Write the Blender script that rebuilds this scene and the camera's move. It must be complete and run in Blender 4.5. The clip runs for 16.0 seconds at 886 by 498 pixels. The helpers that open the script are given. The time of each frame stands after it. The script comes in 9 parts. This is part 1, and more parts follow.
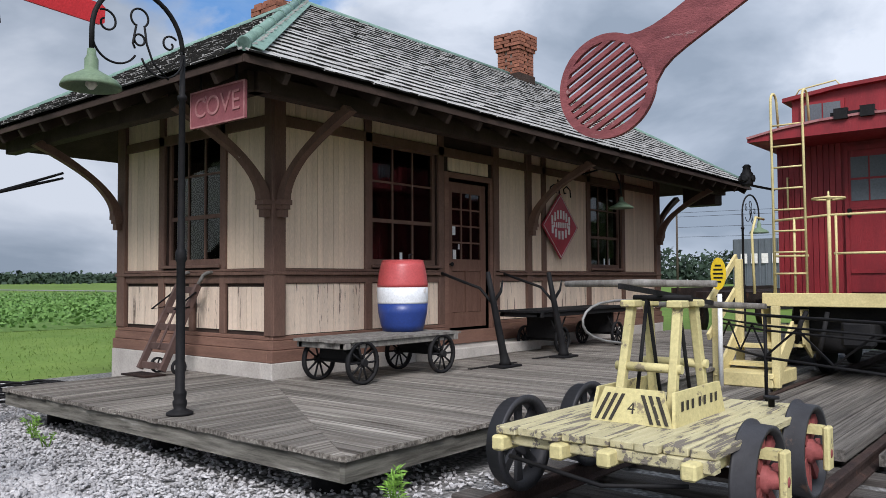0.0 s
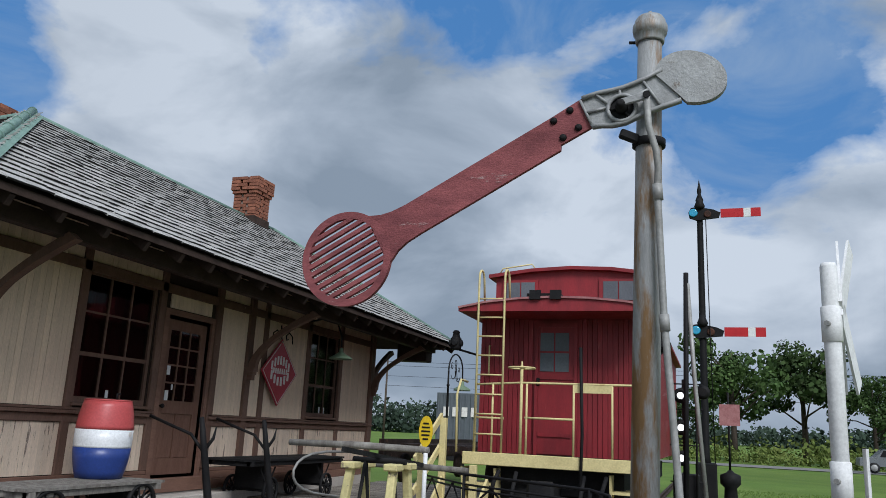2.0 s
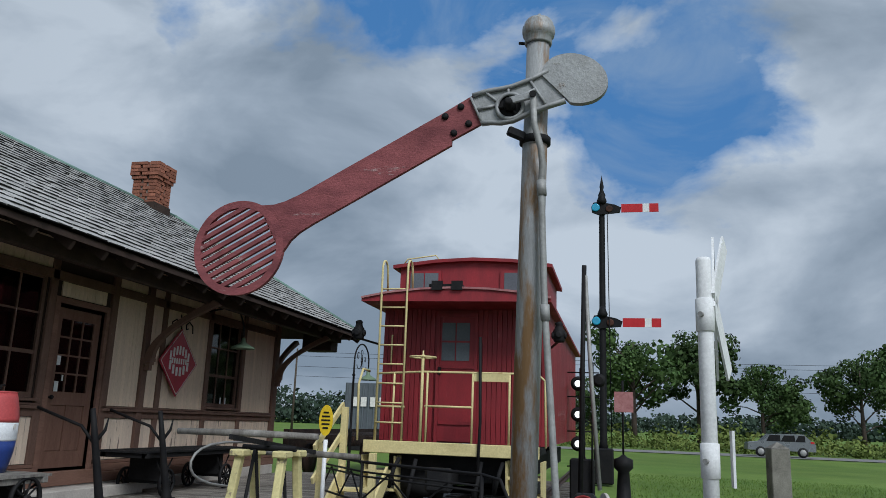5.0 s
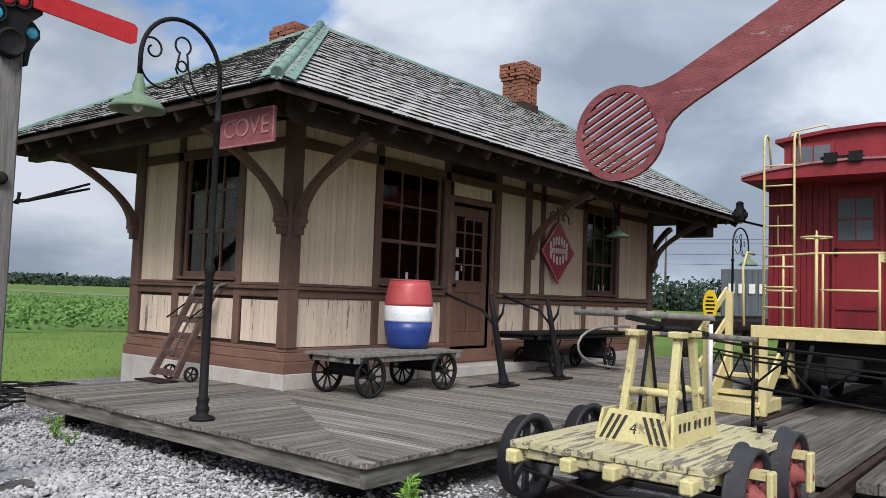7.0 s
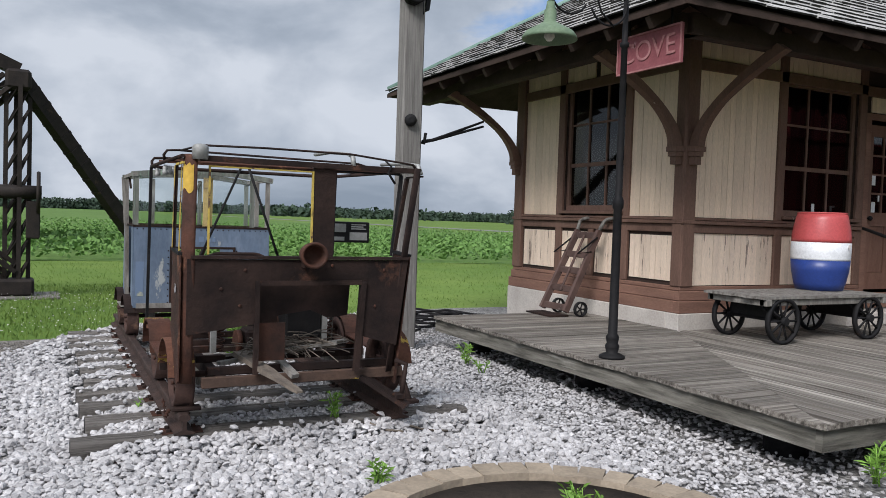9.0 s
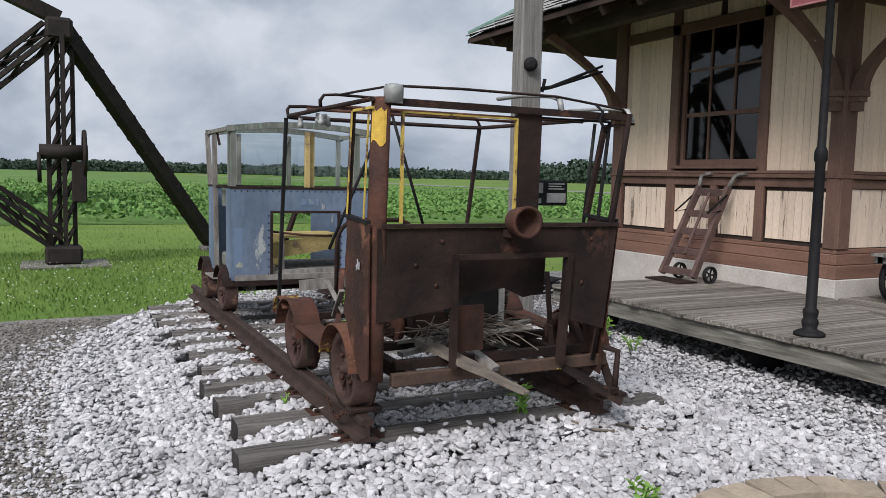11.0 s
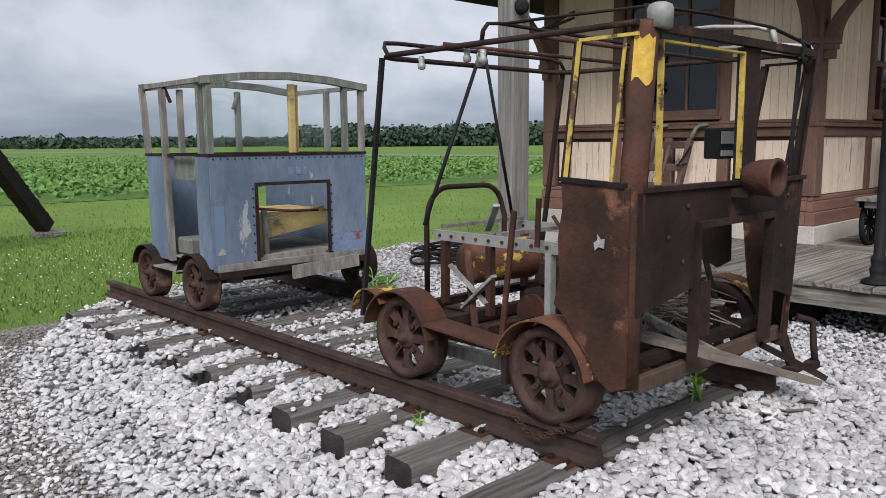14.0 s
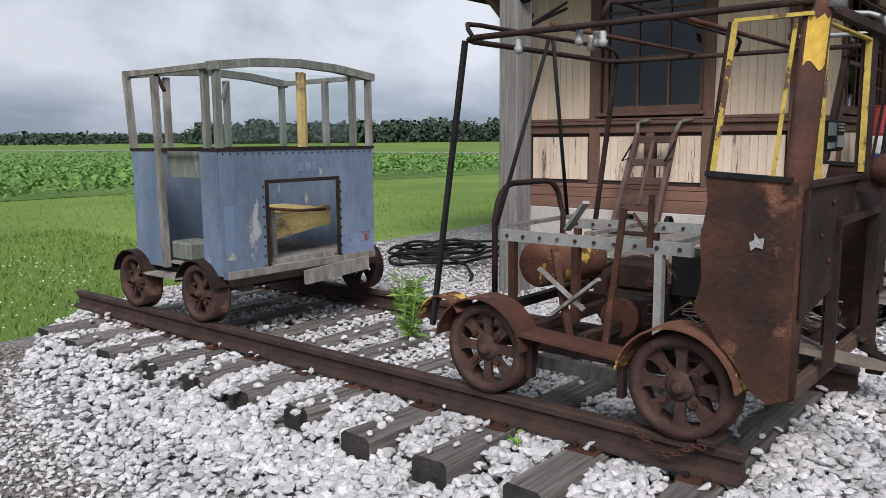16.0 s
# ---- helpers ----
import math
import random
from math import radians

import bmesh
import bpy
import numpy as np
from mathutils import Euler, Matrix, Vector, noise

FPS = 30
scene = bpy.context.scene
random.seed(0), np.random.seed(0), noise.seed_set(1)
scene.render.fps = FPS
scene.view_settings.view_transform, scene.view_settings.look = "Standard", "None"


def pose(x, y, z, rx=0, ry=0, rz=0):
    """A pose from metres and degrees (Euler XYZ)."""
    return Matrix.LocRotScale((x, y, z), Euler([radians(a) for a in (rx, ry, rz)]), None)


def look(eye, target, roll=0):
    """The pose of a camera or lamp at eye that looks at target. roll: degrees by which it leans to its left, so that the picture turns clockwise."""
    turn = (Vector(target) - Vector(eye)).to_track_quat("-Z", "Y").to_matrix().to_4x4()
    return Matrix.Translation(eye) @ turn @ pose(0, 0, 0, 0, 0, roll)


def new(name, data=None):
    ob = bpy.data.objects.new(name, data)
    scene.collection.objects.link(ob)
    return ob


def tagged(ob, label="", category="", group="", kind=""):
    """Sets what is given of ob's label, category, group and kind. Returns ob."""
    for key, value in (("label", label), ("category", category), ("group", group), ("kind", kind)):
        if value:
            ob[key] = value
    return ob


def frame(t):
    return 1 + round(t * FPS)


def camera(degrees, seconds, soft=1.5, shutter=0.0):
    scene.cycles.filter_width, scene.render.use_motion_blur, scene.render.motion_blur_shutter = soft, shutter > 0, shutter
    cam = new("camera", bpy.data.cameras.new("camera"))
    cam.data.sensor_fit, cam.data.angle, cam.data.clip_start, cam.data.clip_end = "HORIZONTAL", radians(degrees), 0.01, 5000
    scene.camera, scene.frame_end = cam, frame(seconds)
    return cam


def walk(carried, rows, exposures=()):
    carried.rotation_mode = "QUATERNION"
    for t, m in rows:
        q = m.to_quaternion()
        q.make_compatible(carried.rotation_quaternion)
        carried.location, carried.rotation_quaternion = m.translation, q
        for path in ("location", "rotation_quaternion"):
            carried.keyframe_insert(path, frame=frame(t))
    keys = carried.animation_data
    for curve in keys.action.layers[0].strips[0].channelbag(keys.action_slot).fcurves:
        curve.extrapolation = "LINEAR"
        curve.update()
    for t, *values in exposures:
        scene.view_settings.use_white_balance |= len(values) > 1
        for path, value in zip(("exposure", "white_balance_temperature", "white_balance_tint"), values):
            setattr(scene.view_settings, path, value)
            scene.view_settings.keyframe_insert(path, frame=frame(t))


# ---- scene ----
cam = camera(59.0, 16.0, soft=0.8)
PATH = [
    (0, (-0.762, 0.748, 1.49), (0.778, 2.022, 1.569), -0.3),
    (0.5, (-0.785, 0.714, 1.479), (0.802, 1.927, 1.56), 0.0),
    (1, (-0.948, 0.791, 1.504), (0.752, 1.834, 1.661), 0.7),
    (1.5, (-1.04, 0.821, 1.55), (0.764, 1.626, 1.864), 1.9),
    (2, (-1.105, 0.696, 1.599), (0.735, 1.34, 2.045), 2.8),
    (2.5, (-1.144, 0.61, 1.61), (0.709, 1.155, 2.129), 3.3),
    (3, (-1.16, 0.547, 1.604), (0.698, 1.046, 2.153), 3.7),
    (5.5, (-1.181, 0.523, 1.576), (0.727, 0.973, 1.971), 1.9),
    (6, (-1.171, 0.532, 1.567), (0.707, 1.154, 1.863), 2.0),
    (6.5, (-1.146, 0.575, 1.552), (0.62, 1.492, 1.752), 2.1),
    (7, (-1.248, 0.645, 1.535), (0.308, 1.896, 1.657), 2.0),
    (7.5, (-1.337, 0.75, 1.548), (-0.004, 2.24, 1.601), 1.7),
    (8, (-1.4, 0.881, 1.546), (-0.261, 2.525, 1.552), 1.5),
    (8.5, (-1.42, 1.086, 1.528), (-0.424, 2.82, 1.496), 1.6),
    (9, (-1.455, 1.364, 1.517), (-0.547, 3.144, 1.442), 1.9),
    (9.5, (-1.663, 1.695, 1.495), (-0.788, 3.49, 1.379), 1.7),
    (10, (-1.8, 2.038, 1.486), (-0.943, 3.838, 1.33), 1.4),
    (12.5, (-2.747, 3.856, 1.459), (-1.654, 5.515, 1.227), 0.4),
    (13, (-2.888, 4.135, 1.438), (-1.716, 5.735, 1.179), -0.0),
    (13.5, (-3.025, 4.444, 1.431), (-1.768, 5.975, 1.155), -0.5),
    (14, (-3.271, 4.741, 1.418), (-1.914, 6.187, 1.151), -0.5),
    (14.5, (-3.37, 5.024, 1.402), (-1.939, 6.397, 1.14), -0.7),
    (15, (-3.453, 5.279, 1.408), (-1.954, 6.578, 1.15), -0.7),
    (15.5, (-3.589, 5.49, 1.409), (-2.038, 6.727, 1.153), -0.7),
    (16, (-3.606, 5.634, 1.403), (-2.085, 6.903, 1.126), -0.5),
]
walk(cam, [(t, look(eye, target, roll)) for t, eye, target, roll in PATH], exposures=[(0, 0.10, 6050, 14), (0.8, 0.10, 6050, 14), (1.6, -0.10, 6000, 13), (2.5, -0.44, 5800, 8), (3.2, -0.48, 5800, 8), (5.3, -0.46, 5800, 8), (6.0, -0.42, 5950, 9), (6.8, 0.10, 6150, 13), (8, 0.06, 6150, 13), (16, 0.12, 6250, 14)])

# ---- light ----
world = bpy.data.worlds.new("sky")
scene.world = world
world.use_nodes = True
wn, wl = world.node_tree.nodes, world.node_tree.links
wn.clear()
SUN_EL, SUN_AZ = radians(43), radians(233)
sky = wn.new("ShaderNodeTexSky")
sky.sky_type, sky.sun_disc, sky.sun_elevation, sky.sun_rotation = "NISHITA", False, SUN_EL, SUN_AZ
w_co = wn.new("ShaderNodeTexCoord")
w_map = wn.new("ShaderNodeMapping")
w_map.inputs["Scale"].default_value = (1.0, 1.0, 1.9)
w_map.inputs["Location"].default_value = (0.37, 0.1, 0.0)
wl.new(w_co.outputs["Generated"], w_map.inputs["Vector"])


def w_noise(scale, detail, rough, warp=0.0):
    n = wn.new("ShaderNodeTexNoise")
    n.inputs["Scale"].default_value, n.inputs["Detail"].default_value = scale, detail
    n.inputs["Roughness"].default_value, n.inputs["Distortion"].default_value = rough, warp
    wl.new(w_map.outputs["Vector"], n.inputs["Vector"])
    return n


def w_ramp(src, stops):
    r = wn.new("ShaderNodeValToRGB")
    els = r.color_ramp.elements
    els[0].position, els[0].color = stops[0][0], (*stops[0][1], 1)
    els[1].position, els[1].color = stops[1][0], (*stops[1][1], 1)
    for p, c in stops[2:]:
        e = els.new(p)
        e.color = (*c, 1)
    wl.new(src, r.inputs["Fac"])
    return r


def w_mix(kind, fac, a, b):
    m = wn.new("ShaderNodeMix")
    m.data_type, m.blend_type = "RGBA", kind
    for sock, val in ((m.inputs[0], fac), (m.inputs[6], a), (m.inputs[7], b)):
        if isinstance(val, (int, float)):
            sock.default_value = val
        elif isinstance(val, tuple):
            sock.default_value = (*val, 1)
        else:
            wl.new(val, sock)
    return m.outputs[2]


def w_math(op, a, b):
    m = wn.new("ShaderNodeMath")
    m.operation = op
    for sock, val in ((m.inputs[0], a), (m.inputs[1], b)):
        if isinstance(val, (int, float)):
            sock.default_value = val
        else:
            wl.new(val, sock)
    return m.outputs["Value"]


def clear_lobe(az, el, reach):
    """1 in the middle of a gap in the clouds, 0 at its rim, falling to -1 beyond."""
    a, e = radians(az), radians(el)
    d = wn.new("ShaderNodeVectorMath")
    d.operation = "DOT_PRODUCT"
    d.inputs[1].default_value = (math.cos(a) * math.cos(e), math.sin(a) * math.cos(e), math.sin(e))
    wl.new(w_co.outputs["Generated"], d.inputs[0])
    ang = w_math("ARCCOSINE", w_math("MINIMUM", d.outputs["Value"], 1.0), 0.0)
    return w_math("MAXIMUM", w_math("SUBTRACT", 1.0, w_math("DIVIDE", ang, radians(reach))), -1.0)


gap = clear_lobe(4, 36, 13.5)
for az_, el_, reach_ in ((-4.5, 24, 7.5), (31, 37, 9.5), (57, 24, 8.5), (16, 33, 7.5)):
    gap = w_math("MAXIMUM", gap, clear_lobe(az_, el_, reach_))
billow = w_math("MULTIPLY", w_math("SUBTRACT", w_noise(5.2, 9, 0.56, 0.25).outputs["Fac"], 0.5), 2.3)
wisp = w_math("MULTIPLY", w_math("SUBTRACT", w_noise(2.1, 6, 0.5).outputs["Fac"], 0.5), 0.8)
cover = w_ramp(w_math("SUBTRACT", 0.5, w_math("ADD", gap, w_math("ADD", billow, wisp))), [(0.32, (0, 0, 0)), (0.70, (1, 1, 1))])
shade = w_ramp(w_noise(3.4, 9, 0.52, 0.3).outputs["Fac"], [(0.34, (0.32, 0.38, 0.445)), (0.48, (0.50, 0.56, 0.625)), (0.62, (0.78, 0.825, 0.865))])
blue = w_mix("MULTIPLY", 1.0, sky.outputs["Color"], (0.10, 0.11, 0.12))
clear = w_mix("MIX", 0.70, blue, (0.13, 0.38, 0.82))
veil = w_ramp(w_noise(4.0, 8, 0.6, 0.9).outputs["Fac"], [(0.42, (0, 0, 0)), (0.74, (0.6, 0.6, 0.6))])
clear = w_mix("MIX", veil.outputs["Color"], clear, (0.58, 0.70, 0.82))
# clouds are brighter towards the veiled sun
w_sun = wn.new("ShaderNodeVectorMath")
w_sun.operation = "DOT_PRODUCT"
w_sun.inputs[1].default_value = (math.sin(SUN_AZ) * math.cos(SUN_EL), math.cos(SUN_AZ) * math.cos(SUN_EL), math.sin(SUN_EL))
wl.new(w_co.outputs["Generated"], w_sun.inputs[0])
glow = w_ramp(w_sun.outputs["Value"], [(0.15, (0.5, 0.5, 0.5)), (1.0, (1, 1, 1))])
lit = w_mix("MULTIPLY", 1.0, shade.outputs["Color"], glow.outputs["Color"])
# and in the sunlit cumulus round the gaps of blue
heap = w_ramp(w_math("ADD", gap, billow), [(0.0, (0.5, 0.5, 0.5)), (0.40, (0.63, 0.63, 0.63))])
facing = w_ramp(w_math("ADD", clear_lobe(8, 20, 70), 0.0), [(0.25, (0.5, 0.5, 0.5)), (0.75, (0.61, 0.61, 0.61))])
lit = w_mix("MULTIPLY", 1.0, w_mix("ADD", 1.0, lit, lit), facing.outputs["Color"])
lit = w_mix("MULTIPLY", 1.0, w_mix("ADD", 1.0, lit, lit), heap.outputs["Color"])
clouded = w_mix("MIX", cover.outputs["Color"], clear, w_mix("ADD", 1.0, lit, lit))
w_bg = wn.new("ShaderNodeBackground")
w_bg.inputs["Strength"].default_value = 0.80
w_out = wn.new("ShaderNodeOutputWorld")
wl.new(clouded, w_bg.inputs["Color"])
wl.new(w_bg.outputs["Background"], w_out.inputs["Surface"])

sun = new("sun", bpy.data.lights.new("sun", "SUN"))
sun.data.energy, sun.data.angle, sun.data.color = 3.7, radians(24), (1.0, 0.96, 0.91)
sun_dir = Vector((math.sin(SUN_AZ) * math.cos(SUN_EL), math.cos(SUN_AZ) * math.cos(SUN_EL), math.sin(SUN_EL)))
sun.matrix_world = look(sun_dir * 60, (0, 0, 0))

# ---- materials ----


def surf(name, c1, c2, scale=6.0, rough=0.8, metal=0.0, bump=0.3, stretch=(1, 1, 1), stain=None, stain_scale=3.0, stain_at=0.58, stain_soft=0.08,
         vary=0.0, fine=40.0, gloss=0.14, vor=0.0, mottled=0.0, grit=0.5):
    """A weathered surface: two tones mixed by noise, fine grain, an optional second coat in ragged patches, and relief."""
    m = bpy.data.materials.new(name)
    m.use_nodes = True
    nt = m.node_tree
    n, l = nt.nodes, nt.links
    b = n["Principled BSDF"]
    geo = n.new("ShaderNodeNewGeometry")
    mp = n.new("ShaderNodeMapping")
    mp.inputs["Scale"].default_value = stretch
    l.new(geo.outputs["Position"], mp.inputs["Vector"])
    info = n.new("ShaderNodeObjectInfo")
    off = n.new("ShaderNodeVectorMath")
    off.operation = "MULTIPLY_ADD"
    off.inputs[1].default_value = (1, 1, 1)
    sc = n.new("ShaderNodeVectorMath")
    sc.operation = "SCALE"
    sc.inputs[0].default_value = (17.0, 31.0, 11.0)
    l.new(info.outputs["Random"], sc.inputs["Scale"])
    l.new(mp.outputs["Vector"], off.inputs[0])
    l.new(sc.outputs["Vector"], off.inputs[2])

    def tex(s, det=6.0, r=0.6):
        t = n.new("ShaderNodeTexNoise")
        t.inputs["Scale"].default_value, t.inputs["Detail"].default_value, t.inputs["Roughness"].default_value = s, det, r
        l.new(off.outputs["Vector"], t.inputs["Vector"])
        return t.outputs["Fac"]

    def ramp(src, a, z, ca=(0, 0, 0), cz=(1, 1, 1)):
        t = n.new("ShaderNodeValToRGB")
        t.color_ramp.elements[0].position, t.color_ramp.elements[1].position = a, z
        t.color_ramp.elements[0].color, t.color_ramp.elements[1].color = (*ca, 1), (*cz, 1)
        l.new(src, t.inputs["Fac"])
        return t.outputs["Color"]

    def mix(kind, fac, a, z):
        t = n.new("ShaderNodeMix")
        t.data_type, t.blend_type = "RGBA", kind
        for sock, val in ((t.inputs[0], fac), (t.inputs[6], a), (t.inputs[7], z)):
            if isinstance(val, (int, float)):
                sock.default_value = val
            elif isinstance(val, tuple):
                sock.default_value = (*val, 1)
            else:
                l.new(val, sock)
        return t.outputs[2]

    big = tex(scale)
    col = mix("MIX", ramp(big, 0.34, 0.66), c1, c2)
    grain = tex(fine, 4.0, 0.65)
    col = mix("MULTIPLY", grit, col, ramp(grain, 0.25, 0.7, (0.55, 0.55, 0.55), (1.12, 1.12, 1.12)))
    if mottled:
        col = mix("MULTIPLY", mottled, col, ramp(tex(scale * 0.23, 4.0), 0.35, 0.65, (0.55, 0.55, 0.55), (1.1, 1.1, 1.1)))
    height = grain
    if stain:
        patch = tex(stain_scale, 8.0, 0.68)
        edge = ramp(patch, stain_at, stain_at + stain_soft)
        col = mix("MIX", edge, col, stain)
        height = mix("ADD", 0.8, grain, edge)
    if vary:
        t = n.new("ShaderNodeMapRange")
        t.inputs["To Min"].default_value, t.inputs["To Max"].default_value = 1.0 - vary, 1.0 + vary
        l.new(info.outputs["Random"], t.inputs["Value"])
        v = n.new("ShaderNodeHueSaturation")
        l.new(t.outputs["Result"], v.inputs["Value"])
        l.new(col, v.inputs["Color"])
        col = v.outputs["Color"]
        isl = n.new("ShaderNodeMapRange")
        isl.inputs["To Min"].default_value, isl.inputs["To Max"].default_value = 1.0 - vary, 1.0 + vary
        l.new(geo.outputs["Random Per Island"], isl.inputs["Value"])
        v2 = n.new("ShaderNodeHueSaturation")
        l.new(isl.outputs["Result"], v2.inputs["Value"])
        l.new(col, v2.inputs["Color"])
        col = v2.outputs["Color"]
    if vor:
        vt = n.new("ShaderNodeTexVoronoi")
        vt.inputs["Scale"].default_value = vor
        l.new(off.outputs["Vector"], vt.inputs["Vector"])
        # stone tops lightened and gaps darkened: crevice shade painted into the colour
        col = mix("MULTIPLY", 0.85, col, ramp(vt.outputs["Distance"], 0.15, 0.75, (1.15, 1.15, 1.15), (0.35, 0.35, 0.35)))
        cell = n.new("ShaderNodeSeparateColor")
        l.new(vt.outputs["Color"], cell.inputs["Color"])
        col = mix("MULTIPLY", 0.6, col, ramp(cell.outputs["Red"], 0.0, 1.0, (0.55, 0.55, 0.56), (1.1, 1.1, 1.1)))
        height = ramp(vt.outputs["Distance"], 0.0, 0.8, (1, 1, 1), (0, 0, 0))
    l.new(col, b.inputs["Base Color"])
    rr = n.new("ShaderNodeMapRange")
    rr.inputs["To Min"].default_value, rr.inputs["To Max"].default_value = max(0.05, rough - 0.14), min(1.0, rough + 0.12)
    l.new(big, rr.inputs["Value"])
    l.new(rr.outputs["Result"], b.inputs["Roughness"])
    b.inputs["Metallic"].default_value = metal
    b.inputs["Specular IOR Level"].default_value = gloss
    if bump:
        bp = n.new("ShaderNodeBump")
        bp.inputs["Strength"].default_value, bp.inputs["Distance"].default_value = bump, 0.012
        l.new(height, bp.inputs["Height"])
        l.new(bp.outputs["Normal"], b.inputs["Normal"])
    return m


CREAM = surf("cream_paint", (0.73, 0.57, 0.42), (0.645, 0.50, 0.372), 1.6, 0.75, bump=0.25, stretch=(4, 4, 0.5), stain=(0.28, 0.23, 0.19), stain_scale=2.6, stain_at=0.645, vary=0.06)
CREAM_WORN = surf("cream_paint_peeling", (0.74, 0.595, 0.46), (0.655, 0.52, 0.405), 2.0, 0.8, bump=0.5, stretch=(5, 5, 0.5), stain=(0.22, 0.17, 0.135), stain_scale=3.0, stain_at=0.60, stain_soft=0.025, vary=0.07)
BROWN = surf("brown_paint", (0.170, 0.100, 0.074), (0.125, 0.074, 0.056), 3.0, 0.65, bump=0.35, stretch=(1.6, 1.6, 0.6), stain=(0.36, 0.29, 0.25), stain_scale=5, stain_at=0.69, stain_soft=0.02, vary=0.06)
TRUCK_WOOD = surf("dark_brown_truck_wood", (0.115, 0.072, 0.060), (0.07, 0.046, 0.040), 5.0, 0.7, bump=0.4, stain=(0.24, 0.19, 0.165), stain_scale=5, stain_at=0.64, vary=0.1)
BROWN_LIGHT = surf("brown_skirt_paint", (0.225, 0.125, 0.090), (0.165, 0.092, 0.068), 3.0, 0.7, bump=0.35, stretch=(0.5, 0.5, 2.5), stain=(0.26, 0.19, 0.15), stain_scale=4, stain_at=0.66, stain_soft=0.03, vary=0.05)
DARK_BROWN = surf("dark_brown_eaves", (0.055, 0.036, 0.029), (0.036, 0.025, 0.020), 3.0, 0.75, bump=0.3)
CONCRETE = surf("painted_concrete", (0.52, 0.48, 0.43), (0.42, 0.38, 0.34), 3.0, 0.85, bump=0.3, stain=(0.25, 0.22, 0.19), stain_scale=4, stain_at=0.64)
CONCRETE_OLD = surf("old_grey_concrete", (0.23, 0.215, 0.185), (0.14, 0.13, 0.112), 3.0, 0.9, bump=0.5, stain=(0.10, 0.095, 0.08), stain_scale=3, stain_at=0.58)
SHINGLE = surf("weathered_shingle", (0.42, 0.407, 0.386), (0.28, 0.272, 0.258), 3.0, 0.9, bump=0.4, vary=0.12, stain=(0.13, 0.145, 0.10), stain_scale=1.3, stain_at=0.62, stain_soft=0.10)
# near-black butts paint the shadow line under each shingle course
SHINGLE_BUTT_SHADE = surf("dark_shingle_butts", (0.035, 0.033, 0.030), (0.018, 0.017, 0.016), 9.0, 0.95, bump=0.3)
COPPER = surf("green_copper", (0.20, 0.30, 0.255), (0.145, 0.225, 0.19), 4.0, 0.7, bump=0.2, stain=(0.27, 0.36, 0.315), stain_scale=6, stain_at=0.6)
DECKX = surf("grey_deck_boards_across", (0.36, 0.325, 0.28), (0.105, 0.09, 0.076), 2.2, 0.9, bump=0.8, stretch=(0.35, 16, 16), stain=(0.45, 0.415, 0.36), stain_scale=1.4, stain_at=0.53, stain_soft=0.12, vary=0.26)
DECKY = surf("grey_deck_boards", (0.36, 0.325, 0.28), (0.105, 0.09, 0.076), 2.2, 0.9, bump=0.8, stretch=(16, 0.35, 16), stain=(0.45, 0.415, 0.36), stain_scale=1.4, stain_at=0.53, stain_soft=0.12, vary=0.26)
RIM = surf("stained_rim_boards", (0.25, 0.235, 0.20), (0.075, 0.07, 0.058), 2.4, 0.9, bump=0.9, stretch=(0.8, 0.8, 10), stain=(0.36, 0.35, 0.31), stain_scale=1.5, stain_at=0.60, stain_soft=0.12, vary=0.2)
CROSS_WOOD = surf("dark_crossing_planks", (0.22, 0.20, 0.175), (0.07, 0.062, 0.055), 2.2, 0.9, bump=0.8, stretch=(0.35, 16, 16), stain=(0.27, 0.25, 0.22), stain_scale=1.4, stain_at=0.6, stain_soft=0.12, vary=0.26)
TIE = surf("old_tie_timber", (0.29, 0.268, 0.243), (0.10, 0.088, 0.08), 2.6, 0.92, bump=1.0, stretch=(0.5, 14, 14), stain=(0.32, 0.295, 0.27), stain_scale=2, stain_at=0.58, vary=0.2)
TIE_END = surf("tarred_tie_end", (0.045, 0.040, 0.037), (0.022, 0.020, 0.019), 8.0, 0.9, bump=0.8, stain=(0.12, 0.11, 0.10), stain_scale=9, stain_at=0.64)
TIEY = surf("old_beam_timber", (0.15, 0.135, 0.12), (0.07, 0.06, 0.054), 3.0, 0.92, bump=0.8, stretch=(12, 0.8, 12), vary=0.1)
POLE_WOOD = surf("grey_pole_timber", (0.27, 0.255, 0.235), (0.15, 0.14, 0.13), 3.0, 0.92, bump=0.8, stretch=(14, 14, 0.7), stain=(0.08, 0.075, 0.07), stain_scale=1.2, stain_at=0.64)
GREY_WOOD = surf("bleached_wood", (0.25, 0.235, 0.21), (0.12, 0.108, 0.096), 4.0, 0.9, bump=0.6, stretch=(4, 4, 1.0), vary=0.12)
GREEN_WOOD = surf("flaking_green_wood", (0.19, 0.20, 0.17), (0.09, 0.09, 0.078), 4.0, 0.88, bump=0.6, stretch=(5, 5, 0.7), stain=(0.17, 0.22, 0.17), stain_scale=4, stain_at=0.55, vary=0.1)
YELLOW_WOOD = surf("faded_yellow_wood", (0.52, 0.40, 0.16), (0.36, 0.27, 0.12), 4.0, 0.85, bump=0.5, stain=(0.15, 0.12, 0.085), stain_scale=4, stain_at=0.58)
RUST = surf("rusted_steel", (0.098, 0.041, 0.026), (0.034, 0.020, 0.016), 4.0, 0.72, metal=0.1, bump=0.5, stain=(0.19, 0.088, 0.052), stain_scale=3.6, stain_at=0.59, stain_soft=0.10, gloss=0.18, mottled=0.8)
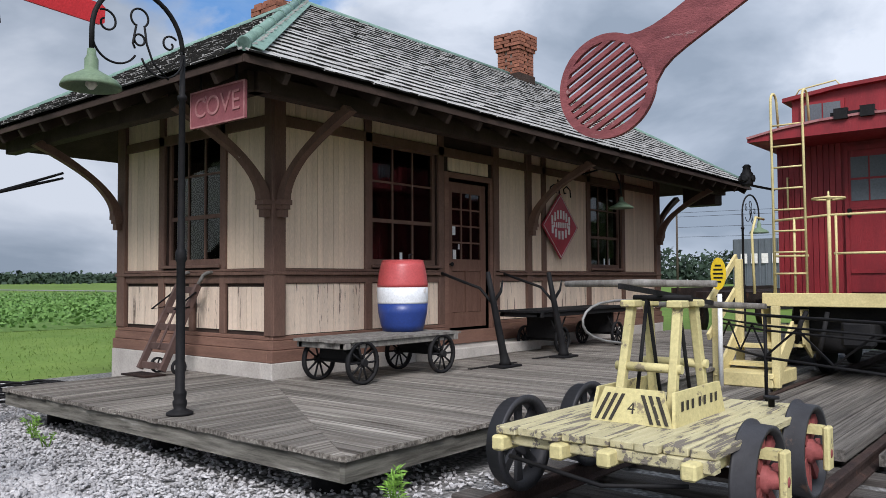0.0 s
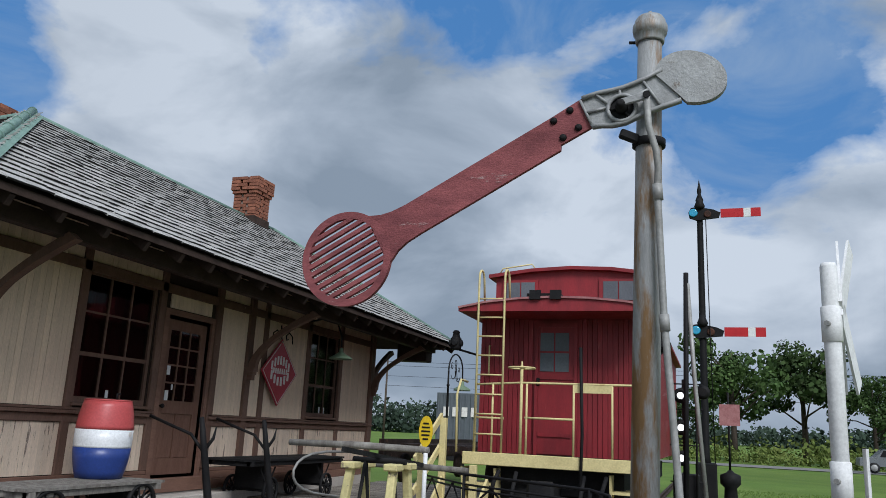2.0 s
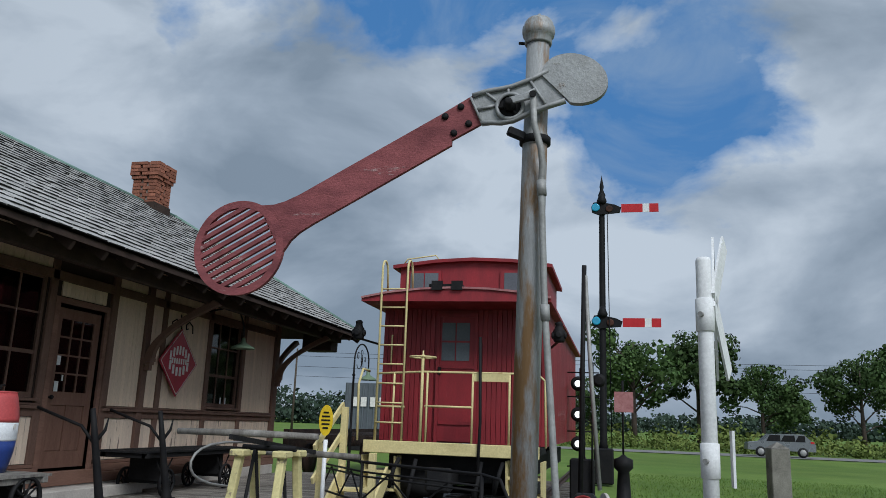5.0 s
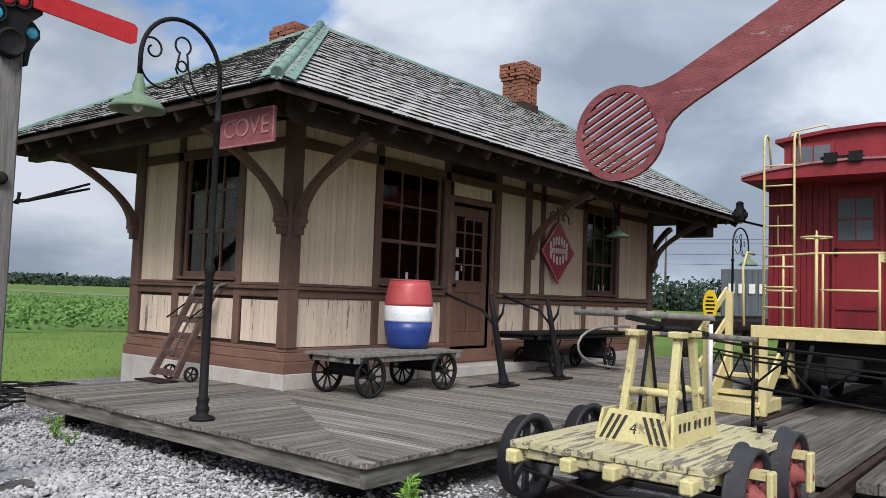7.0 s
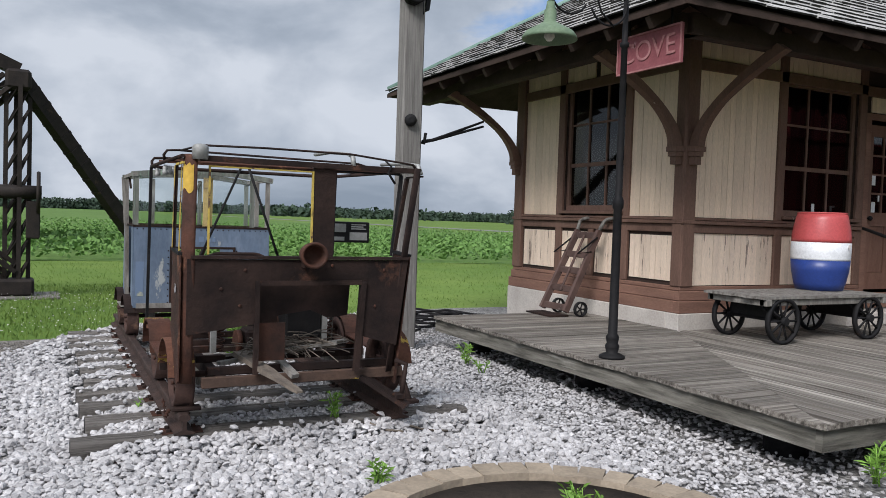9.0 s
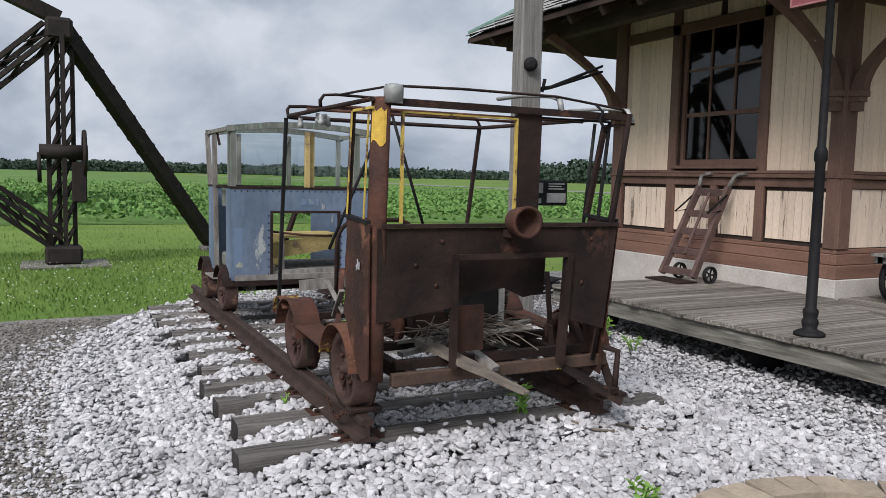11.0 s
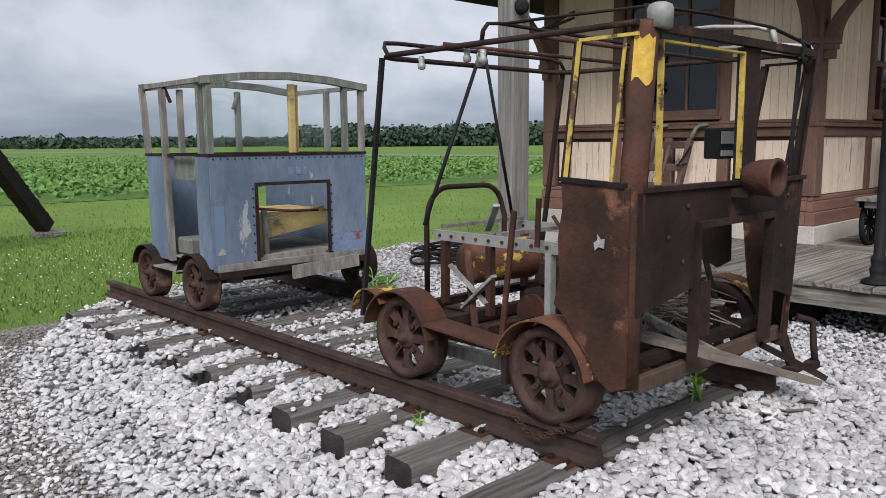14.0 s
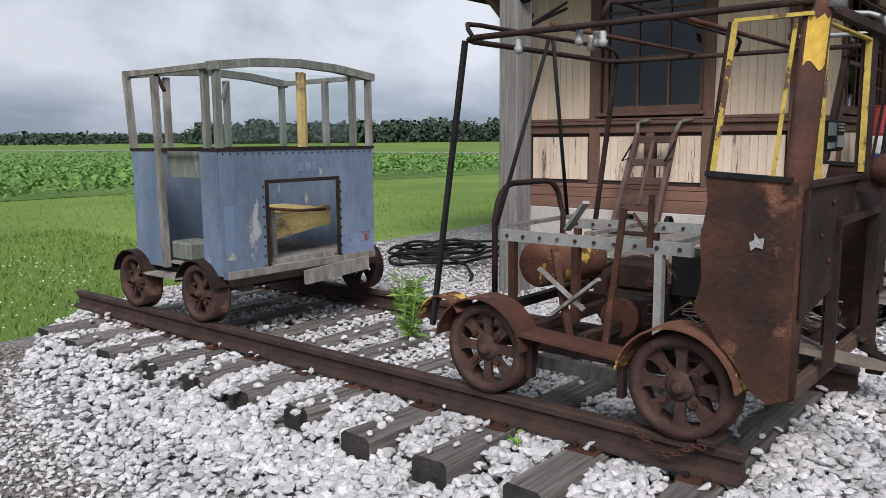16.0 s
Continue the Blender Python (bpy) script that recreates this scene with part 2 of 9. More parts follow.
RUST_DARK = surf("dark_rusted_steel", (0.044, 0.027, 0.022), (0.018, 0.013, 0.012), 4.0, 0.72, metal=0.1, bump=0.5, stain=(0.105, 0.048, 0.030), stain_scale=3.0, stain_at=0.60, stain_soft=0.12, gloss=0.12, mottled=0.6)
RUST_WHEEL = surf("rust_brown_wheels", (0.078, 0.045, 0.036), (0.038, 0.024, 0.021), 6.0, 0.75, metal=0.1, bump=0.5, stain=(0.15, 0.088, 0.062), stain_scale=4, stain_at=0.6, stain_soft=0.1)
PATCH = surf("flaking_yellow_paint", (0.58, 0.38, 0.07), (0.48, 0.30, 0.055), 7.0, 0.7, bump=0.5, stain=(0.14, 0.065, 0.04), stain_scale=9, stain_at=0.60, stain_soft=0.04)
RUST_FLECK = surf("rusted_steel_with_yellow_flecks", (0.10, 0.062, 0.045), (0.06, 0.042, 0.034), 6.0, 0.8, metal=0.1, bump=0.6, stain=(0.42, 0.29, 0.06), stain_scale=5.0, stain_at=0.64, stain_soft=0.03)
RUST_YELLOW = surf("rusted_steel_with_yellow_paint", (0.15, 0.068, 0.042), (0.085, 0.042, 0.030), 6.0, 0.8, metal=0.1, bump=0.6, stain=(0.46, 0.31, 0.07), stain_scale=6.0, stain_at=0.565, stain_soft=0.03)
FADED_MARK = surf("faded_yellow_marking", (0.36, 0.36, 0.25), (0.22, 0.25, 0.26), 9.0, 0.7, bump=0.1, stain=(0.13, 0.175, 0.25), stain_scale=14, stain_at=0.42, stain_soft=0.04)
YELLOW_TRIM = surf("chipped_yellow_trim", (0.50, 0.37, 0.08), (0.38, 0.27, 0.07), 9.0, 0.75, bump=0.5, stain=(0.10, 0.06, 0.045), stain_scale=8, stain_at=0.54, stain_soft=0.04)
GALV = surf("galvanised_steel", (0.36, 0.36, 0.345), (0.24, 0.235, 0.22), 4.0, 0.6, metal=0.3, bump=0.2, stain=(0.17, 0.12, 0.07), stain_scale=3.0, stain_at=0.64, stain_soft=0.12)
RAIL = surf("rusty_rail", (0.062, 0.039, 0.032), (0.036, 0.026, 0.023), 6.0, 0.72, metal=0.15, bump=0.5, stain=(0.12, 0.066, 0.048), stain_scale=5, stain_at=0.6, stain_soft=0.1, gloss=0.14)
BLUE = surf("faded_blue_sheet", (0.115, 0.155, 0.215), (0.165, 0.205, 0.268), 3.0, 0.6, bump=0.25, stretch=(1.5, 1.5, 0.6), stain=(0.30, 0.31, 0.30), stain_scale=2.2, stain_at=0.63, stain_soft=0.03, mottled=0.7, fine=22.0)
BLUE_RUST = surf("blue_sheet_rust_patch", (0.19, 0.24, 0.34), (0.15, 0.2, 0.3), 3.0, 0.7, bump=0.4, stain=(0.20, 0.062, 0.032), stain_scale=9.0, stain_at=0.53, stain_soft=0.05)
BLACK = surf("black_iron", (0.010, 0.010, 0.011), (0.017, 0.016, 0.016), 6.0, 0.6, metal=0.0, bump=0.2, stain=(0.05, 0.033, 0.025), stain_scale=7, stain_at=0.68, gloss=0.10)
BLACK_MATT = surf("sooty_black_steel", (0.012, 0.012, 0.013), (0.021, 0.020, 0.020), 5.0, 0.7, metal=0.0, bump=0.35, stain=(0.055, 0.04, 0.032), stain_scale=4, stain_at=0.64, gloss=0.10)
RED_ARM = surf("faded_red_board", (0.28, 0.088, 0.090), (0.175, 0.056, 0.06), 3.5, 0.75, bump=0.4, stretch=(1, 1.0, 3.2), stain=(0.33, 0.215, 0.205), stain_scale=2.6, stain_at=0.60, stain_soft=0.06, mottled=0.5)
ARM_IRON = surf("silver_painted_casting", (0.34, 0.345, 0.34), (0.26, 0.26, 0.255), 5.0, 0.55, metal=0.25, bump=0.35, stain=(0.17, 0.15, 0.13), stain_scale=6, stain_at=0.62)
POST_RUST = surf("silver_post_with_rust", (0.33, 0.335, 0.33), (0.25, 0.25, 0.245), 3.0, 0.55, metal=0.25, bump=0.25, stretch=(2.4, 2.4, 0.5), stain=(0.19, 0.115, 0.055), stain_scale=2.0, stain_at=0.50, stain_soft=0.10)
RED_CAB = surf("caboose_red_paint", (0.24, 0.016, 0.022), (0.165, 0.012, 0.017), 2.0, 0.55, bump=0.2, stretch=(2, 2, 0.5), stain=(0.27, 0.055, 0.055), stain_scale=3, stain_at=0.63, gloss=0.4, vary=0.05)
YELLOW_CAB = surf("pale_yellow_paint", (0.64, 0.545, 0.27), (0.54, 0.455, 0.22), 4.0, 0.6, bump=0.2, stain=(0.42, 0.3, 0.13), stain_scale=5, stain_at=0.66, stain_soft=0.04)
HANDCAR = surf("peeling_yellow_boards", (0.62, 0.56, 0.34), (0.50, 0.445, 0.26), 3.0, 0.8, bump=0.7, stretch=(0.7, 7, 7), stain=(0.20, 0.175, 0.145), stain_scale=2.6, stain_at=0.53, stain_soft=0.03, vary=0.06)
HANDCAR_FRAME = surf("chipped_yellow_frame", (0.60, 0.53, 0.26), (0.50, 0.435, 0.21), 4.0, 0.7, bump=0.4, stain=(0.24, 0.2, 0.13), stain_scale=7, stain_at=0.60, stain_soft=0.04)
WHEEL_IRON = surf("worn_wheel_iron", (0.045, 0.045, 0.05), (0.028, 0.027, 0.029), 5.0, 0.55, metal=0.1, bump=0.2, stain=(0.10, 0.06, 0.045), stain_scale=5, stain_at=0.62, gloss=0.35)
WHEEL_RED = surf("faded_red_iron", (0.30, 0.085, 0.08), (0.18, 0.05, 0.046), 6.0, 0.65, bump=0.3)
BRICK = surf("chimney_brick", (0.26, 0.105, 0.065), (0.165, 0.070, 0.048), 8.0, 0.9, bump=0.5, vary=0.2)
MORTAR = surf("mortar", (0.22, 0.17, 0.14), (0.17, 0.13, 0.11), 12.0, 0.95, bump=0.3)
STONE = surf("white_ballast_stone", (0.47, 0.455, 0.452), (0.33, 0.318, 0.315), 9.0, 0.9, bump=0.5, vary=0.24, fine=120.0, mottled=0.35)
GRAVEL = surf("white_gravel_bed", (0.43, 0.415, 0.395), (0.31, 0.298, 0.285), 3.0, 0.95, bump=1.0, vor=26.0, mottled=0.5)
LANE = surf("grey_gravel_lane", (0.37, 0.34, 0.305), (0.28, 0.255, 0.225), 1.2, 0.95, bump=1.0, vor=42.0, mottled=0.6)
LAWN = surf("mown_grass", (0.105, 0.175, 0.034), (0.155, 0.225, 0.050), 0.35, 0.95, bump=0.8, stretch=(1, 1, 1), fine=9.0, mottled=0.5, gloss=0.1)
CROP = surf("soybean_field", (0.095, 0.17, 0.042), (0.135, 0.215, 0.058), 0.5, 0.95, bump=1.0, fine=6.0, mottled=0.5, gloss=0.1)
BLADE = surf("grass_blades", (0.10, 0.175, 0.032), (0.155, 0.225, 0.05), 2.0, 0.8, bump=0.0, vary=0.15, gloss=0.15)
LEAF = surf("bean_leaves", (0.095, 0.19, 0.045), (0.14, 0.24, 0.065), 1.0, 0.75, bump=0.0, vary=0.15, gloss=0.2)
WEED = surf("weed_leaves", (0.11, 0.22, 0.03), (0.19, 0.33, 0.06), 5.0, 0.6, bump=0.0, vary=0.2, gloss=0.3)
TREE = surf("tree_leaves", (0.036, 0.070, 0.018), (0.065, 0.105, 0.03), 0.6, 0.8, bump=0.0, vary=0.3, gloss=0.2)
# distance haze is mixed into this leaf colour, paler and bluer
WOODS_HAZED = surf("far_woods", (0.040, 0.060, 0.044), (0.056, 0.080, 0.055), 0.06, 0.95, bump=0.0, fine=0.6, vary=0.08, gloss=0.05)
BARK = surf("bark", (0.09, 0.07, 0.055), (0.06, 0.048, 0.038), 5.0, 0.95, bump=0.6)
SCRUB = surf("roadside_scrub", (0.16, 0.19, 0.05), (0.10, 0.14, 0.035), 0.5, 0.95, bump=0.0, vary=0.3, gloss=0.1)
ASPHALT = surf("pale_asphalt", (0.22, 0.215, 0.205), (0.18, 0.175, 0.165), 2.0, 0.9, bump=0.2)
PINK_SIGN = surf("faded_red_enamel", (0.25, 0.085, 0.092), (0.20, 0.062, 0.07), 4.0, 0.6, bump=0.2, stain=(0.40, 0.22, 0.22), stain_scale=4, stain_at=0.62)
PINK_EDGE = surf("faded_pink_letters", (0.38, 0.185, 0.18), (0.27, 0.105, 0.108), 8.0, 0.6, bump=0.2)
SIGN_RED = surf("red_enamel_sign", (0.40, 0.022, 0.042), (0.33, 0.018, 0.034), 5.0, 0.35, bump=0.1, gloss=0.5)
WHITE = surf("white_paint", (0.74, 0.74, 0.73), (0.64, 0.64, 0.63), 5.0, 0.6, bump=0.1, stain=(0.45, 0.43, 0.4), stain_scale=5, stain_at=0.68)
LETTER = surf("white_lettering", (0.78, 0.74, 0.70), (0.62, 0.58, 0.55), 9.0, 0.6, bump=0.1)
BARREL_RED = surf("barrel_red_paint", (0.50, 0.085, 0.085), (0.44, 0.07, 0.07), 4.0, 0.4, bump=0.08, gloss=0.45)
BARREL_WHITE = surf("barrel_white_paint", (0.74, 0.75, 0.76), (0.66, 0.67, 0.68), 4.0, 0.4, bump=0.08, gloss=0.45)
BARREL_BLUE = surf("barrel_blue_paint", (0.022, 0.05, 0.22), (0.018, 0.04, 0.18), 4.0, 0.4, bump=0.08, gloss=0.45)
LAMP_GREEN = surf("faded_green_enamel", (0.17, 0.23, 0.145), (0.12, 0.17, 0.11), 6.0, 0.5, bump=0.1, stain=(0.3, 0.33, 0.25), stain_scale=6, stain_at=0.63)
DOOR_BROWN = surf("door_brown_paint", (0.19, 0.105, 0.075), (0.15, 0.08, 0.058), 4.0, 0.6, bump=0.2, stretch=(3, 3, 0.6))
YELLOW_SIGN = surf("yellow_enamel", (0.72, 0.50, 0.02), (0.62, 0.42, 0.02), 6.0, 0.45, bump=0.1)
SIGNAL_RED = surf("signal_red", (0.48, 0.03, 0.035), (0.40, 0.025, 0.03), 5.0, 0.5, bump=0.1)
LAMP_RED = surf("dull_red_lamp_bowl", (0.30, 0.035, 0.035), (0.22, 0.028, 0.028), 6.0, 0.5, bump=0.1)
CYAN = surf("cyan_signal_glass", (0.03, 0.32, 0.50), (0.02, 0.24, 0.40), 6.0, 0.15, bump=0.0, gloss=0.8)
PAVER = surf("tan_paver", (0.33, 0.27, 0.20), (0.25, 0.205, 0.155), 6.0, 0.9, bump=0.5, vary=0.16)
SOIL = surf("dark_mulch", (0.055, 0.042, 0.032), (0.035, 0.028, 0.022), 9.0, 0.95, bump=1.0)
# near black: the dimness of the unlit room is put into its colour
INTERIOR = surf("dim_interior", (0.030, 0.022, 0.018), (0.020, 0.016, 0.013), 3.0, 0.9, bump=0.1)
CURTAIN = surf("old_red_curtain", (0.09, 0.02, 0.02), (0.06, 0.014, 0.014), 3.0, 0.9, bump=0.3)
CAR_PAINT = surf("grey_car_paint", (0.22, 0.225, 0.24), (0.19, 0.195, 0.21), 2.0, 0.3, metal=0.5, bump=0.0, gloss=0.6)
TYRE = surf("tyre_rubber", (0.02, 0.02, 0.02), (0.03, 0.03, 0.03), 8.0, 0.85, bump=0.2)
STRIPE = surf("worn_black_stripe", (0.03, 0.028, 0.025), (0.06, 0.052, 0.04), 9.0, 0.8, bump=0.2, stain=(0.55, 0.48, 0.25), stain_scale=9, stain_at=0.62, stain_soft=0.03)
CARGO = surf("grey_freight_car", (0.13, 0.145, 0.16), (0.10, 0.11, 0.125), 1.5, 0.7, bump=0.2)
STICK = surf("dry_sticks", (0.15, 0.125, 0.10), (0.085, 0.07, 0.058), 7.0, 0.9, bump=0.4, vary=0.25)
TAR = surf("black_derrick_steel", (0.020, 0.017, 0.016), (0.035, 0.028, 0.024), 5.0, 0.7, metal=0.2, bump=0.4, stain=(0.07, 0.045, 0.03), stain_scale=3, stain_at=0.62)
SILO = surf("pale_siding", (0.55, 0.55, 0.54), (0.48, 0.48, 0.47), 1.0, 0.7, bump=0.1)


def glass(name, tint, rough=0.03, alpha=0.25):
    m = bpy.data.materials.new(name)
    m.use_nodes = True
    n, l = m.node_tree.nodes, m.node_tree.links
    n.remove(n["Principled BSDF"])
    tr, gl, mx, fr = n.new("ShaderNodeBsdfTransparent"), n.new("ShaderNodeBsdfGlossy"), n.new("ShaderNodeMixShader"), n.new("ShaderNodeLayerWeight")
    tr.inputs["Color"].default_value = (*tint, 1)
    gl.inputs["Roughness"].default_value = rough
    steep, sheen = n.new("ShaderNodeMath"), n.new("ShaderNodeMath")
    steep.operation, sheen.operation = "POWER", "MULTIPLY_ADD"
    steep.inputs[1].default_value, sheen.inputs[1].default_value, sheen.inputs[2].default_value = 4.0, 0.5, 0.045
    l.new(fr.outputs["Facing"], steep.inputs[0])
    l.new(steep.outputs["Value"], sheen.inputs[0])
    l.new(sheen.outputs["Value"], mx.inputs["Fac"])
    l.new(tr.outputs["BSDF"], mx.inputs[1])
    l.new(gl.outputs["BSDF"], mx.inputs[2])
    l.new(mx.outputs["Shader"], n["Material Output"].inputs["Surface"])
    return m


PANE = glass("old_window_glass", (0.55, 0.57, 0.56))
PANE_CLEAR = glass("dusty_clear_glass", (0.93, 0.96, 0.95))


def glow(name, col, power):
    m = bpy.data.materials.new(name)
    m.use_nodes = True
    b = m.node_tree.nodes["Principled BSDF"]
    b.inputs["Base Color"].default_value = (*col, 1)
    b.inputs["Emission Color"].default_value = (*col, 1)
    b.inputs["Emission Strength"].default_value = power
    return m


LENS_LIT = glow("lit_signal_lens", (1.0, 0.97, 0.92), 2.0)

# ---- mesh helpers ----


def bmnew():
    return bmesh.new()


def box(bm, x0, x1, y0, y1, z0, z1, m=None, bev=0.0):
    vs = [bm.verts.new((x, y, z)) for x in (x0, x1) for y in (y0, y1) for z in (z0, z1)]
    fs = [bm.faces.new([vs[i] for i in q]) for q in ((0, 1, 3, 2), (4, 6, 7, 5), (0, 4, 5, 1), (2, 3, 7, 6), (0, 2, 6, 4), (1, 5, 7, 3))]
    if m is not None:
        for v in vs:
            v.co = m @ v.co
    if bev:
        bmesh.ops.bevel(bm, geom=list({e for f in fs for e in f.edges}), offset=bev, segments=1, affect="EDGES", profile=0.5)
    return bm


def beam(bm, p0, p1, w, h, up=(0, 0, 1), bev=0.0):
    """A straight bar of width w and height h between two points."""
    p0, p1 = Vector(p0), Vector(p1)
    d = (p1 - p0)
    n = d.length
    d.normalize()
    u = Vector(up)
    if abs(d.dot(u)) > 0.98:
        u = Vector((1, 0, 0)) if abs(d.x) < 0.9 else Vector((0, 1, 0))
    s = d.cross(u).normalized()
    u = s.cross(d)
    m = Matrix(((d.x, s.x, u.x, p0.x), (d.y, s.y, u.y, p0.y), (d.z, s.z, u.z, p0.z), (0, 0, 0, 1)))
    return box(bm, 0, n, -w / 2, w / 2, -h / 2, h / 2, m, bev)


def tube(bm, pts, r, n=8, closed=False):
    """A round bar along a line of points; r may be one radius or one for each point."""
    pts = [Vector(p) for p in pts]
    rs = r if isinstance(r, (list, tuple)) else [r] * len(pts)
    rings, last = [], None
    for i, p in enumerate(pts):
        a, b = pts[max(i - 1, 0)], pts[min(i + 1, len(pts) - 1)]
        if closed:
            a, b = pts[i - 1], pts[(i + 1) % len(pts)]
        d = (b - a).normalized()
        if last is None:
            s = d.cross(Vector((0, 0, 1)))
            if s.length < 0.05:
                s = d.cross(Vector((1, 0, 0)))
        else:
            s = last - d * last.dot(d)
        s.normalize()
        last = s
        t = d.cross(s)
        rings.append([bm.verts.new(p + (s * math.cos(k * math.tau / n) + t * math.sin(k * math.tau / n)) * rs[i]) for k in range(n)])
    pairs = list(zip(rings, rings[1:])) + ([(rings[-1], rings[0])] if closed else [])
    for ra, rb in pairs:
        for k in range(n):
            f = bm.faces.new((ra[k], ra[(k + 1) % n], rb[(k + 1) % n], rb[k]))
            f.smooth = True
    if not closed:
        bm.faces.new(list(reversed(rings[0])))
        bm.faces.new(rings[-1])
    return bm


def prism(bm, poly, o, u, v, w, depth):
    """A flat polygon (in u, v from o), made thick along w."""
    o, u, v, w = Vector(o), Vector(u), Vector(v), Vector(w)
    a = [bm.verts.new(o + u * x + v * y) for x, y in poly]
    b = [bm.verts.new(o + u * x + v * y + w * depth) for x, y in poly]
    bm.faces.new(list(reversed(a)))
    bm.faces.new(b)
    n = len(poly)
    for i in range(n):
        bm.faces.new((a[i], a[(i + 1) % n], b[(i + 1) % n], b[i]))
    return bm


def lathe(bm, prof, o, axis=(0, 0, 1), n=24, closed=False):
    """A turned shape: (radius, height) rows about an axis through o."""
    ax = Vector(axis).normalized()
    s = ax.cross(Vector((0, 0, 1)))
    if s.length < 0.1:
        s = Vector((1, 0, 0))
    s.normalize()
    t = ax.cross(s)
    o = Vector(o)
    rings = [[bm.verts.new(o + ax * h + (s * math.cos(k * math.tau / n) + t * math.sin(k * math.tau / n)) * max(r, 1e-4)) for k in range(n)] for r, h in prof]
    pairs = list(zip(rings, rings[1:])) + ([(rings[-1], rings[0])] if closed else [])
    for ra, rb in pairs:
        for k in range(n):
            f = bm.faces.new((ra[k], ra[(k + 1) % n], rb[(k + 1) % n], rb[k]))
            f.smooth = True
    if not closed:
        bm.faces.new(list(reversed(rings[0])))
        bm.faces.new(rings[-1])
    return bm


def mesh_of(name, bm, material):
    bmesh.ops.recalc_face_normals(bm, faces=bm.faces)
    me = bpy.data.meshes.new(name)
    bm.to_mesh(me)
    bm.free()
    me.materials.append(material)
    return me


def part(name, bm, material, parent, label="", kind=""):
    ob = new(name, mesh_of(name, bm, material))
    if parent is not None:
        ob.parent = parent
        if parent.type == "EMPTY":
            ob.matrix_parent_inverse = parent.matrix_basis.inverted()
    return tagged(ob, label, "", "", kind)


def thing(name, at, label, category, group="", kind=""):
    e = new(name)
    e.empty_display_size = 0.2
    e.matrix_basis = Matrix.Translation(at)
    return tagged(e, label, category, group, kind)


def solid(name, bm, material, label, category, group="", kind=""):
    return tagged(new(name, mesh_of(name, bm, material)), label, category, group, kind)


def unit_mesh(name, material, bev=0.06):
    return mesh_of(name, box(bmnew(), -0.5, 0.5, -0.5, 0.5, -0.5, 0.5), material)


def piece(name, me, parent, c, s, rot=(0, 0, 0)):
    """One board, brick or plank: a shared unit block at c with sizes s."""
    ob = new(name, me)
    ob.parent = parent
    if parent.type == "EMPTY":
        ob.matrix_parent_inverse = parent.matrix_basis.inverted()
    ob.matrix_basis = Matrix.LocRotScale(Vector(c), Euler(rot), Vector(s))
    return ob


def raw_mesh(name, verts, faces, material):
    me = bpy.data.meshes.new(name)
    me.from_pydata(verts, [], faces)
    me.materials.append(material)
    me.update()
    return me


# ---- ground ----
rnd = random.Random(7)


def sheet(name, poly, z, material, label, category, rough_edge=0.0):
    bm = bmnew()
    vs = [bm.verts.new((x + rnd.uniform(-1, 1) * rough_edge, y + rnd.uniform(-1, 1) * rough_edge, z)) for x, y in poly]
    bm.faces.new(vs)
    return solid(name, bm, material, label, category, kind="structure")


def along(poly, step):
    """The outline with points about a step apart."""
    out = []
    for (x0, y0), (x1, y1) in zip(poly, poly[1:] + poly[:1]):
        n = max(1, int(math.hypot(x1 - x0, y1 - y0) / step))
        out += [(x0 + (x1 - x0) * i / n, y0 + (y1 - y0) * i / n) for i in range(n)]
    return out


sheet("ground", [(-900, -900), (900, -900), (900, 900), (-900, 900)], -0.075, LAWN, "mown green lawn reaching out to flat farmland", "lawn")
sheet("crop_field", [(-700, 27), (9, 27), (40, 24), (48, 30), (46, 880), (-700, 880)], -0.06, CROP, "green soybean field with low leafy rows", "field")
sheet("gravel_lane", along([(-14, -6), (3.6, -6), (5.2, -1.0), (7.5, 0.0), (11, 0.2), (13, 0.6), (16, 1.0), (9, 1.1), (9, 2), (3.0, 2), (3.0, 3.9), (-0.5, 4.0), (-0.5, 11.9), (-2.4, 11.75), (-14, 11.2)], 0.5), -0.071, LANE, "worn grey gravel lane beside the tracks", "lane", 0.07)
WHITE_BED = [(-1.6, 5.0), (-2.15, 7.4), (-2.1, 9.0), (-1.9, 10.3), (-1.15, 11.6), (-0.4, 12.15), (1.5, 12.6), (4.6, 13.55), (18, 13.7), (18, 1.0), (12, 0.45), (4, 0.2), (-0.4, 3.4)]
WEST_BED = [(-1.6, 5.0), (-2.15, 7.4), (-2.1, 9.0), (-1.9, 10.3), (-1.15, 11.6), (-0.95, 11.75), (-0.95, 4.2)]
EAST_BED = [(-0.95, 11.75), (-0.4, 12.15), (1.5, 12.6), (4.6, 13.55), (18, 13.7), (18, 1.0), (12, 0.45), (4, 0.2), (-0.4, 3.4), (-0.95, 4.2)]
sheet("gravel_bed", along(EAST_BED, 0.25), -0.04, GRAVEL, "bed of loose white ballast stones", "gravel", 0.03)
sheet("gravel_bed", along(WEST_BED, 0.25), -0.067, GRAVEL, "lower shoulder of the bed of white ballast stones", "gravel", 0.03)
sheet("road", [(60, -400), (67, -400), (67, 400), (60, 400)], -0.03, ASPHALT, "pale asphalt country road beyond the lawn", "road")


def inside(x, y, poly):
    c = False
    for (x0, y0), (x1, y1) in zip(poly, poly[1:] + poly[:1]):
        if (y0 > y) != (y1 > y) and x < (x1 - x0) * (y - y0) / (y1 - y0) + x0:
            c = not c
    return c


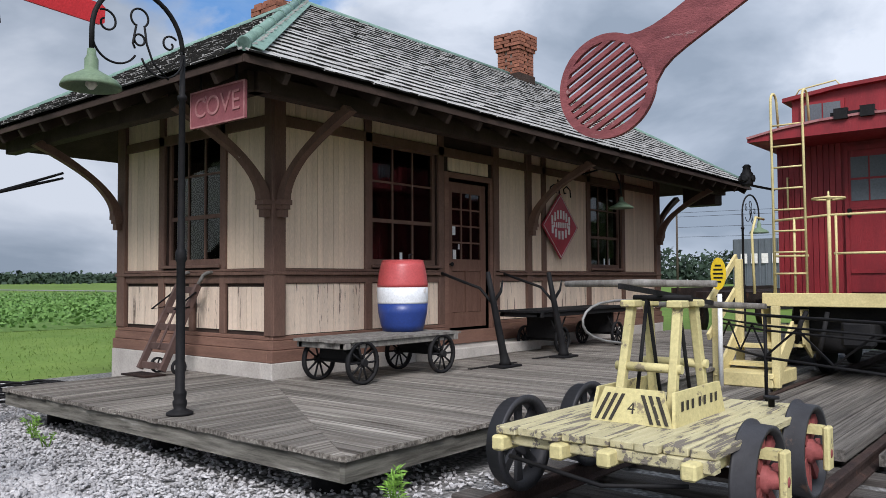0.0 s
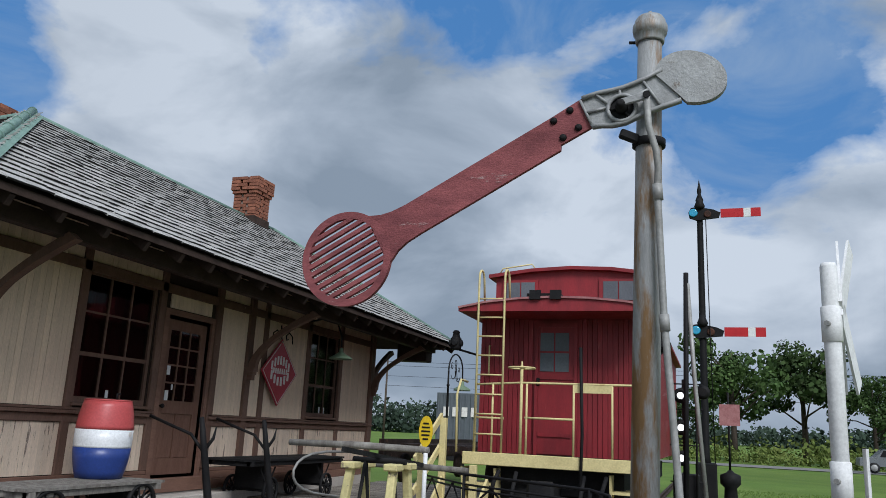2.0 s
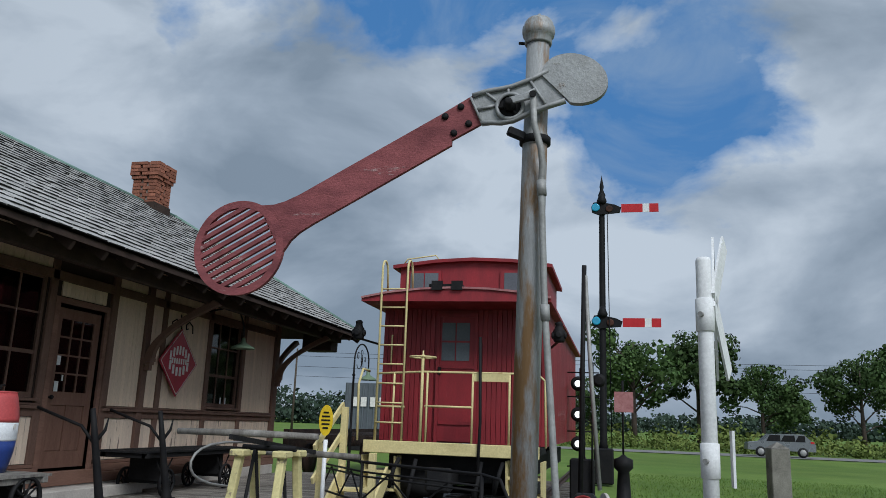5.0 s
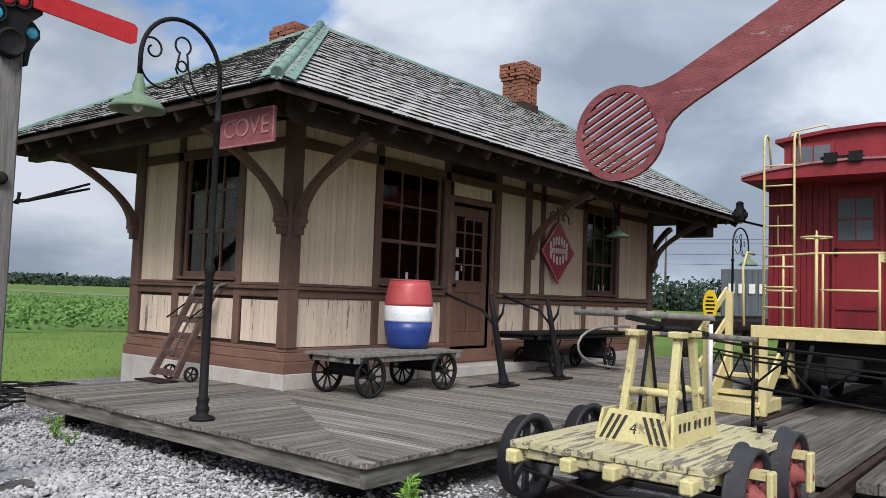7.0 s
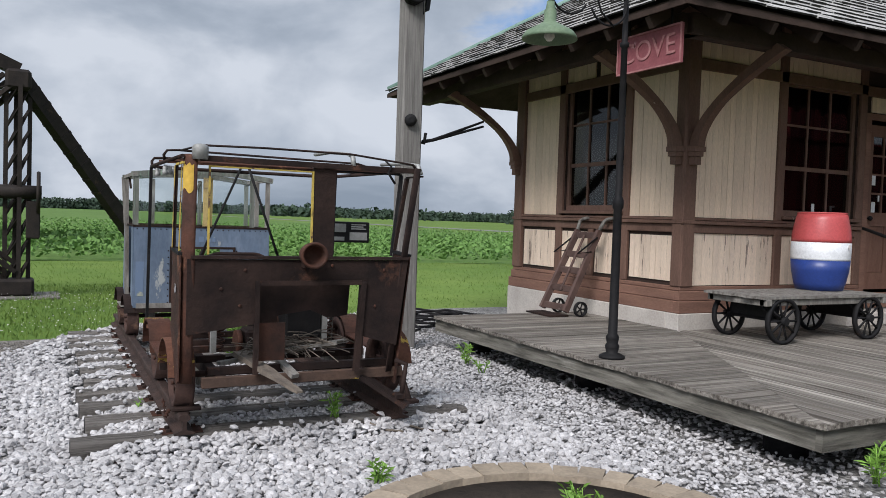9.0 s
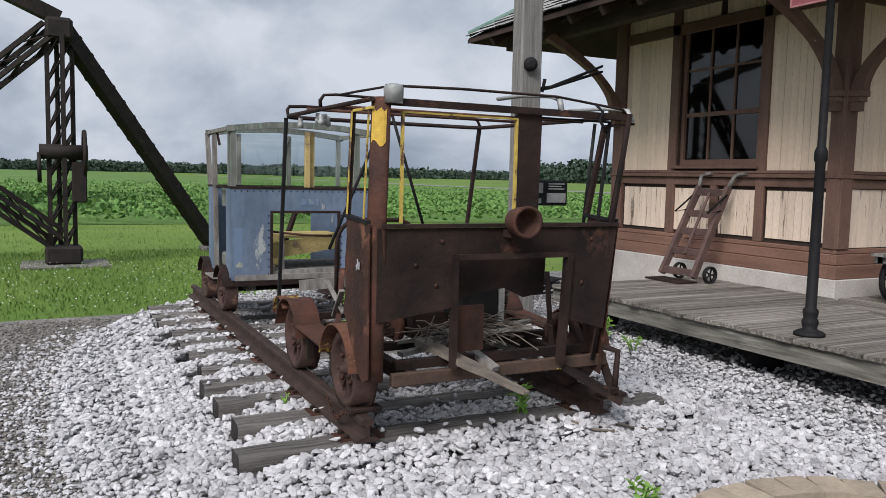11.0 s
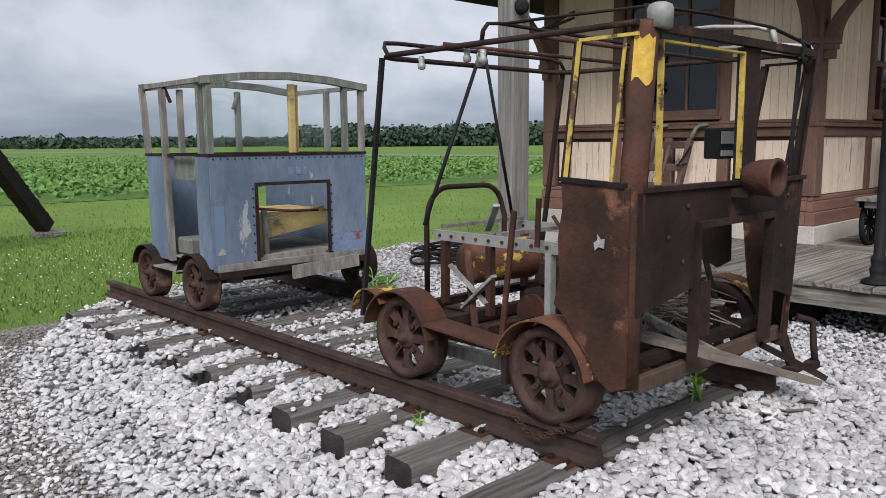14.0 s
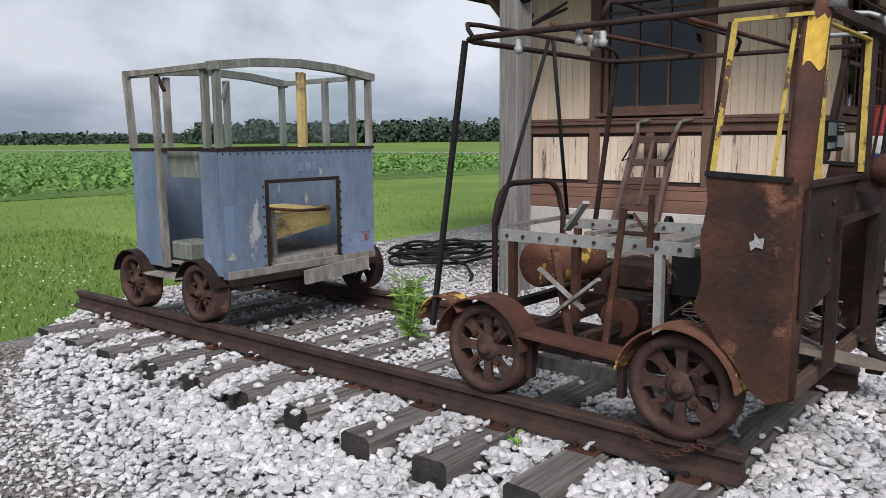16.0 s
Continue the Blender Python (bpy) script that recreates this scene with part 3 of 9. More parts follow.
def ico():
    t = (1 + 5 ** 0.5) / 2
    v = np.array([(-1, t, 0), (1, t, 0), (-1, -t, 0), (1, -t, 0), (0, -1, t), (0, 1, t), (0, -1, -t), (0, 1, -t), (t, 0, -1), (t, 0, 1), (-t, 0, -1), (-t, 0, 1)], float)
    f = [(0, 11, 5), (0, 5, 1), (0, 1, 7), (0, 7, 10), (0, 10, 11), (1, 5, 9), (5, 11, 4), (11, 10, 2), (10, 7, 6), (7, 1, 8), (3, 9, 4), (3, 4, 2), (3, 2, 6), (3, 6, 8), (3, 8, 9), (4, 9, 5), (2, 4, 11), (6, 2, 10), (8, 6, 7), (9, 8, 1)]
    return v / np.linalg.norm(v[0]), np.array(f)


def scatter_stones(name, spots, material, label, category):
    """Many angular stones, joined: spots are x, y, z, size."""
    rs = np.random.RandomState(5)
    bv, bf = ico()
    n = len(spots)
    spots = np.array(spots)
    v = bv[None] * (1 + rs.uniform(-0.28, 0.28, (n, 12, 1)))
    v = v * rs.uniform((0.75, 0.55, 0.4), (1.25, 0.95, 0.75), (n, 3))[:, None]
    a, b = rs.uniform(0, math.tau, n), rs.uniform(-0.5, 0.5, n)
    ca, sa, cb, sb = np.cos(a), np.sin(a), np.cos(b), np.sin(b)
    rot = np.stack([np.stack([ca * cb, -sa, ca * sb], -1), np.stack([sa * cb, ca, sa * sb], -1), np.stack([-sb, 0 * a, cb], -1)], 1)
    v = np.einsum("nij,nkj->nki", rot, v) * spots[:, None, 3:4] * 0.5 + spots[:, None, :3]
    f = (bf[None] + 12 * np.arange(n)[:, None, None]).reshape(-1, 3)
    ob = new(name, raw_mesh(name, v.reshape(-1, 3).tolist(), f.tolist(), material))
    return tagged(ob, label, category, "", "stuff")


RAIL_L, RAIL_R = -0.625, 0.875
TIE_YS = [6.78 + 0.47 * i + rnd.uniform(-0.03, 0.03) for i in range(11)]
stones = []
for _ in range(100000):
    x, y = rnd.uniform(-2.3, 4.2), rnd.uniform(3.9, 13.4)
    if not inside(x, y, WHITE_BED) or math.hypot(x - 0.73, y - 4.3) < 1.1:
        continue
    near = x < 2.2 and 5.0 < y < 9.5
    if not near and rnd.random() > 0.5:
        continue
    if x > 2.9 and rnd.random() > 0.35:
        continue
    on_track = RAIL_L < x < RAIL_R and y > 6.7
    fringe = x < -1.65
    if fringe and rnd.random() > 0.85:
        continue
    size = rnd.uniform(0.032, 0.075) if x < 1.9 else rnd.uniform(0.025, 0.052)
    if on_track or fringe:
        size *= 0.80
    hill = 0.020 - (0.074 - 0.044 * min(1.0, max(0.0, (y - 8.0) / 1.8))) * min(1.0, max(0.0, (-0.98 - x) / (0.24 + 0.5 * max(0.0, y - 8.6) / 2))) if x < 1.6 and y > 6.4 else -0.012 - 0.044 * min(1.0, max(0.0, (-0.9 - x) / 0.3)) if x < 2.4 else -0.025
    tie = min(abs(y - t) for t in TIE_YS)
    z = hill + rnd.uniform(-0.016, 0.028) * (1.0 if x > -1.0 else 0.8)
    if tie < 0.11 and -1.25 < x < 1.5 and y > 6.6:
        if rnd.random() > (0.015 if y < 8.3 else 0.04 if x > -0.95 else 0.07):
            continue
        z = 0.07
    stones.append((x, y, z, size))
    if len(stones) >= 50000:
        break
for _ in range(2600):
    x, y = -1.9 - abs(rnd.gauss(0, 0.38)), rnd.uniform(5.5, 11.2)
    stones.append((x + (y > 9.8) * (y - 9.8) * 0.55, y, -0.062, rnd.uniform(0.018, 0.045)))
scatter_stones("ballast_stone", stones, STONE, "loose angular white ballast stones round the tracks", "gravel")
pebbles = [(rnd.uniform(-4.6, -1.3), rnd.uniform(4.6, 11.6), -0.064, rnd.uniform(0.012, 0.04)) for _ in range(16000)]
scatter_stones("lane_pebble", [p for p in pebbles if not inside(p[0], p[1], WHITE_BED)], LANE, "small grey pebbles scattered on the gravel lane", "gravel")

# ---- depot building ----
DX0, DX1, DY0, DY1, DECK = 4.96, 15.3, 8.02, 11.42, 0.37
WALL_TOP = 4.3
depot = thing("depot_building", (DX0, DY0, DECK), "small cream and brown wooden railway depot with a hipped shingle roof", "building")


def wall_x(y0, y1, cuts, name):
    """A wall along x with openings (x0, x1, z0, z1)."""
    bm = bmnew()
    x = DX0
    for a, b, z0, z1 in cuts:
        if a > x:
            box(bm, x, a, y0, y1, 0.55, WALL_TOP)
        box(bm, a, b, y0, y1, 0.55, z0)
        box(bm, a, b, y0, y1, z1, WALL_TOP)
        x = b
    box(bm, x, DX1, y0, y1, 0.55, WALL_TOP)
    return part(name, bm, DARK_BROWN, depot)


WIN1, DOOR, WIN2 = (6.54, 7.87, 1.70, 3.34), (8.12, 9.14, 0.74, 3.0), (12.35, 13.6, 1.70, 3.34)
ENDWIN = (9.03, 10.27, 1.70, 3.40)
front_wall = wall_x(DY0, DY0 + 0.14, [WIN1, DOOR, WIN2], "wall")
part("wall", box(bmnew(), DX0, DX1, DY1 - 0.14, DY1, 0.55, WALL_TOP), CREAM, depot)
bm = bmnew()
box(bm, DX0, DX0 + 0.14, DY0 + 0.14, ENDWIN[0], 0.55, WALL_TOP)
box(bm, DX0, DX0 + 0.14, ENDWIN[1], DY1 - 0.14, 0.55, WALL_TOP)
box(bm, DX0, DX0 + 0.14, ENDWIN[0], ENDWIN[1], 0.55, ENDWIN[2])
box(bm, DX0, DX0 + 0.14, ENDWIN[0], ENDWIN[1], ENDWIN[3], WALL_TOP)
end_wall = part("wall", bm, DARK_BROWN, depot)
part("wall", box(bmnew(), DX1 - 0.14, DX1, DY0 + 0.14, DY1 - 0.14, 0.55, WALL_TOP), CREAM, depot)
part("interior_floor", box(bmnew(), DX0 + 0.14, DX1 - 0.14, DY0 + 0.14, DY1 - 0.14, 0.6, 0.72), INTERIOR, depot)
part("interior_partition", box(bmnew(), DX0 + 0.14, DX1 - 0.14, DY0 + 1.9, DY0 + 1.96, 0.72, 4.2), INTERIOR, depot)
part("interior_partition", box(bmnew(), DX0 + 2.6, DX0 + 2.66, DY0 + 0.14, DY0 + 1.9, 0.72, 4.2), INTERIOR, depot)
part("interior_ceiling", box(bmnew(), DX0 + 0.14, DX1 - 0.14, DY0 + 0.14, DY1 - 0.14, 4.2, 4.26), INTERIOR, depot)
# foundation, water table and belt mouldings on the two seen faces
bm = bmnew()
box(bm, DX0 - 0.11, DX1 + 0.05, DY0 - 0.11, DY0 + 0.1, -0.05, 0.55, bev=0.008)
part("foundation", bm, CONCRETE, depot, "off-white painted concrete foundation")
bm = bmnew()
box(bm, DX0 - 0.11, DX0 + 0.1, DY0 + 0.1, DY1 + 0.1, -0.05, 0.55, bev=0.008)
part("foundation", bm, CONCRETE, depot, "off-white painted concrete foundation")
for z0, z1, d in ((0.552, 0.69, 0.10), (0.693, 0.80, 0.075), (0.803, 0.85, 0.055)):
    part("skirt_board", box(bmnew(), DX0 - d, DOOR[0] - 0.12, DY0 - d, DY0 - 0.002, z0, z1, bev=0.006), BROWN_LIGHT, depot)
    part("skirt_board", box(bmnew(), DOOR[1] + 0.12, DX1 + d, DY0 - d, DY0 - 0.002, z0, z1, bev=0.006), BROWN_LIGHT, depot)
    part("skirt_board", box(bmnew(), DX0 - d, DX0 - 0.002, DY0, DY1 + d, z0, z1, bev=0.006), BROWN_LIGHT, depot)
for z0, z1, d in ((1.46, 1.555, 0.045), (1.558, 1.60, 0.085), (1.603, 1.635, 0.06), (3.30, 3.43, 0.05)):
    hi = z0 > 3
    spans = [(DX0 - d, DX1 + d)] if hi else [(DX0 - d, DOOR[0] - 0.11), (DOOR[1] + 0.11, DX1 + d)]
    for a, b in spans:
        part("belt_rail", box(bmnew(), a, b, DY0 - d, DY0 - 0.001, z0, z1, bev=0.006), BROWN, depot)
    part("belt_rail", box(bmnew(), DX0 - d, DX0 - 0.001, DY0 - 0.0, DY1 + d, z0, z1, bev=0.006), BROWN, depot)
# posts, full height
for a, b, d in ((4.90, 5.08, 0.075), (6.40, 6.53, 0.05), (7.88, 8.01, 0.05), (9.22, 9.37, 0.06), (10.15, 10.30, 0.07), (10.65, 10.78, 0.05), (12.2, 12.34, 0.05), (13.61, 13.74, 0.05), (15.15, 15.36, 0.075)):
    part("post", box(bmnew(), a, b, DY0 - d, DY0 - 0.003, 0.85, WALL_TOP - 0.2, bev=0.008), BROWN, depot)
for a, b, d in ((7.96, 8.11, 0.073), (8.90, 9.02, 0.05), (10.28, 10.42, 0.05), (11.27, 11.48, 0.073)):
    part("post", box(bmnew(), DX0 - d, DX0 - 0.003, a, b, 0.85, WALL_TOP - 0.2, bev=0.008), BROWN, depot)
part("post", box(bmnew(), DX0 - 0.05, DX0 - 0.003, 9.58, 9.68, 0.85, 1.46, bev=0.006), BROWN, depot)

# bead boards: a shared unit block for each
UPPER = unit_mesh("board_upper", CREAM)
LOWER = unit_mesh("board_lower", CREAM_WORN)
BOARD = 0.088


def boards(a, b, z0, z1, me, wall, end=False):
    n = max(1, round((b - a) / BOARD))
    w = (b - a) / n
    for i in range(n):
        m = a + w * (i + 0.5)
        t = rnd.uniform(0.016, 0.021)
        if end:
            piece("board", me, wall, (DX0 - t / 2, m, (z0 + z1) / 2), (t, w - 0.0035, z1 - z0))
        else:
            piece("board", me, wall, (m, DY0 - t / 2, (z0 + z1) / 2), (w - 0.0035, t, z1 - z0))


for a, b in ((5.08, 6.40), (9.37, 10.15), (10.30, 10.65), (10.78, 12.2), (13.74, 15.15)):
    boards(a, b, 1.64, 3.30, UPPER, front_wall)
for a, b in ((5.08, 6.40), (6.53, 7.88), (9.37, 10.15), (10.30, 10.65), (10.78, 12.2), (12.34, 13.61), (13.74, 15.15)):
    boards(a, b, 0.86, 1.455, LOWER, front_wall)
    boards(a, b, 3.44, 3.86, UPPER, front_wall)
boards(8.14, 9.12, 3.10, 3.295, UPPER, front_wall)
for a, b in ((8.11, 8.90), (10.42, 11.27)):
    boards(a, b, 1.64, 3.30, UPPER, end_wall, True)
for a, b in ((8.11, 8.90), (8.90, 9.58), (9.68, 10.42), (10.42, 11.27)):
    boards(a + 0.03, b - 0.03, 0.90, 1.42, LOWER, end_wall, True)
    boards(a, b, 3.44, 3.86, UPPER, end_wall, True)


def window(x0, x1, z0, z1, end=False, cols=3, rows=4, curtain=False):
    """A sash window in the front (or end) wall, with frame, muntins and glass."""
    def bx(b, a, c, d0, d1, e, f, bev=0.0):
        return box(b, DX0 + d0, DX0 + d1, a, c, e, f, bev=bev) if end else box(b, a, c, DY0 + d0, DY0 + d1, e, f, bev=bev)
    bm = bmnew()
    bx(bm, x0, x0 + 0.055, 0.02, 0.09, z0, z1)
    bx(bm, x1 - 0.055, x1, 0.02, 0.09, z0, z1)
    bx(bm, x0 + 0.055, x1 - 0.055, 0.02, 0.09, z1 - 0.06, z1)
    bx(bm, x0 + 0.055, x1 - 0.055, 0.02, 0.09, z0, z0 + 0.07)
    mid = z0 + (z1 - z0) * 0.36
    bx(bm, x0 + 0.055, x1 - 0.055, 0.03, 0.08, mid - 0.025, mid + 0.025)
    w = part("window", bm, BROWN, depot)
    part("window_sill", bx(bmnew(), x0 - 0.05, x1 + 0.05, -0.09, 0.02, z0 - 0.045, z0 - 0.005, 0.006), BROWN, w)
    for i in range(1, cols):
        x = x0 + 0.055 + (x1 - x0 - 0.11) * i / cols
        part("muntin", bx(bmnew(), x - 0.013, x + 0.013, 0.035, 0.075, z0 + 0.07, z1 - 0.06), BROWN, w)
    for i, z in enumerate((mid + (z1 - mid) * 0.5,)):
        part("muntin", bx(bmnew(), x0 + 0.055, x1 - 0.055, 0.04, 0.07, z - 0.013, z + 0.013), BROWN, w)
    pane = part("pane", bx(bmnew(), x0 + 0.05, x1 - 0.05, 0.052, 0.056, z0 + 0.06, z1 - 0.05), PANE, w)
    pane.visible_shadow = False
    if curtain:
        for k, (a, b) in enumerate(((x0 + 0.42, x0 + 0.62), (x0 + 0.86, x0 + 1.08))):
            bm = bmnew()
            pts = [(a + (b - a) * i / 12, 0.02 * math.sin(i * 1.9)) for i in range(13)]
            prism(bm, [(x, DY0 + 0.3 + q) for x, q in pts] + [(x, DY0 + 0.312 + q) for x, q in reversed(pts)], (0, 0, z0 - 0.1), (1, 0, 0), (0, 1, 0), (0, 0, 1), z1 - z0)
            part("curtain", bm, CURTAIN, w)
    return w


window(*WIN1, curtain=True)
window(*WIN2)
window(*ENDWIN, end=True)

# door: two lower panels, a glazed upper half
door = part("door", box(box(box(box(box(bmnew(), 8.15, 8.28, DY0 + 0.03, DY0 + 0.075, 0.78, 2.95), 8.98, 9.11, DY0 + 0.03, DY0 + 0.075, 0.78, 2.95), 8.28, 8.98, DY0 + 0.03, DY0 + 0.075, 0.78, 1.0), 8.28, 8.98, DY0 + 0.03, DY0 + 0.075, 1.62, 1.80), 8.28, 8.98, DY0 + 0.03, DY0 + 0.075, 2.80, 2.95), DOOR_BROWN, depot, "brown panelled depot door with small panes, closed")
for a, b in ((8.28, 8.60), (8.66, 8.98)):
    part("door_panel", box(bmnew(), a, b, DY0 + 0.045, DY0 + 0.062, 1.0, 1.62, bev=0.01), DOOR_BROWN, door)
part("door_stile", box(bmnew(), 8.60, 8.66, DY0 + 0.032, DY0 + 0.073, 1.0, 1.62), DOOR_BROWN, door)
for i in (1, 2):
    x = 8.28 + 0.7 * i / 3
    part("muntin", box(bmnew(), x - 0.012, x + 0.012, DY0 + 0.035, DY0 + 0.07, 1.80, 2.80), DOOR_BROWN, door)
for i in (1, 2, 3):
    z = 1.80 + i * 0.25
    part("muntin", box(bmnew(), 8.28, 8.98, DY0 + 0.038, DY0 + 0.067, z - 0.012, z + 0.012), DOOR_BROWN, door)
part("pane", box(bmnew(), 8.27, 8.99, DY0 + 0.05, DY0 + 0.054, 1.79, 2.81), PANE, door).visible_shadow = False
part("door_knob", lathe(bmnew(), [(0.012, 0), (0.012, 0.03), (0.03, 0.04), (0.033, 0.06), (0.02, 0.075)], (8.21, DY0 + 0.03, 1.72), (0, -1, 0), 12), BLACK, door)
for a, b, z0, z1 in ((8.30, 8.37, 2.16, 2.30), (8.31, 8.385, 1.80, 1.94), (8.44, 8.47, 1.95, 2.03)):
    part("notice_card", box(bmnew(), a, b, DY0 + 0.041, DY0 + 0.046, z0, z1), WHITE, door, "small white paper notice")
part("door_frame", box(box(box(bmnew(), 8.02, 8.12, DY0 - 0.04, DY0 + 0.1, 0.62, 3.08), 9.14, 9.21, DY0 - 0.04, DY0 + 0.1, 0.62, 3.08), 8.12, 9.14, DY0 - 0.038, DY0 + 0.1, 3.0, 3.08), BROWN_LIGHT, depot)
part("door_sill", box(bmnew(), 8.0, 9.25, DY0 - 0.13, DY0 + 0.12, 0.555, 0.74, bev=0.006), BROWN_LIGHT, depot)
part("door_step", box(bmnew(), 7.3, 10.0, DY0 - 0.42, DY0 - 0.112, DECK + 0.002, 0.53, bev=0.01), CONCRETE, depot, "pale concrete doorstep")
for a, b, z0 in ((7.15, 7.2, 1.72), (13.0, 13.05, 1.74), (13.2, 13.24, 1.74)):
    part("notice_card", box(bmnew(), a, b, DY0 + 0.045, DY0 + 0.049, z0, z0 + 0.15), WHITE, depot, "small white bottle-shaped sticker on the glass")

# roof
EX0, EX1, EY0, EY1, EZ = 3.40, 16.75, 6.46, 12.98, 3.50
RY, RZ, RX0, RX1 = 9.72, 5.60, 6.80, 13.35


def roof_slab(poly, name="roof_slope"):
    bm = bmnew()
    a = [bm.verts.new(p) for p in poly]
    b = [bm.verts.new((p[0], p[1], p[2] - 0.07)) for p in poly]
    bm.faces.new(a)
    bm.faces.new(list(reversed(b)))
    for i in range(len(a)):
        bm.faces.new((a[i - 1], a[i], b[i], b[i - 1]))
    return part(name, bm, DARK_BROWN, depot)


roof_front = roof_slab([(EX0, EY0, EZ), (EX1, EY0, EZ), (RX1, RY, RZ), (RX0, RY, RZ)])
roof_end = roof_slab([(EX0, EY1, EZ), (EX0, EY0, EZ), (RX0, RY, RZ)])
roof_slab([(EX1, EY1, EZ), (EX0, EY1, EZ), (RX0, RY, RZ), (RX1, RY, RZ)])
roof_slab([(EX1, EY0, EZ), (EX1, EY1, EZ), (RX1, RY, RZ)])
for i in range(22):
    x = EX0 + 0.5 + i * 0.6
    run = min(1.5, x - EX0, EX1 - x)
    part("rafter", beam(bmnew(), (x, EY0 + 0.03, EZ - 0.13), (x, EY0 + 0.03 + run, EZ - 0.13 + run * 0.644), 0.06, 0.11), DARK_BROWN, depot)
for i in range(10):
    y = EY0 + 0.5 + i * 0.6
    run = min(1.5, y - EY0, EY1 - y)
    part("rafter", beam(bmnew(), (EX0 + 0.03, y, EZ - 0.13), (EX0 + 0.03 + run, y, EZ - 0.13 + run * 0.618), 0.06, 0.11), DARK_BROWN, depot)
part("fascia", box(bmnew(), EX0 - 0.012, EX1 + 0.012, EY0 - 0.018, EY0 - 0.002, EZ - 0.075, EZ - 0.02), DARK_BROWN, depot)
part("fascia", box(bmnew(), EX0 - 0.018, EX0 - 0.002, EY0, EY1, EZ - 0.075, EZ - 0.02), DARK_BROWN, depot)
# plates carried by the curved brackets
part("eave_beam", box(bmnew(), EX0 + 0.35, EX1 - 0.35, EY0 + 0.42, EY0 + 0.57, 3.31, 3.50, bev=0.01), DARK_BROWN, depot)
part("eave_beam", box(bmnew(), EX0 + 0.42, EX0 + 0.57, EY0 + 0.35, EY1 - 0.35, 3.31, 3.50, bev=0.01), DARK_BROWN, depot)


def bracket(o, d, reach=1.12, z0=2.42, z1=3.36):
    """A curved timber knee from a post foot outwards to the eave beam."""
    side = Vector((-d[1], d[0], 0)) * 0.05
    bm = bmnew()
    prev = None
    for i in range(15):
        f = i / 14
        h = z0 + (z1 - z0) * f
        out = reach * f ** 1.75
        th = 0.10 + 0.04 * abs(2 * f - 1)
        p = Vector((o[0], o[1], h)) + Vector(d) * out
        q = p + Vector(d) * th * (1 - 0.25 * f) - Vector((0, 0, th * 0.55 * f))
        ring = [bm.verts.new(v) for v in (p - side, p + side, q + side, q - side)]
        if prev:
            for k in range(4):
                bm.faces.new((prev[k], prev[(k + 1) % 4], ring[(k + 1) % 4], ring[k]))
        else:
            bm.faces.new(ring)
        prev = ring
    bm.faces.new(prev)
    br = part("bracket", bm, BROWN, depot, "curved dark brown timber eave bracket")
    bm = bmnew()
    oc = Vector((o[0], o[1], 0)) + Vector(d) * 0.05
    for z0_, z1_, h in ((z0 - 0.11, z0 - 0.06, 0.062), (z0 - 0.058, z0 + 0.0, 0.078), (z0 - 0.20, z0 - 0.112, 0.045)):
        box(bm, oc.x - h, oc.x + h, oc.y - h, oc.y + h, z0_, z1_)
    part("bracket_foot", bm, BROWN, br)
    return br


bracket((4.99, DY0 - 0.07), (0, -1, 0))
bracket((DX0 - 0.07, 8.04), (-1, 0, 0))
bracket((DX0 - 0.07, 11.38), (-1, 0, 0))
bracket((10.22, DY0 - 0.07), (0, -1, 0))
bracket((15.25, DY0 - 0.07), (0, -1, 0))
bracket((DX1 + 0.03, 8.04), (1, 0, 0))

part("eave_box", box(bmnew(), 16.05, 16.5, 7.0, 7.72, 3.10, 3.50, bev=0.02), DARK_BROWN, depot, "dark box hung under the eave")
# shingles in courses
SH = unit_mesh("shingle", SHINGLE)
SH.materials.append(SHINGLE_BUTT_SHADE)
# end faces take the painted shadow colour
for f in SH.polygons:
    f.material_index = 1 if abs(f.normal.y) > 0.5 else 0


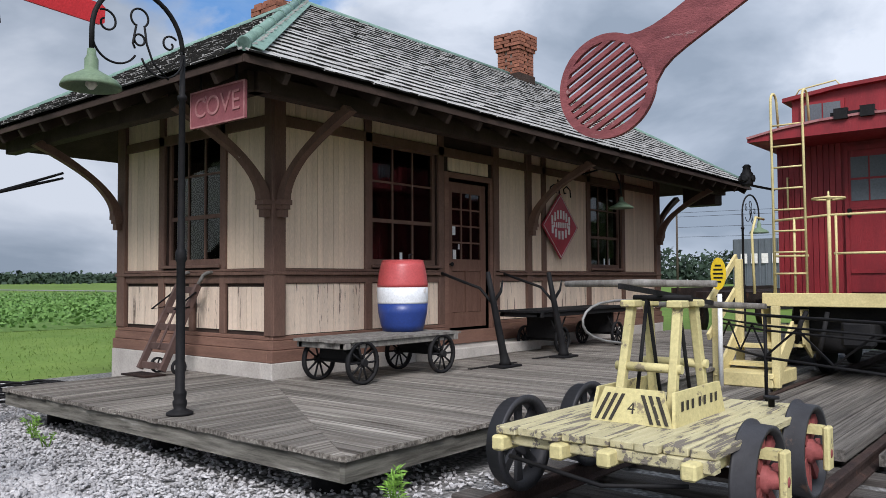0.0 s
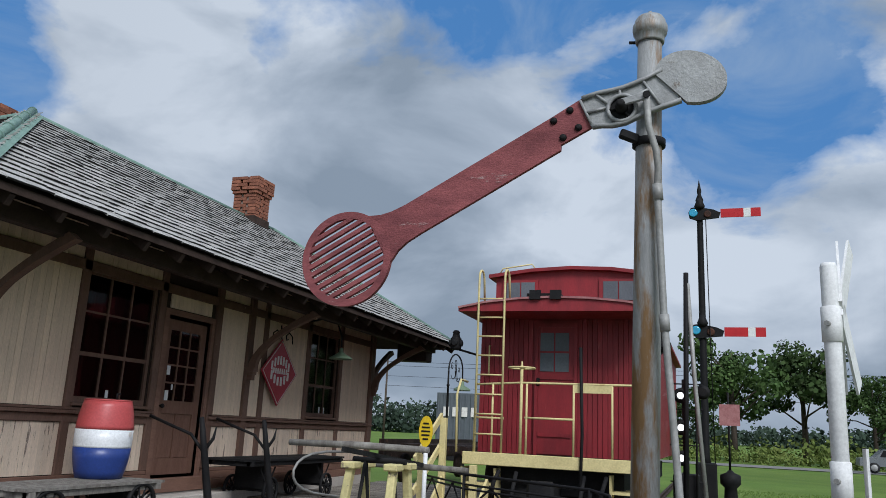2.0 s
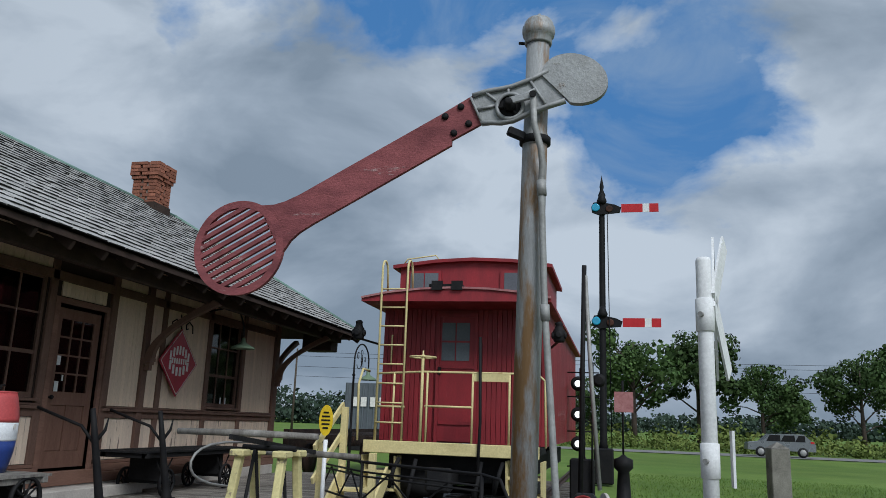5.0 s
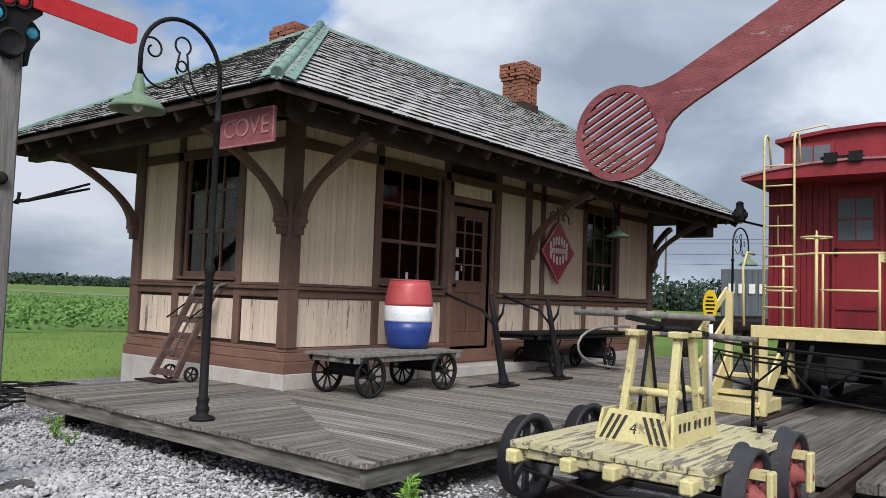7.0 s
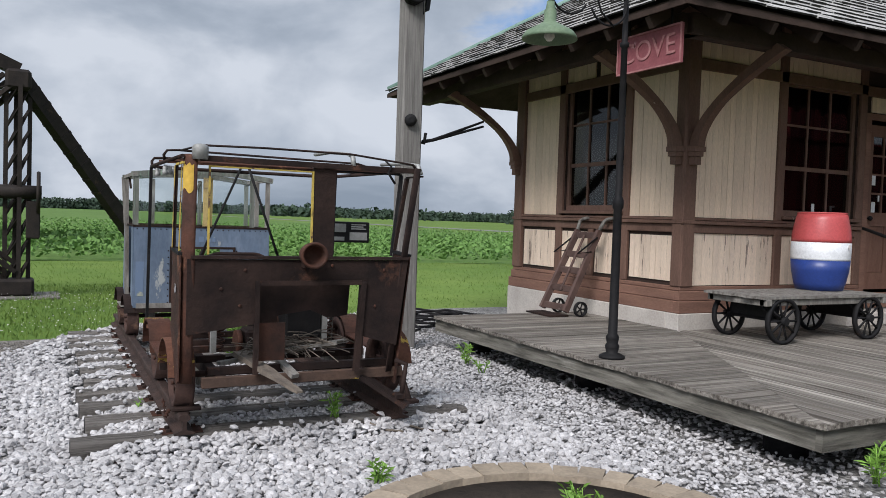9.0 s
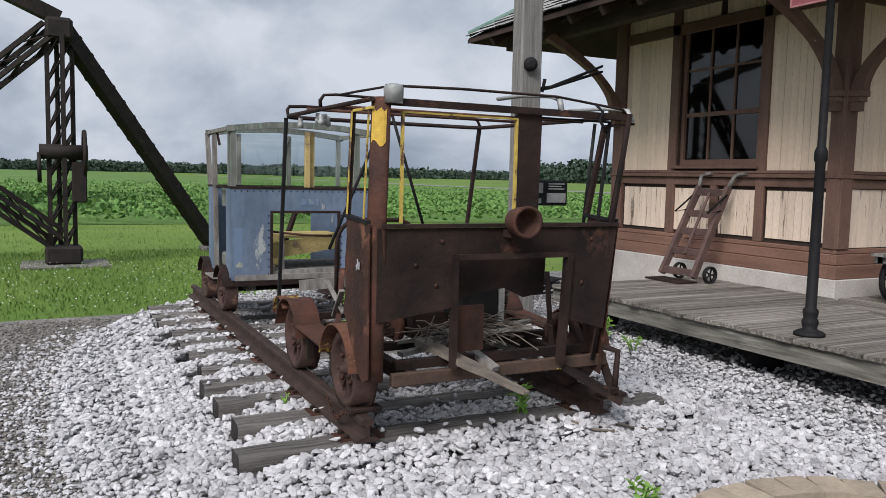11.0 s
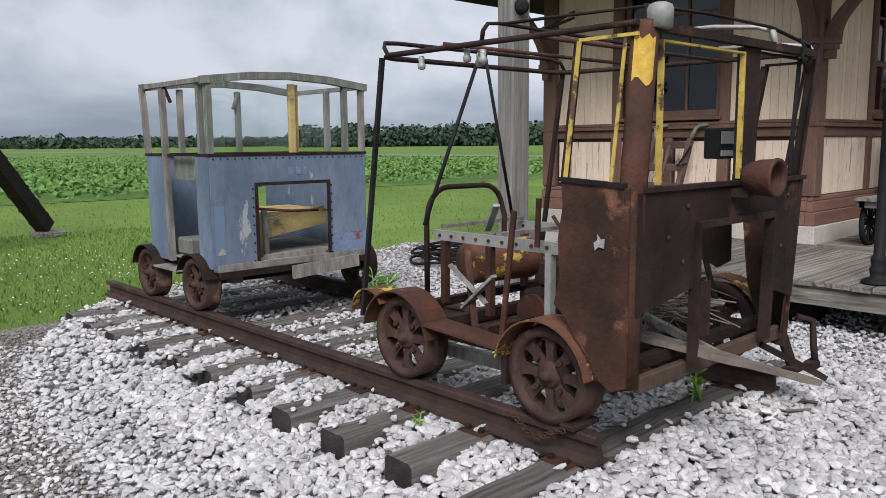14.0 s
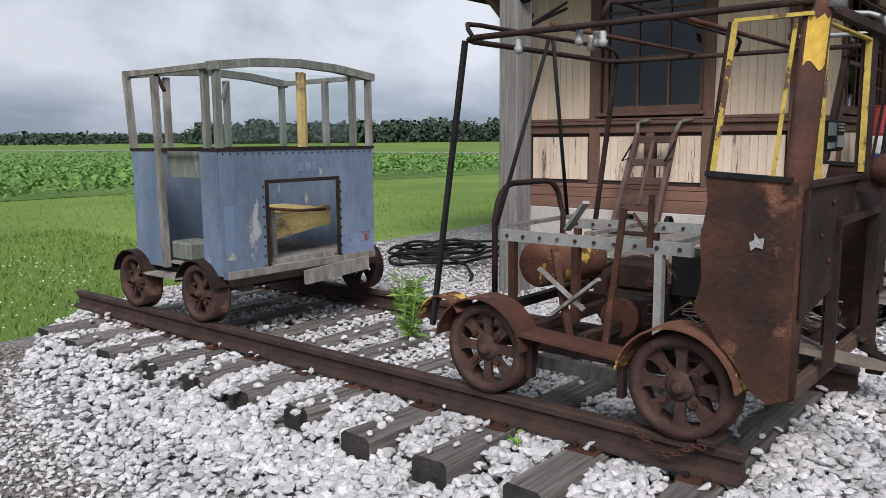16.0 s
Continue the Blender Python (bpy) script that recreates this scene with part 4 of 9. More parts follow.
def shingles(eave_a, eave_b, top_a, top_b, slope, pick):
    """Courses of split shingles between the eave line and the ridge line; pick says which are single pieces."""
    ea, eb, ta, tb = (Vector(p) for p in (eave_a, eave_b, top_a, top_b))
    along_ = (eb - ea).normalized()
    up = (ta - ea) - along_ * (ta - ea).dot(along_)
    length = up.length
    up.normalize()
    nrm = along_.cross(up)
    if nrm.z < 0:
        nrm = -nrm
    n = int(length / 0.18)
    vs, fs, singles = [], [], 0
    for c in range(n + 1):
        f = c * 0.18 / length
        a, b = ea.lerp(ta, f), eb.lerp(tb, f)
        w_all = (b - a).length
        s = 0.0
        while s < w_all - 0.02:
            w = min(rnd.uniform(0.10, 0.26), w_all - s)
            ln = rnd.uniform(0.23, 0.27)
            drop = rnd.choice((0, 0, 0, 0, 0, 0.006, 0.014, -0.012))
            th = rnd.uniform(0.013, 0.019)
            o = a + along_ * (s + w / 2) + up * (ln / 2 - 0.03 - drop) + nrm * (0.030 + th / 2 + rnd.uniform(0, 0.008))
            tilt = rnd.uniform(-0.105, -0.085)
            u2 = (up * math.cos(tilt) + nrm * math.sin(tilt)).normalized()
            n2 = along_.cross(u2)
            m = Matrix(((along_.x, u2.x, n2.x, o.x), (along_.y, u2.y, n2.y, o.y), (along_.z, u2.z, n2.z, o.z), (0, 0, 0, 1)))
            ww = w - rnd.uniform(0.002, 0.006)
            if pick(o) and singles < 280:
                ob = new("shingle", SH)
                ob.parent = slope
                ob.matrix_basis = m @ Matrix.Diagonal((ww, ln, th, 1))
                singles += 1
            else:
                k = len(vs)
                for i in (-0.5, 0.5):
                    for j in (-0.5, 0.5):
                        for q in (-0.5, 0.5):
                            vs.append(tuple(m @ Vector((i * ww, j * ln, q * th))))
                fs += [tuple(k + t for t in q) for q in ((0, 1, 3, 2), (4, 6, 7, 5), (0, 4, 5, 1), (2, 3, 7, 6), (0, 2, 6, 4), (1, 5, 7, 3))]
            s += w
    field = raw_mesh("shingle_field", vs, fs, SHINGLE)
    field.materials.append(SHINGLE_BUTT_SHADE)
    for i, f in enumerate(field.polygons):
        f.material_index = 1 if i % 6 in (2, 3) else 0  # butts near black: the course shadow lines are put into their colour
    ob = new("shingle_field", field)
    ob.parent = slope
    tagged(ob, "weathered grey split shingles in courses", "", "", "stuff")


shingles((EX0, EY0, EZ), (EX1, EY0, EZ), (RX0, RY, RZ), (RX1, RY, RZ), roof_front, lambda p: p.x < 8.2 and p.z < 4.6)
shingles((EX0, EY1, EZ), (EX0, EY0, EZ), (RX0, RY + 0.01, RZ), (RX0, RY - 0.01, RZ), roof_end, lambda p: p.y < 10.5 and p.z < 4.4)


def hip_cap(p0, p1, n):
    p0, p1 = Vector(p0), Vector(p1)
    d = (p1 - p0).normalized()
    cap = part("hip_cap", tube(bmnew(), [p0 - d * 0.03 + Vector((0, 0, 0.035)), p1 + Vector((0, 0, 0.035))], 0.055, 12), COPPER, depot, "verdigris green copper hip roll")
    for sgn, nv in ((1, Vector((0, -0.54, 0.84))), (-1, Vector((-0.52, 0, 0.85)))):
        side = d.cross(nv).normalized() * (-sgn if n > 0 else sgn)
        if (side.x > 0) == (sgn < 0):
            side = -side
        bm = bmnew()
        q = [p0 + nv * 0.03, p0 + nv * 0.036 + side * 0.17, p1 + nv * 0.036 + side * 0.15, p1 + nv * 0.03]
        a = [bm.verts.new(v) for v in q]
        b = [bm.verts.new(v + nv * 0.008) for v in q]
        bm.faces.new(a)
        bm.faces.new(b)
        for i in range(4):
            bm.faces.new((a[i - 1], a[i], b[i], b[i - 1]))
        part("flashing", bm, COPPER, cap)
    k = int((p1 - p0).length / 0.8)
    for i in range(k + 1):
        p = p0.lerp(p1, i / max(k, 1))
        part("collar", tube(bmnew(), [p - d * 0.03 + Vector((0, 0, 0.035)), p + d * 0.03 + Vector((0, 0, 0.035))], 0.066, 12), COPPER, cap)
    return cap


hip_cap((EX0, EY0, EZ + 0.06), (RX0, RY, RZ + 0.06), 1)
part("ridge_cap", tube(bmnew(), [(RX0, RY, RZ + 0.05), (RX1, RY, RZ + 0.05)], 0.045, 10), COPPER, depot, "green copper ridge roll")
part("hip_cap", tube(bmnew(), [(EX0, EY1, EZ + 0.06), (RX0, RY, RZ + 0.06)], 0.045, 8), COPPER, depot)
part("hip_cap", tube(bmnew(), [(EX1, EY0, EZ + 0.06), (RX1, RY, RZ + 0.06)], 0.045, 8), COPPER, depot)

BRK = unit_mesh("brick", BRICK)


def chimney(cx, cy, z0, z1, h):
    """A square brick stack with a corbelled head."""
    ch = part("chimney", box(bmnew(), cx - h + 0.03, cx + h - 0.03, cy - h + 0.03, cy + h - 0.03, z0 - 0.6, z1 - 0.01), MORTAR, depot, "square orange-brown brick chimney with a corbelled head")
    part("flashing", box(bmnew(), cx - h - 0.02, cx + h + 0.02, cy - h - 0.02, cy + h + 0.02, z0 - 0.5, z0 + 0.22), DARK_BROWN, ch)
    z, row = z0 + 0.2, 0
    while z < z1 - 0.03:
        f = (z - z0) / (z1 - z0)
        out = 0.0 if f < 0.60 else 0.03 if f < 0.68 else 0.055 if f < 0.93 else 0.02
        w = h + out
        n = max(2, round(2 * w / 0.21))
        for side in range(4):
            for i in range(n):
                s = -w + (i + 0.5) * 2 * w / n + (0.05 if row % 2 else -0.05) * (0 < i < n - 1)
                ln = 2 * w / n - 0.012
                c = ((cx + s, cy - w + 0.05), (cx + s, cy + w - 0.05), (cx - w + 0.05, cy + s), (cx + w - 0.05, cy + s))[side]
                sz = (ln, 0.1, 0.062) if side < 2 else (0.098, ln, 0.060)
                piece("brick", BRK, ch, (*c, z + 0.03), sz, (0, 0, rnd.uniform(-0.02, 0.02)))
        z += 0.072
        row += 1


chimney(12.45, 9.72, 5.42, 6.5, 0.265)
chimney(7.35, 10.95, 4.9, 6.0, 0.265)

# ---- deck of planks round the depot ----
KX, KY, DECK_END, DECK_RIGHT = 2.72, 4.45, 9.72, 16.2
deck = thing("platform_deck", (KX, KY, 0), "weathered grey timber station platform deck", "deck", kind="structure")
part("rim_joist", box(bmnew(), KX + 0.02, KX + 0.07, KY + 0.07, DECK_END, 0.185, DECK - 0.037), RIM, deck)
part("rim_joist", box(bmnew(), KX + 0.02, DECK_RIGHT, KY + 0.02, KY + 0.07, 0.185, DECK - 0.037), RIM, deck)
for i in range(7):
    part("joist", box(bmnew(), KX + 0.1, DECK_RIGHT, KY + 0.3 + i * 0.5, KY + 0.36 + i * 0.5, 0.19, DECK - 0.037), DECKX, deck)
for x, y in ((3.2, 5.1), (3.2, 7.3), (3.2, 9.4), (5.5, 5.1), (8.0, 5.1), (11, 5.1), (14, 5.1)):
    part("pier", lathe(bmnew(), [(0.15, -0.05), (0.15, 0.184)], (x, y, 0), n=16), BLACK_MATT, deck)
cxs, cys = DX0 - 0.12, DY0 - 0.12


def seam_x(y):
    return KX + (cxs - KX) * (y - KY) / (cys - KY)


# planks across the end and along the front, mitred on the line from the deck corner to the building corner
W = 0.138
n_end = int((DECK_END - KY) / W)
for i in range(n_end):
    y0 = KY + i * W
    y1 = y0 + W - rnd.uniform(0.009, 0.018)
    xa, xb = (seam_x(y0), seam_x(y1)) if y1 < cys else (cxs, cxs)
    j = rnd.uniform(-0.015, 0.012)
    dz = rnd.uniform(-0.003, 0.003)
    bm = prism(bmnew(), [(KX - 0.015 + j, y0), (max(xa, KX + 0.02) - 0.004, y0), (max(xb, KX + 0.03) - 0.004, y1), (KX - 0.015 + j, y1)], (0, 0, DECK - 0.036 + dz), (1, 0, 0), (0, 1, 0), (0, 0, 1), 0.036)
    part("plank", bm, DECKX, deck)
n_fr = int((DECK_RIGHT - KX) / W)
for i in range(n_fr):
    x0 = KX + i * W
    x1 = x0 + W - rnd.uniform(0.009, 0.018)
    ya = KY + (cys - KY) * (x0 - KX) / (cxs - KX) if x0 < cxs else cys
    yb = KY + (cys - KY) * (x1 - KX) / (cxs - KX) if x1 < cxs else cys
    j = rnd.uniform(-0.012, 0.012)
    dz = rnd.uniform(-0.003, 0.003)
    bm = prism(bmnew(), [(x0, KY - 0.015 + j), (x1, KY - 0.015 + j), (x1, max(yb, KY + 0.03)), (x0, max(ya, KY + 0.02))], (0, 0, DECK - 0.036 + dz), (1, 0, 0), (0, 1, 0), (0, 0, 1), 0.036)
    part("plank", bm, DECKY, deck)

# ---- speeder track ----


def rail_section(h=0.13, foot=0.13, head=0.07):
    return [(-foot / 2, 0), (foot / 2, 0), (foot / 2, 0.012), (0.014, 0.03), (0.012, h - 0.045), (head / 2, h - 0.034), (head / 2, h - 0.008), (head / 2 - 0.01, h), (-head / 2 + 0.01, h), (-head / 2, h - 0.008), (-head / 2, h - 0.034), (-0.012, h - 0.045), (-0.014, 0.03), (-foot / 2, 0.012)]


RAIL_Z = 0.055
for i, y in enumerate(TIE_YS):
    j = rnd.uniform(-0.05, 0.05)
    x0, x1 = (-1.28 if i == 0 else -1.17) + j, (1.52 if i == 0 else 1.40) + j
    bm = bmnew()
    h = 0.095 + rnd.uniform(-0.006, 0.006)
    n = 14
    prev = None
    for k in range(n + 1):
        x = x0 + (x1 - x0) * k / n
        a, b, c = (rnd.uniform(-0.007, 0.007) for _ in range(3))
        ring = [bm.verts.new(p) for p in ((x, y - h + a, -0.1), (x, y - h + a, 0.035 + b), (x, y - h + 0.02, 0.055 + b), (x, y + h - 0.02 + a, 0.055 + c), (x, y + h + a, 0.035 + c), (x, y + h + a, -0.1))]
        if prev:
            for q in range(5):
                bm.faces.new((prev[q], prev[q + 1], ring[q + 1], ring[q]))
        else:
            bm.faces.new(ring)
        prev = ring
    bm.faces.new(prev)
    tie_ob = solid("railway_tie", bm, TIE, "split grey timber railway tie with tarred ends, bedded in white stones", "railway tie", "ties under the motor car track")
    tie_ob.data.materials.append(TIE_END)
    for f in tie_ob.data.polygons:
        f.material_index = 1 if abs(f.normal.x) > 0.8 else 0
for x in (RAIL_L, RAIL_R):
    rail = thing("rail", (x, 6.7, RAIL_Z), "rusty brown steel rail on timber ties", "rail", "rails of the motor car track")
    part("rail_bar", prism(bmnew(), rail_section(), (x, 6.60 if x < 0 else 6.52, RAIL_Z + 0.006), (1, 0, 0), (0, 0, 1), (0, 1, 0), 5.45), RAIL, rail)
    for y in TIE_YS:
        part("tie_plate", box(bmnew(), x - 0.13, x + 0.13, y - 0.075, y + 0.075, RAIL_Z - 0.006, RAIL_Z + 0.005), RUST, rail)
        for sx, sy in ((-0.085, -0.04), (0.085, 0.04), (-0.085, 0.045)):
            part("spike", box(bmnew(), x + sx - 0.014, x + sx + 0.014, y + sy - 0.012, y + sy + 0.012, RAIL_Z, RAIL_Z + 0.026, bev=0.004), RUST_DARK, rail)
RT = RAIL_Z + 0.136


def rail_wheel(parent, x, y, z, r, out, material, spokes=8, web=None):
    """A flanged pressed wheel whose axle runs along x; out is the side that faces outwards."""
    w = part("wheel", lathe(bmnew(), [(r * 0.80, -0.05), (r, -0.05), (r, 0.045), (r + 0.02, 0.05), (r + 0.02, 0.065), (r * 0.80, 0.065)], (x, y, z), (-out, 0, 0), 36, closed=True), material, parent)
    bm = bmnew()
    for k in range(spokes):
        a = k * math.tau / spokes
        d = Vector((0, math.cos(a), math.sin(a)))
        t = Vector((0, -math.sin(a), math.cos(a)))
        prism(bm, [(-0.11 * r, 0.2 * r), (0.11 * r, 0.2 * r), (0.095 * r, 0.5 * r), (0.13 * r, 0.7 * r), (0.27 * r, 0.84 * r), (-0.27 * r, 0.84 * r), (-0.13 * r, 0.7 * r), (-0.095 * r, 0.5 * r)], (x + out * 0.0, y, z), t, d, (out, 0, 0), 0.022)
    part("spoke_web", bm, web or material, w)
    part("hub", lathe(bmnew(), [(0.29 * r, -0.06), (0.29 * r, 0.026), (0.22 * r, 0.034), (0.12 * r, 0.038), (0.11 * r, 0.065), (0.04 * r, 0.07)], (x, y, z), (out, 0, 0), 20), web or material, w)
    bm = bmnew()
    for k in range(4):
        a = (k + 0.5) * math.tau / 4
        p = Vector((x + out * 0.02, y + 0.42 * r * math.cos(a), z + 0.42 * r * math.sin(a)))
        tube(bm, [p, p + Vector((out * 0.025, 0, 0))], 0.014, 6)
    part("wheel_bolt", bm, RUST, w, kind="stuff")
    return w


def fender(parent, x0, x1, y, z, r, material, a0=10, a1=172, name="fender"):
    bm = bmnew()
    n = 14
    va = []
    for i in range(n + 1):
        a = radians(a0 + (a1 - a0) * i / n)
        va.append([bm.verts.new((x, y + q * math.cos(a), z + q * math.sin(a))) for x, q in ((x0, r), (x1, r), (x1, r + 0.008), (x0, r + 0.008))])
    for a, b in zip(va, va[1:]):
        for k in range(4):
            f = bm.faces.new((a[k], a[(k + 1) % 4], b[(k + 1) % 4], b[k]))
    bm.faces.new(va[0])
    bm.faces.new(va[-1])
    return part(name, bm, material, parent)


# ---- rusted rail motor car ----
spd = thing("rail_motor_car", (0.13, 7.2, RT), "derelict rusted railway motor car with an open skeletal cab", "rail motor car")
WR = 0.215
HZ = RT + WR
for y in (6.86, 7.83):
    for x, o in ((RAIL_L, -1), (RAIL_R, 1)):
        rail_wheel(spd, x, y, HZ, WR, o, RUST_WHEEL)
    part("axle", tube(bmnew(), [(RAIL_L, y, HZ), (RAIL_R, y, HZ)], 0.022, 10), RUST_DARK, spd)
for x0, x1 in ((-0.735, -0.565), (0.83, 0.99)):
    fender(spd, x0, x1, 6.86, HZ, WR + 0.035, RUST_YELLOW)
    fender(spd, x0, x1, 7.83, HZ, WR + 0.035, RUST)
    part("running_board", beam(bmnew(), ((x0 + x1) / 2, 7.08, HZ + 0.085), ((x0 + x1) / 2, 7.60, HZ + 0.115), 0.17, 0.012), RUST, spd)
    for y in (7.12, 7.58):
        part("step_hanger", box(bmnew(), (x0 + x1) / 2 - 0.012, (x0 + x1) / 2 + 0.03, y - 0.014, y + 0.014, HZ - 0.10, HZ + 0.085), RUST_DARK, spd)
fender(spd, -0.72, -0.58, 8.07, HZ + 0.10, 0.13, RUST_YELLOW, 0, 150, "mud_flap")
# underframe
for x in (-0.42, 0.66):
    part("frame_sill", box(bmnew(), x - 0.03, x + 0.03, 6.5, 8.15, HZ - 0.03, HZ + 0.05), RUST_DARK, spd)
for y in (6.55, 7.0, 7.4, 7.7, 8.1):
    part("cross_member", box(bmnew(), -0.5, 0.75, y - 0.025, y + 0.025, HZ + 0.052, HZ + 0.10), RUST_DARK, spd)
part("front_bar", box(bmnew(), -0.55, 0.85, 6.46, 6.50, HZ - 0.02, HZ + 0.05, bev=0.005), RUST_FLECK, spd, "rusty front bar with yellow flecks")
for x in (-0.46, 0.70):
    part("frame_sill", box(bmnew(), x - 0.025, x + 0.025, 7.0, 7.75, 0.30, 0.36), GREY_WOOD, spd)
# seat frame of bleached angle bars
for (xa, xb), posts_ in (((-0.20, -0.39), (0.08, 0.45, 0.86)), ((0.52, 0.44), (0.05, 0.5, 0.9))):
    a, b = Vector((xa, 8.07, 0.895)), Vector((xb, 6.93, 0.925))
    part("seat_rail", beam(bmnew(), a, b, 0.022, 0.058), GALV, spd)
    for f in posts_:
        p = a.lerp(b, f)
        part("seat_post", box(bmnew(), p.x - 0.02, p.x + 0.02, p.y - 0.018, p.y + 0.018, HZ + 0.1, p.z - 0.029), GALV if f > 0.8 else RUST, spd)
    bm = bmnew()
    for k in range(10):
        p = a.lerp(b, (k + 0.5) / 10)
        tube(bm, [p - Vector((0.02, 0, 0)), p + Vector((0.02, 0, 0))], 0.010, 6)
    part("rivet", bm, RUST, spd, kind="stuff")
for y, x0, x1 in ((7.04, -0.36, 0.43), (7.5, -0.28, 0.46), (8.02, -0.19, 0.50)):
    part("seat_cross_bar", box(bmnew(), x0, x1, y - 0.02, y + 0.02, 0.935, 0.955), GREY_WOOD, spd)
pts = [(-0.31, 8.03, 0.56), (-0.31, 8.03, 0.98)] + [(-0.15 - 0.16 * math.sin(radians(a)), 8.02, 1.01 + 0.16 * math.cos(radians(a))) for a in range(80, -1, -16)] + [(0.13 + 0.16 * math.sin(radians(a)), 8.0, 1.01 + 0.16 * math.cos(radians(a))) for a in range(0, 81, 16)] + [(0.29, 7.98, 0.98), (0.28, 7.98, 0.70)]
part("seat_back_hoop", tube(bmnew(), pts, 0.016, 8), RUST_DARK, spd)
tank = part("fuel_tank", lathe(bmnew(), [(0.02, 0), (0.11, 0.005), (0.125, 0.03), (0.125, 0.46), (0.11, 0.485), (0.02, 0.49)], (-0.10, 7.93, 0.73), (0.98, -0.2, 0), 24), RUST_YELLOW, spd, "rusty cylindrical fuel tank with traces of yellow")
part("filler_cap", lathe(bmnew(), [(0.03, 0), (0.03, 0.03), (0.02, 0.035)], (0.12, 7.88, 0.85), n=12), RUST, tank)
part("battery_box", box(bmnew(), 0.15, 0.42, 7.02, 7.26, 0.60, 0.82, bev=0.01), BLACK, spd, "black battery box")
part("engine_block", box(box(bmnew(), -0.08, 0.34, 7.28, 7.52, 0.45, 0.63, bev=0.02), 0.02, 0.22, 7.30, 7.50, 0.63, 0.78, bev=0.02), RUST_DARK, spd)
bm = bmnew()
lathe(bm, [(0.10, 0), (0.10, 0.04)], (-0.10, 7.40, 0.52), (-1, 0, 0), 20)
part("flywheel", bm, RUST, spd)
for x, y in ((-0.30, 7.14), (0.5, 7.1)):
    pts = [(x + 0.028 * math.cos(k * 0.8), y + 0.028 * math.sin(k * 0.8), 0.5 + k * 0.0055) for k in range(50)]
    part("coil_spring", tube(bmnew(), pts, 0.006, 5), RUST, spd)
for a, b, w, mat in (((-0.50, 7.46, 0.48), (-0.42, 7.60, 0.88), 0.035, RUST), ((-0.50, 7.28, 0.46), (-0.50, 7.20, 1.10), 0.028, RUST), ((-0.52, 7.62, 0.80), (-0.48, 7.40, 0.62), 0.028, GREY_WOOD), ((-0.53, 7.30, 0.78), (-0.49, 7.56, 0.58), 0.03, GREY_WOOD), ((0.2, 7.1, 0.5), (0.1, 7.45, 1.02), 0.025, RUST), ((0.55, 7.2, 0.5), (0.5, 7.0, 0.95), 0.03, GREY_WOOD), ((-0.4, 6.7, 0.5), (0.6, 6.95, 0.58), 0.05, GREY_WOOD), ((0.4, 6.6, 0.62), (-0.3, 7.0, 0.5), 0.04, GREY_WOOD), ((0.05, 6.42, 0.44), (-0.08, 6.75, 0.60), 0.06, GREY_WOOD), ((0.62, 6.7, 0.4), (0.70, 6.9, 0.9), 0.03, RUST_DARK), ((-0.45, 7.1, 0.93), (-0.44, 7.1, 1.16), 0.025, RUST), ((-0.2, 7.66, 0.95), (-0.3, 7.5, 1.10), 0.035, GALV)):
    part("loose_bar", beam(bmnew(), a, b, w, w * 0.5), mat, spd)
# cab: front sheet, corner columns and window frames
YF = 6.50
bm = bmnew()
prism(bm, [(-0.66, 0.74), (-0.22, 0.80), (-0.215, 1.06), (0.56, 1.065), (0.575, 0.70), (0.94, 0.62), (0.95, 1.22), (-0.66, 1.22)], (0, YF, 0), (1, 0, 0), (0, 0, 1), (0, 1, 0), 0.008)
cab_front = part("cab_front_sheet", bm, RUST_DARK, spd, "dented dark rusted cab front sheet")
part("front_flange", box(bmnew(), -0.235, -0.205, YF - 0.02, YF + 0.02, 0.47, 1.08), RUST_DARK, cab_front)
part("front_flange", box(bmnew(), 0.555, 0.60, YF - 0.02, YF + 0.03, 0.45, 1.07), RUST_DARK, cab_front)
part("front_flange", box(bmnew(), -0.204, 0.554, YF - 0.02, YF + 0.02, 1.05, 1.08), RUST_DARK, cab_front)
part("window_ledge", box(bmnew(), -0.64, 0.95, YF - 0.016, YF + 0.03, 1.222, 1.242), RUST_DARK, cab_front)
for x, z in ((-0.45, 1.03), (-0.33, 0.92), (0.3, 1.18), (0.75, 1.15), (0.7, 0.9), (-0.3, 1.15)):
    part("rivet", lathe(bmnew(), [(0.012, 0), (0.012, 0.006), (0.004, 0.009)], (x, YF - 0.001, z), (0, -1, 0), 8), RUST, cab_front)
part("grille_plate", box(bmnew(), -0.2, -0.02, YF + 0.03, YF + 0.04, 0.55, 0.80), RUST, cab_front)
part("hanging_panel", prism(bmnew(), [(-0.2, 1.04), (0.55, 1.04), (0.54, 0.82), (0.36, 0.80), (0.2, 0.86), (-0.02, 0.83), (-0.19, 0.76)], (0, YF + 0.11, 0), (1, 0, 0), (0, 0.06, 1), (0, 1, 0), 0.006), RUST_DARK, cab_front)
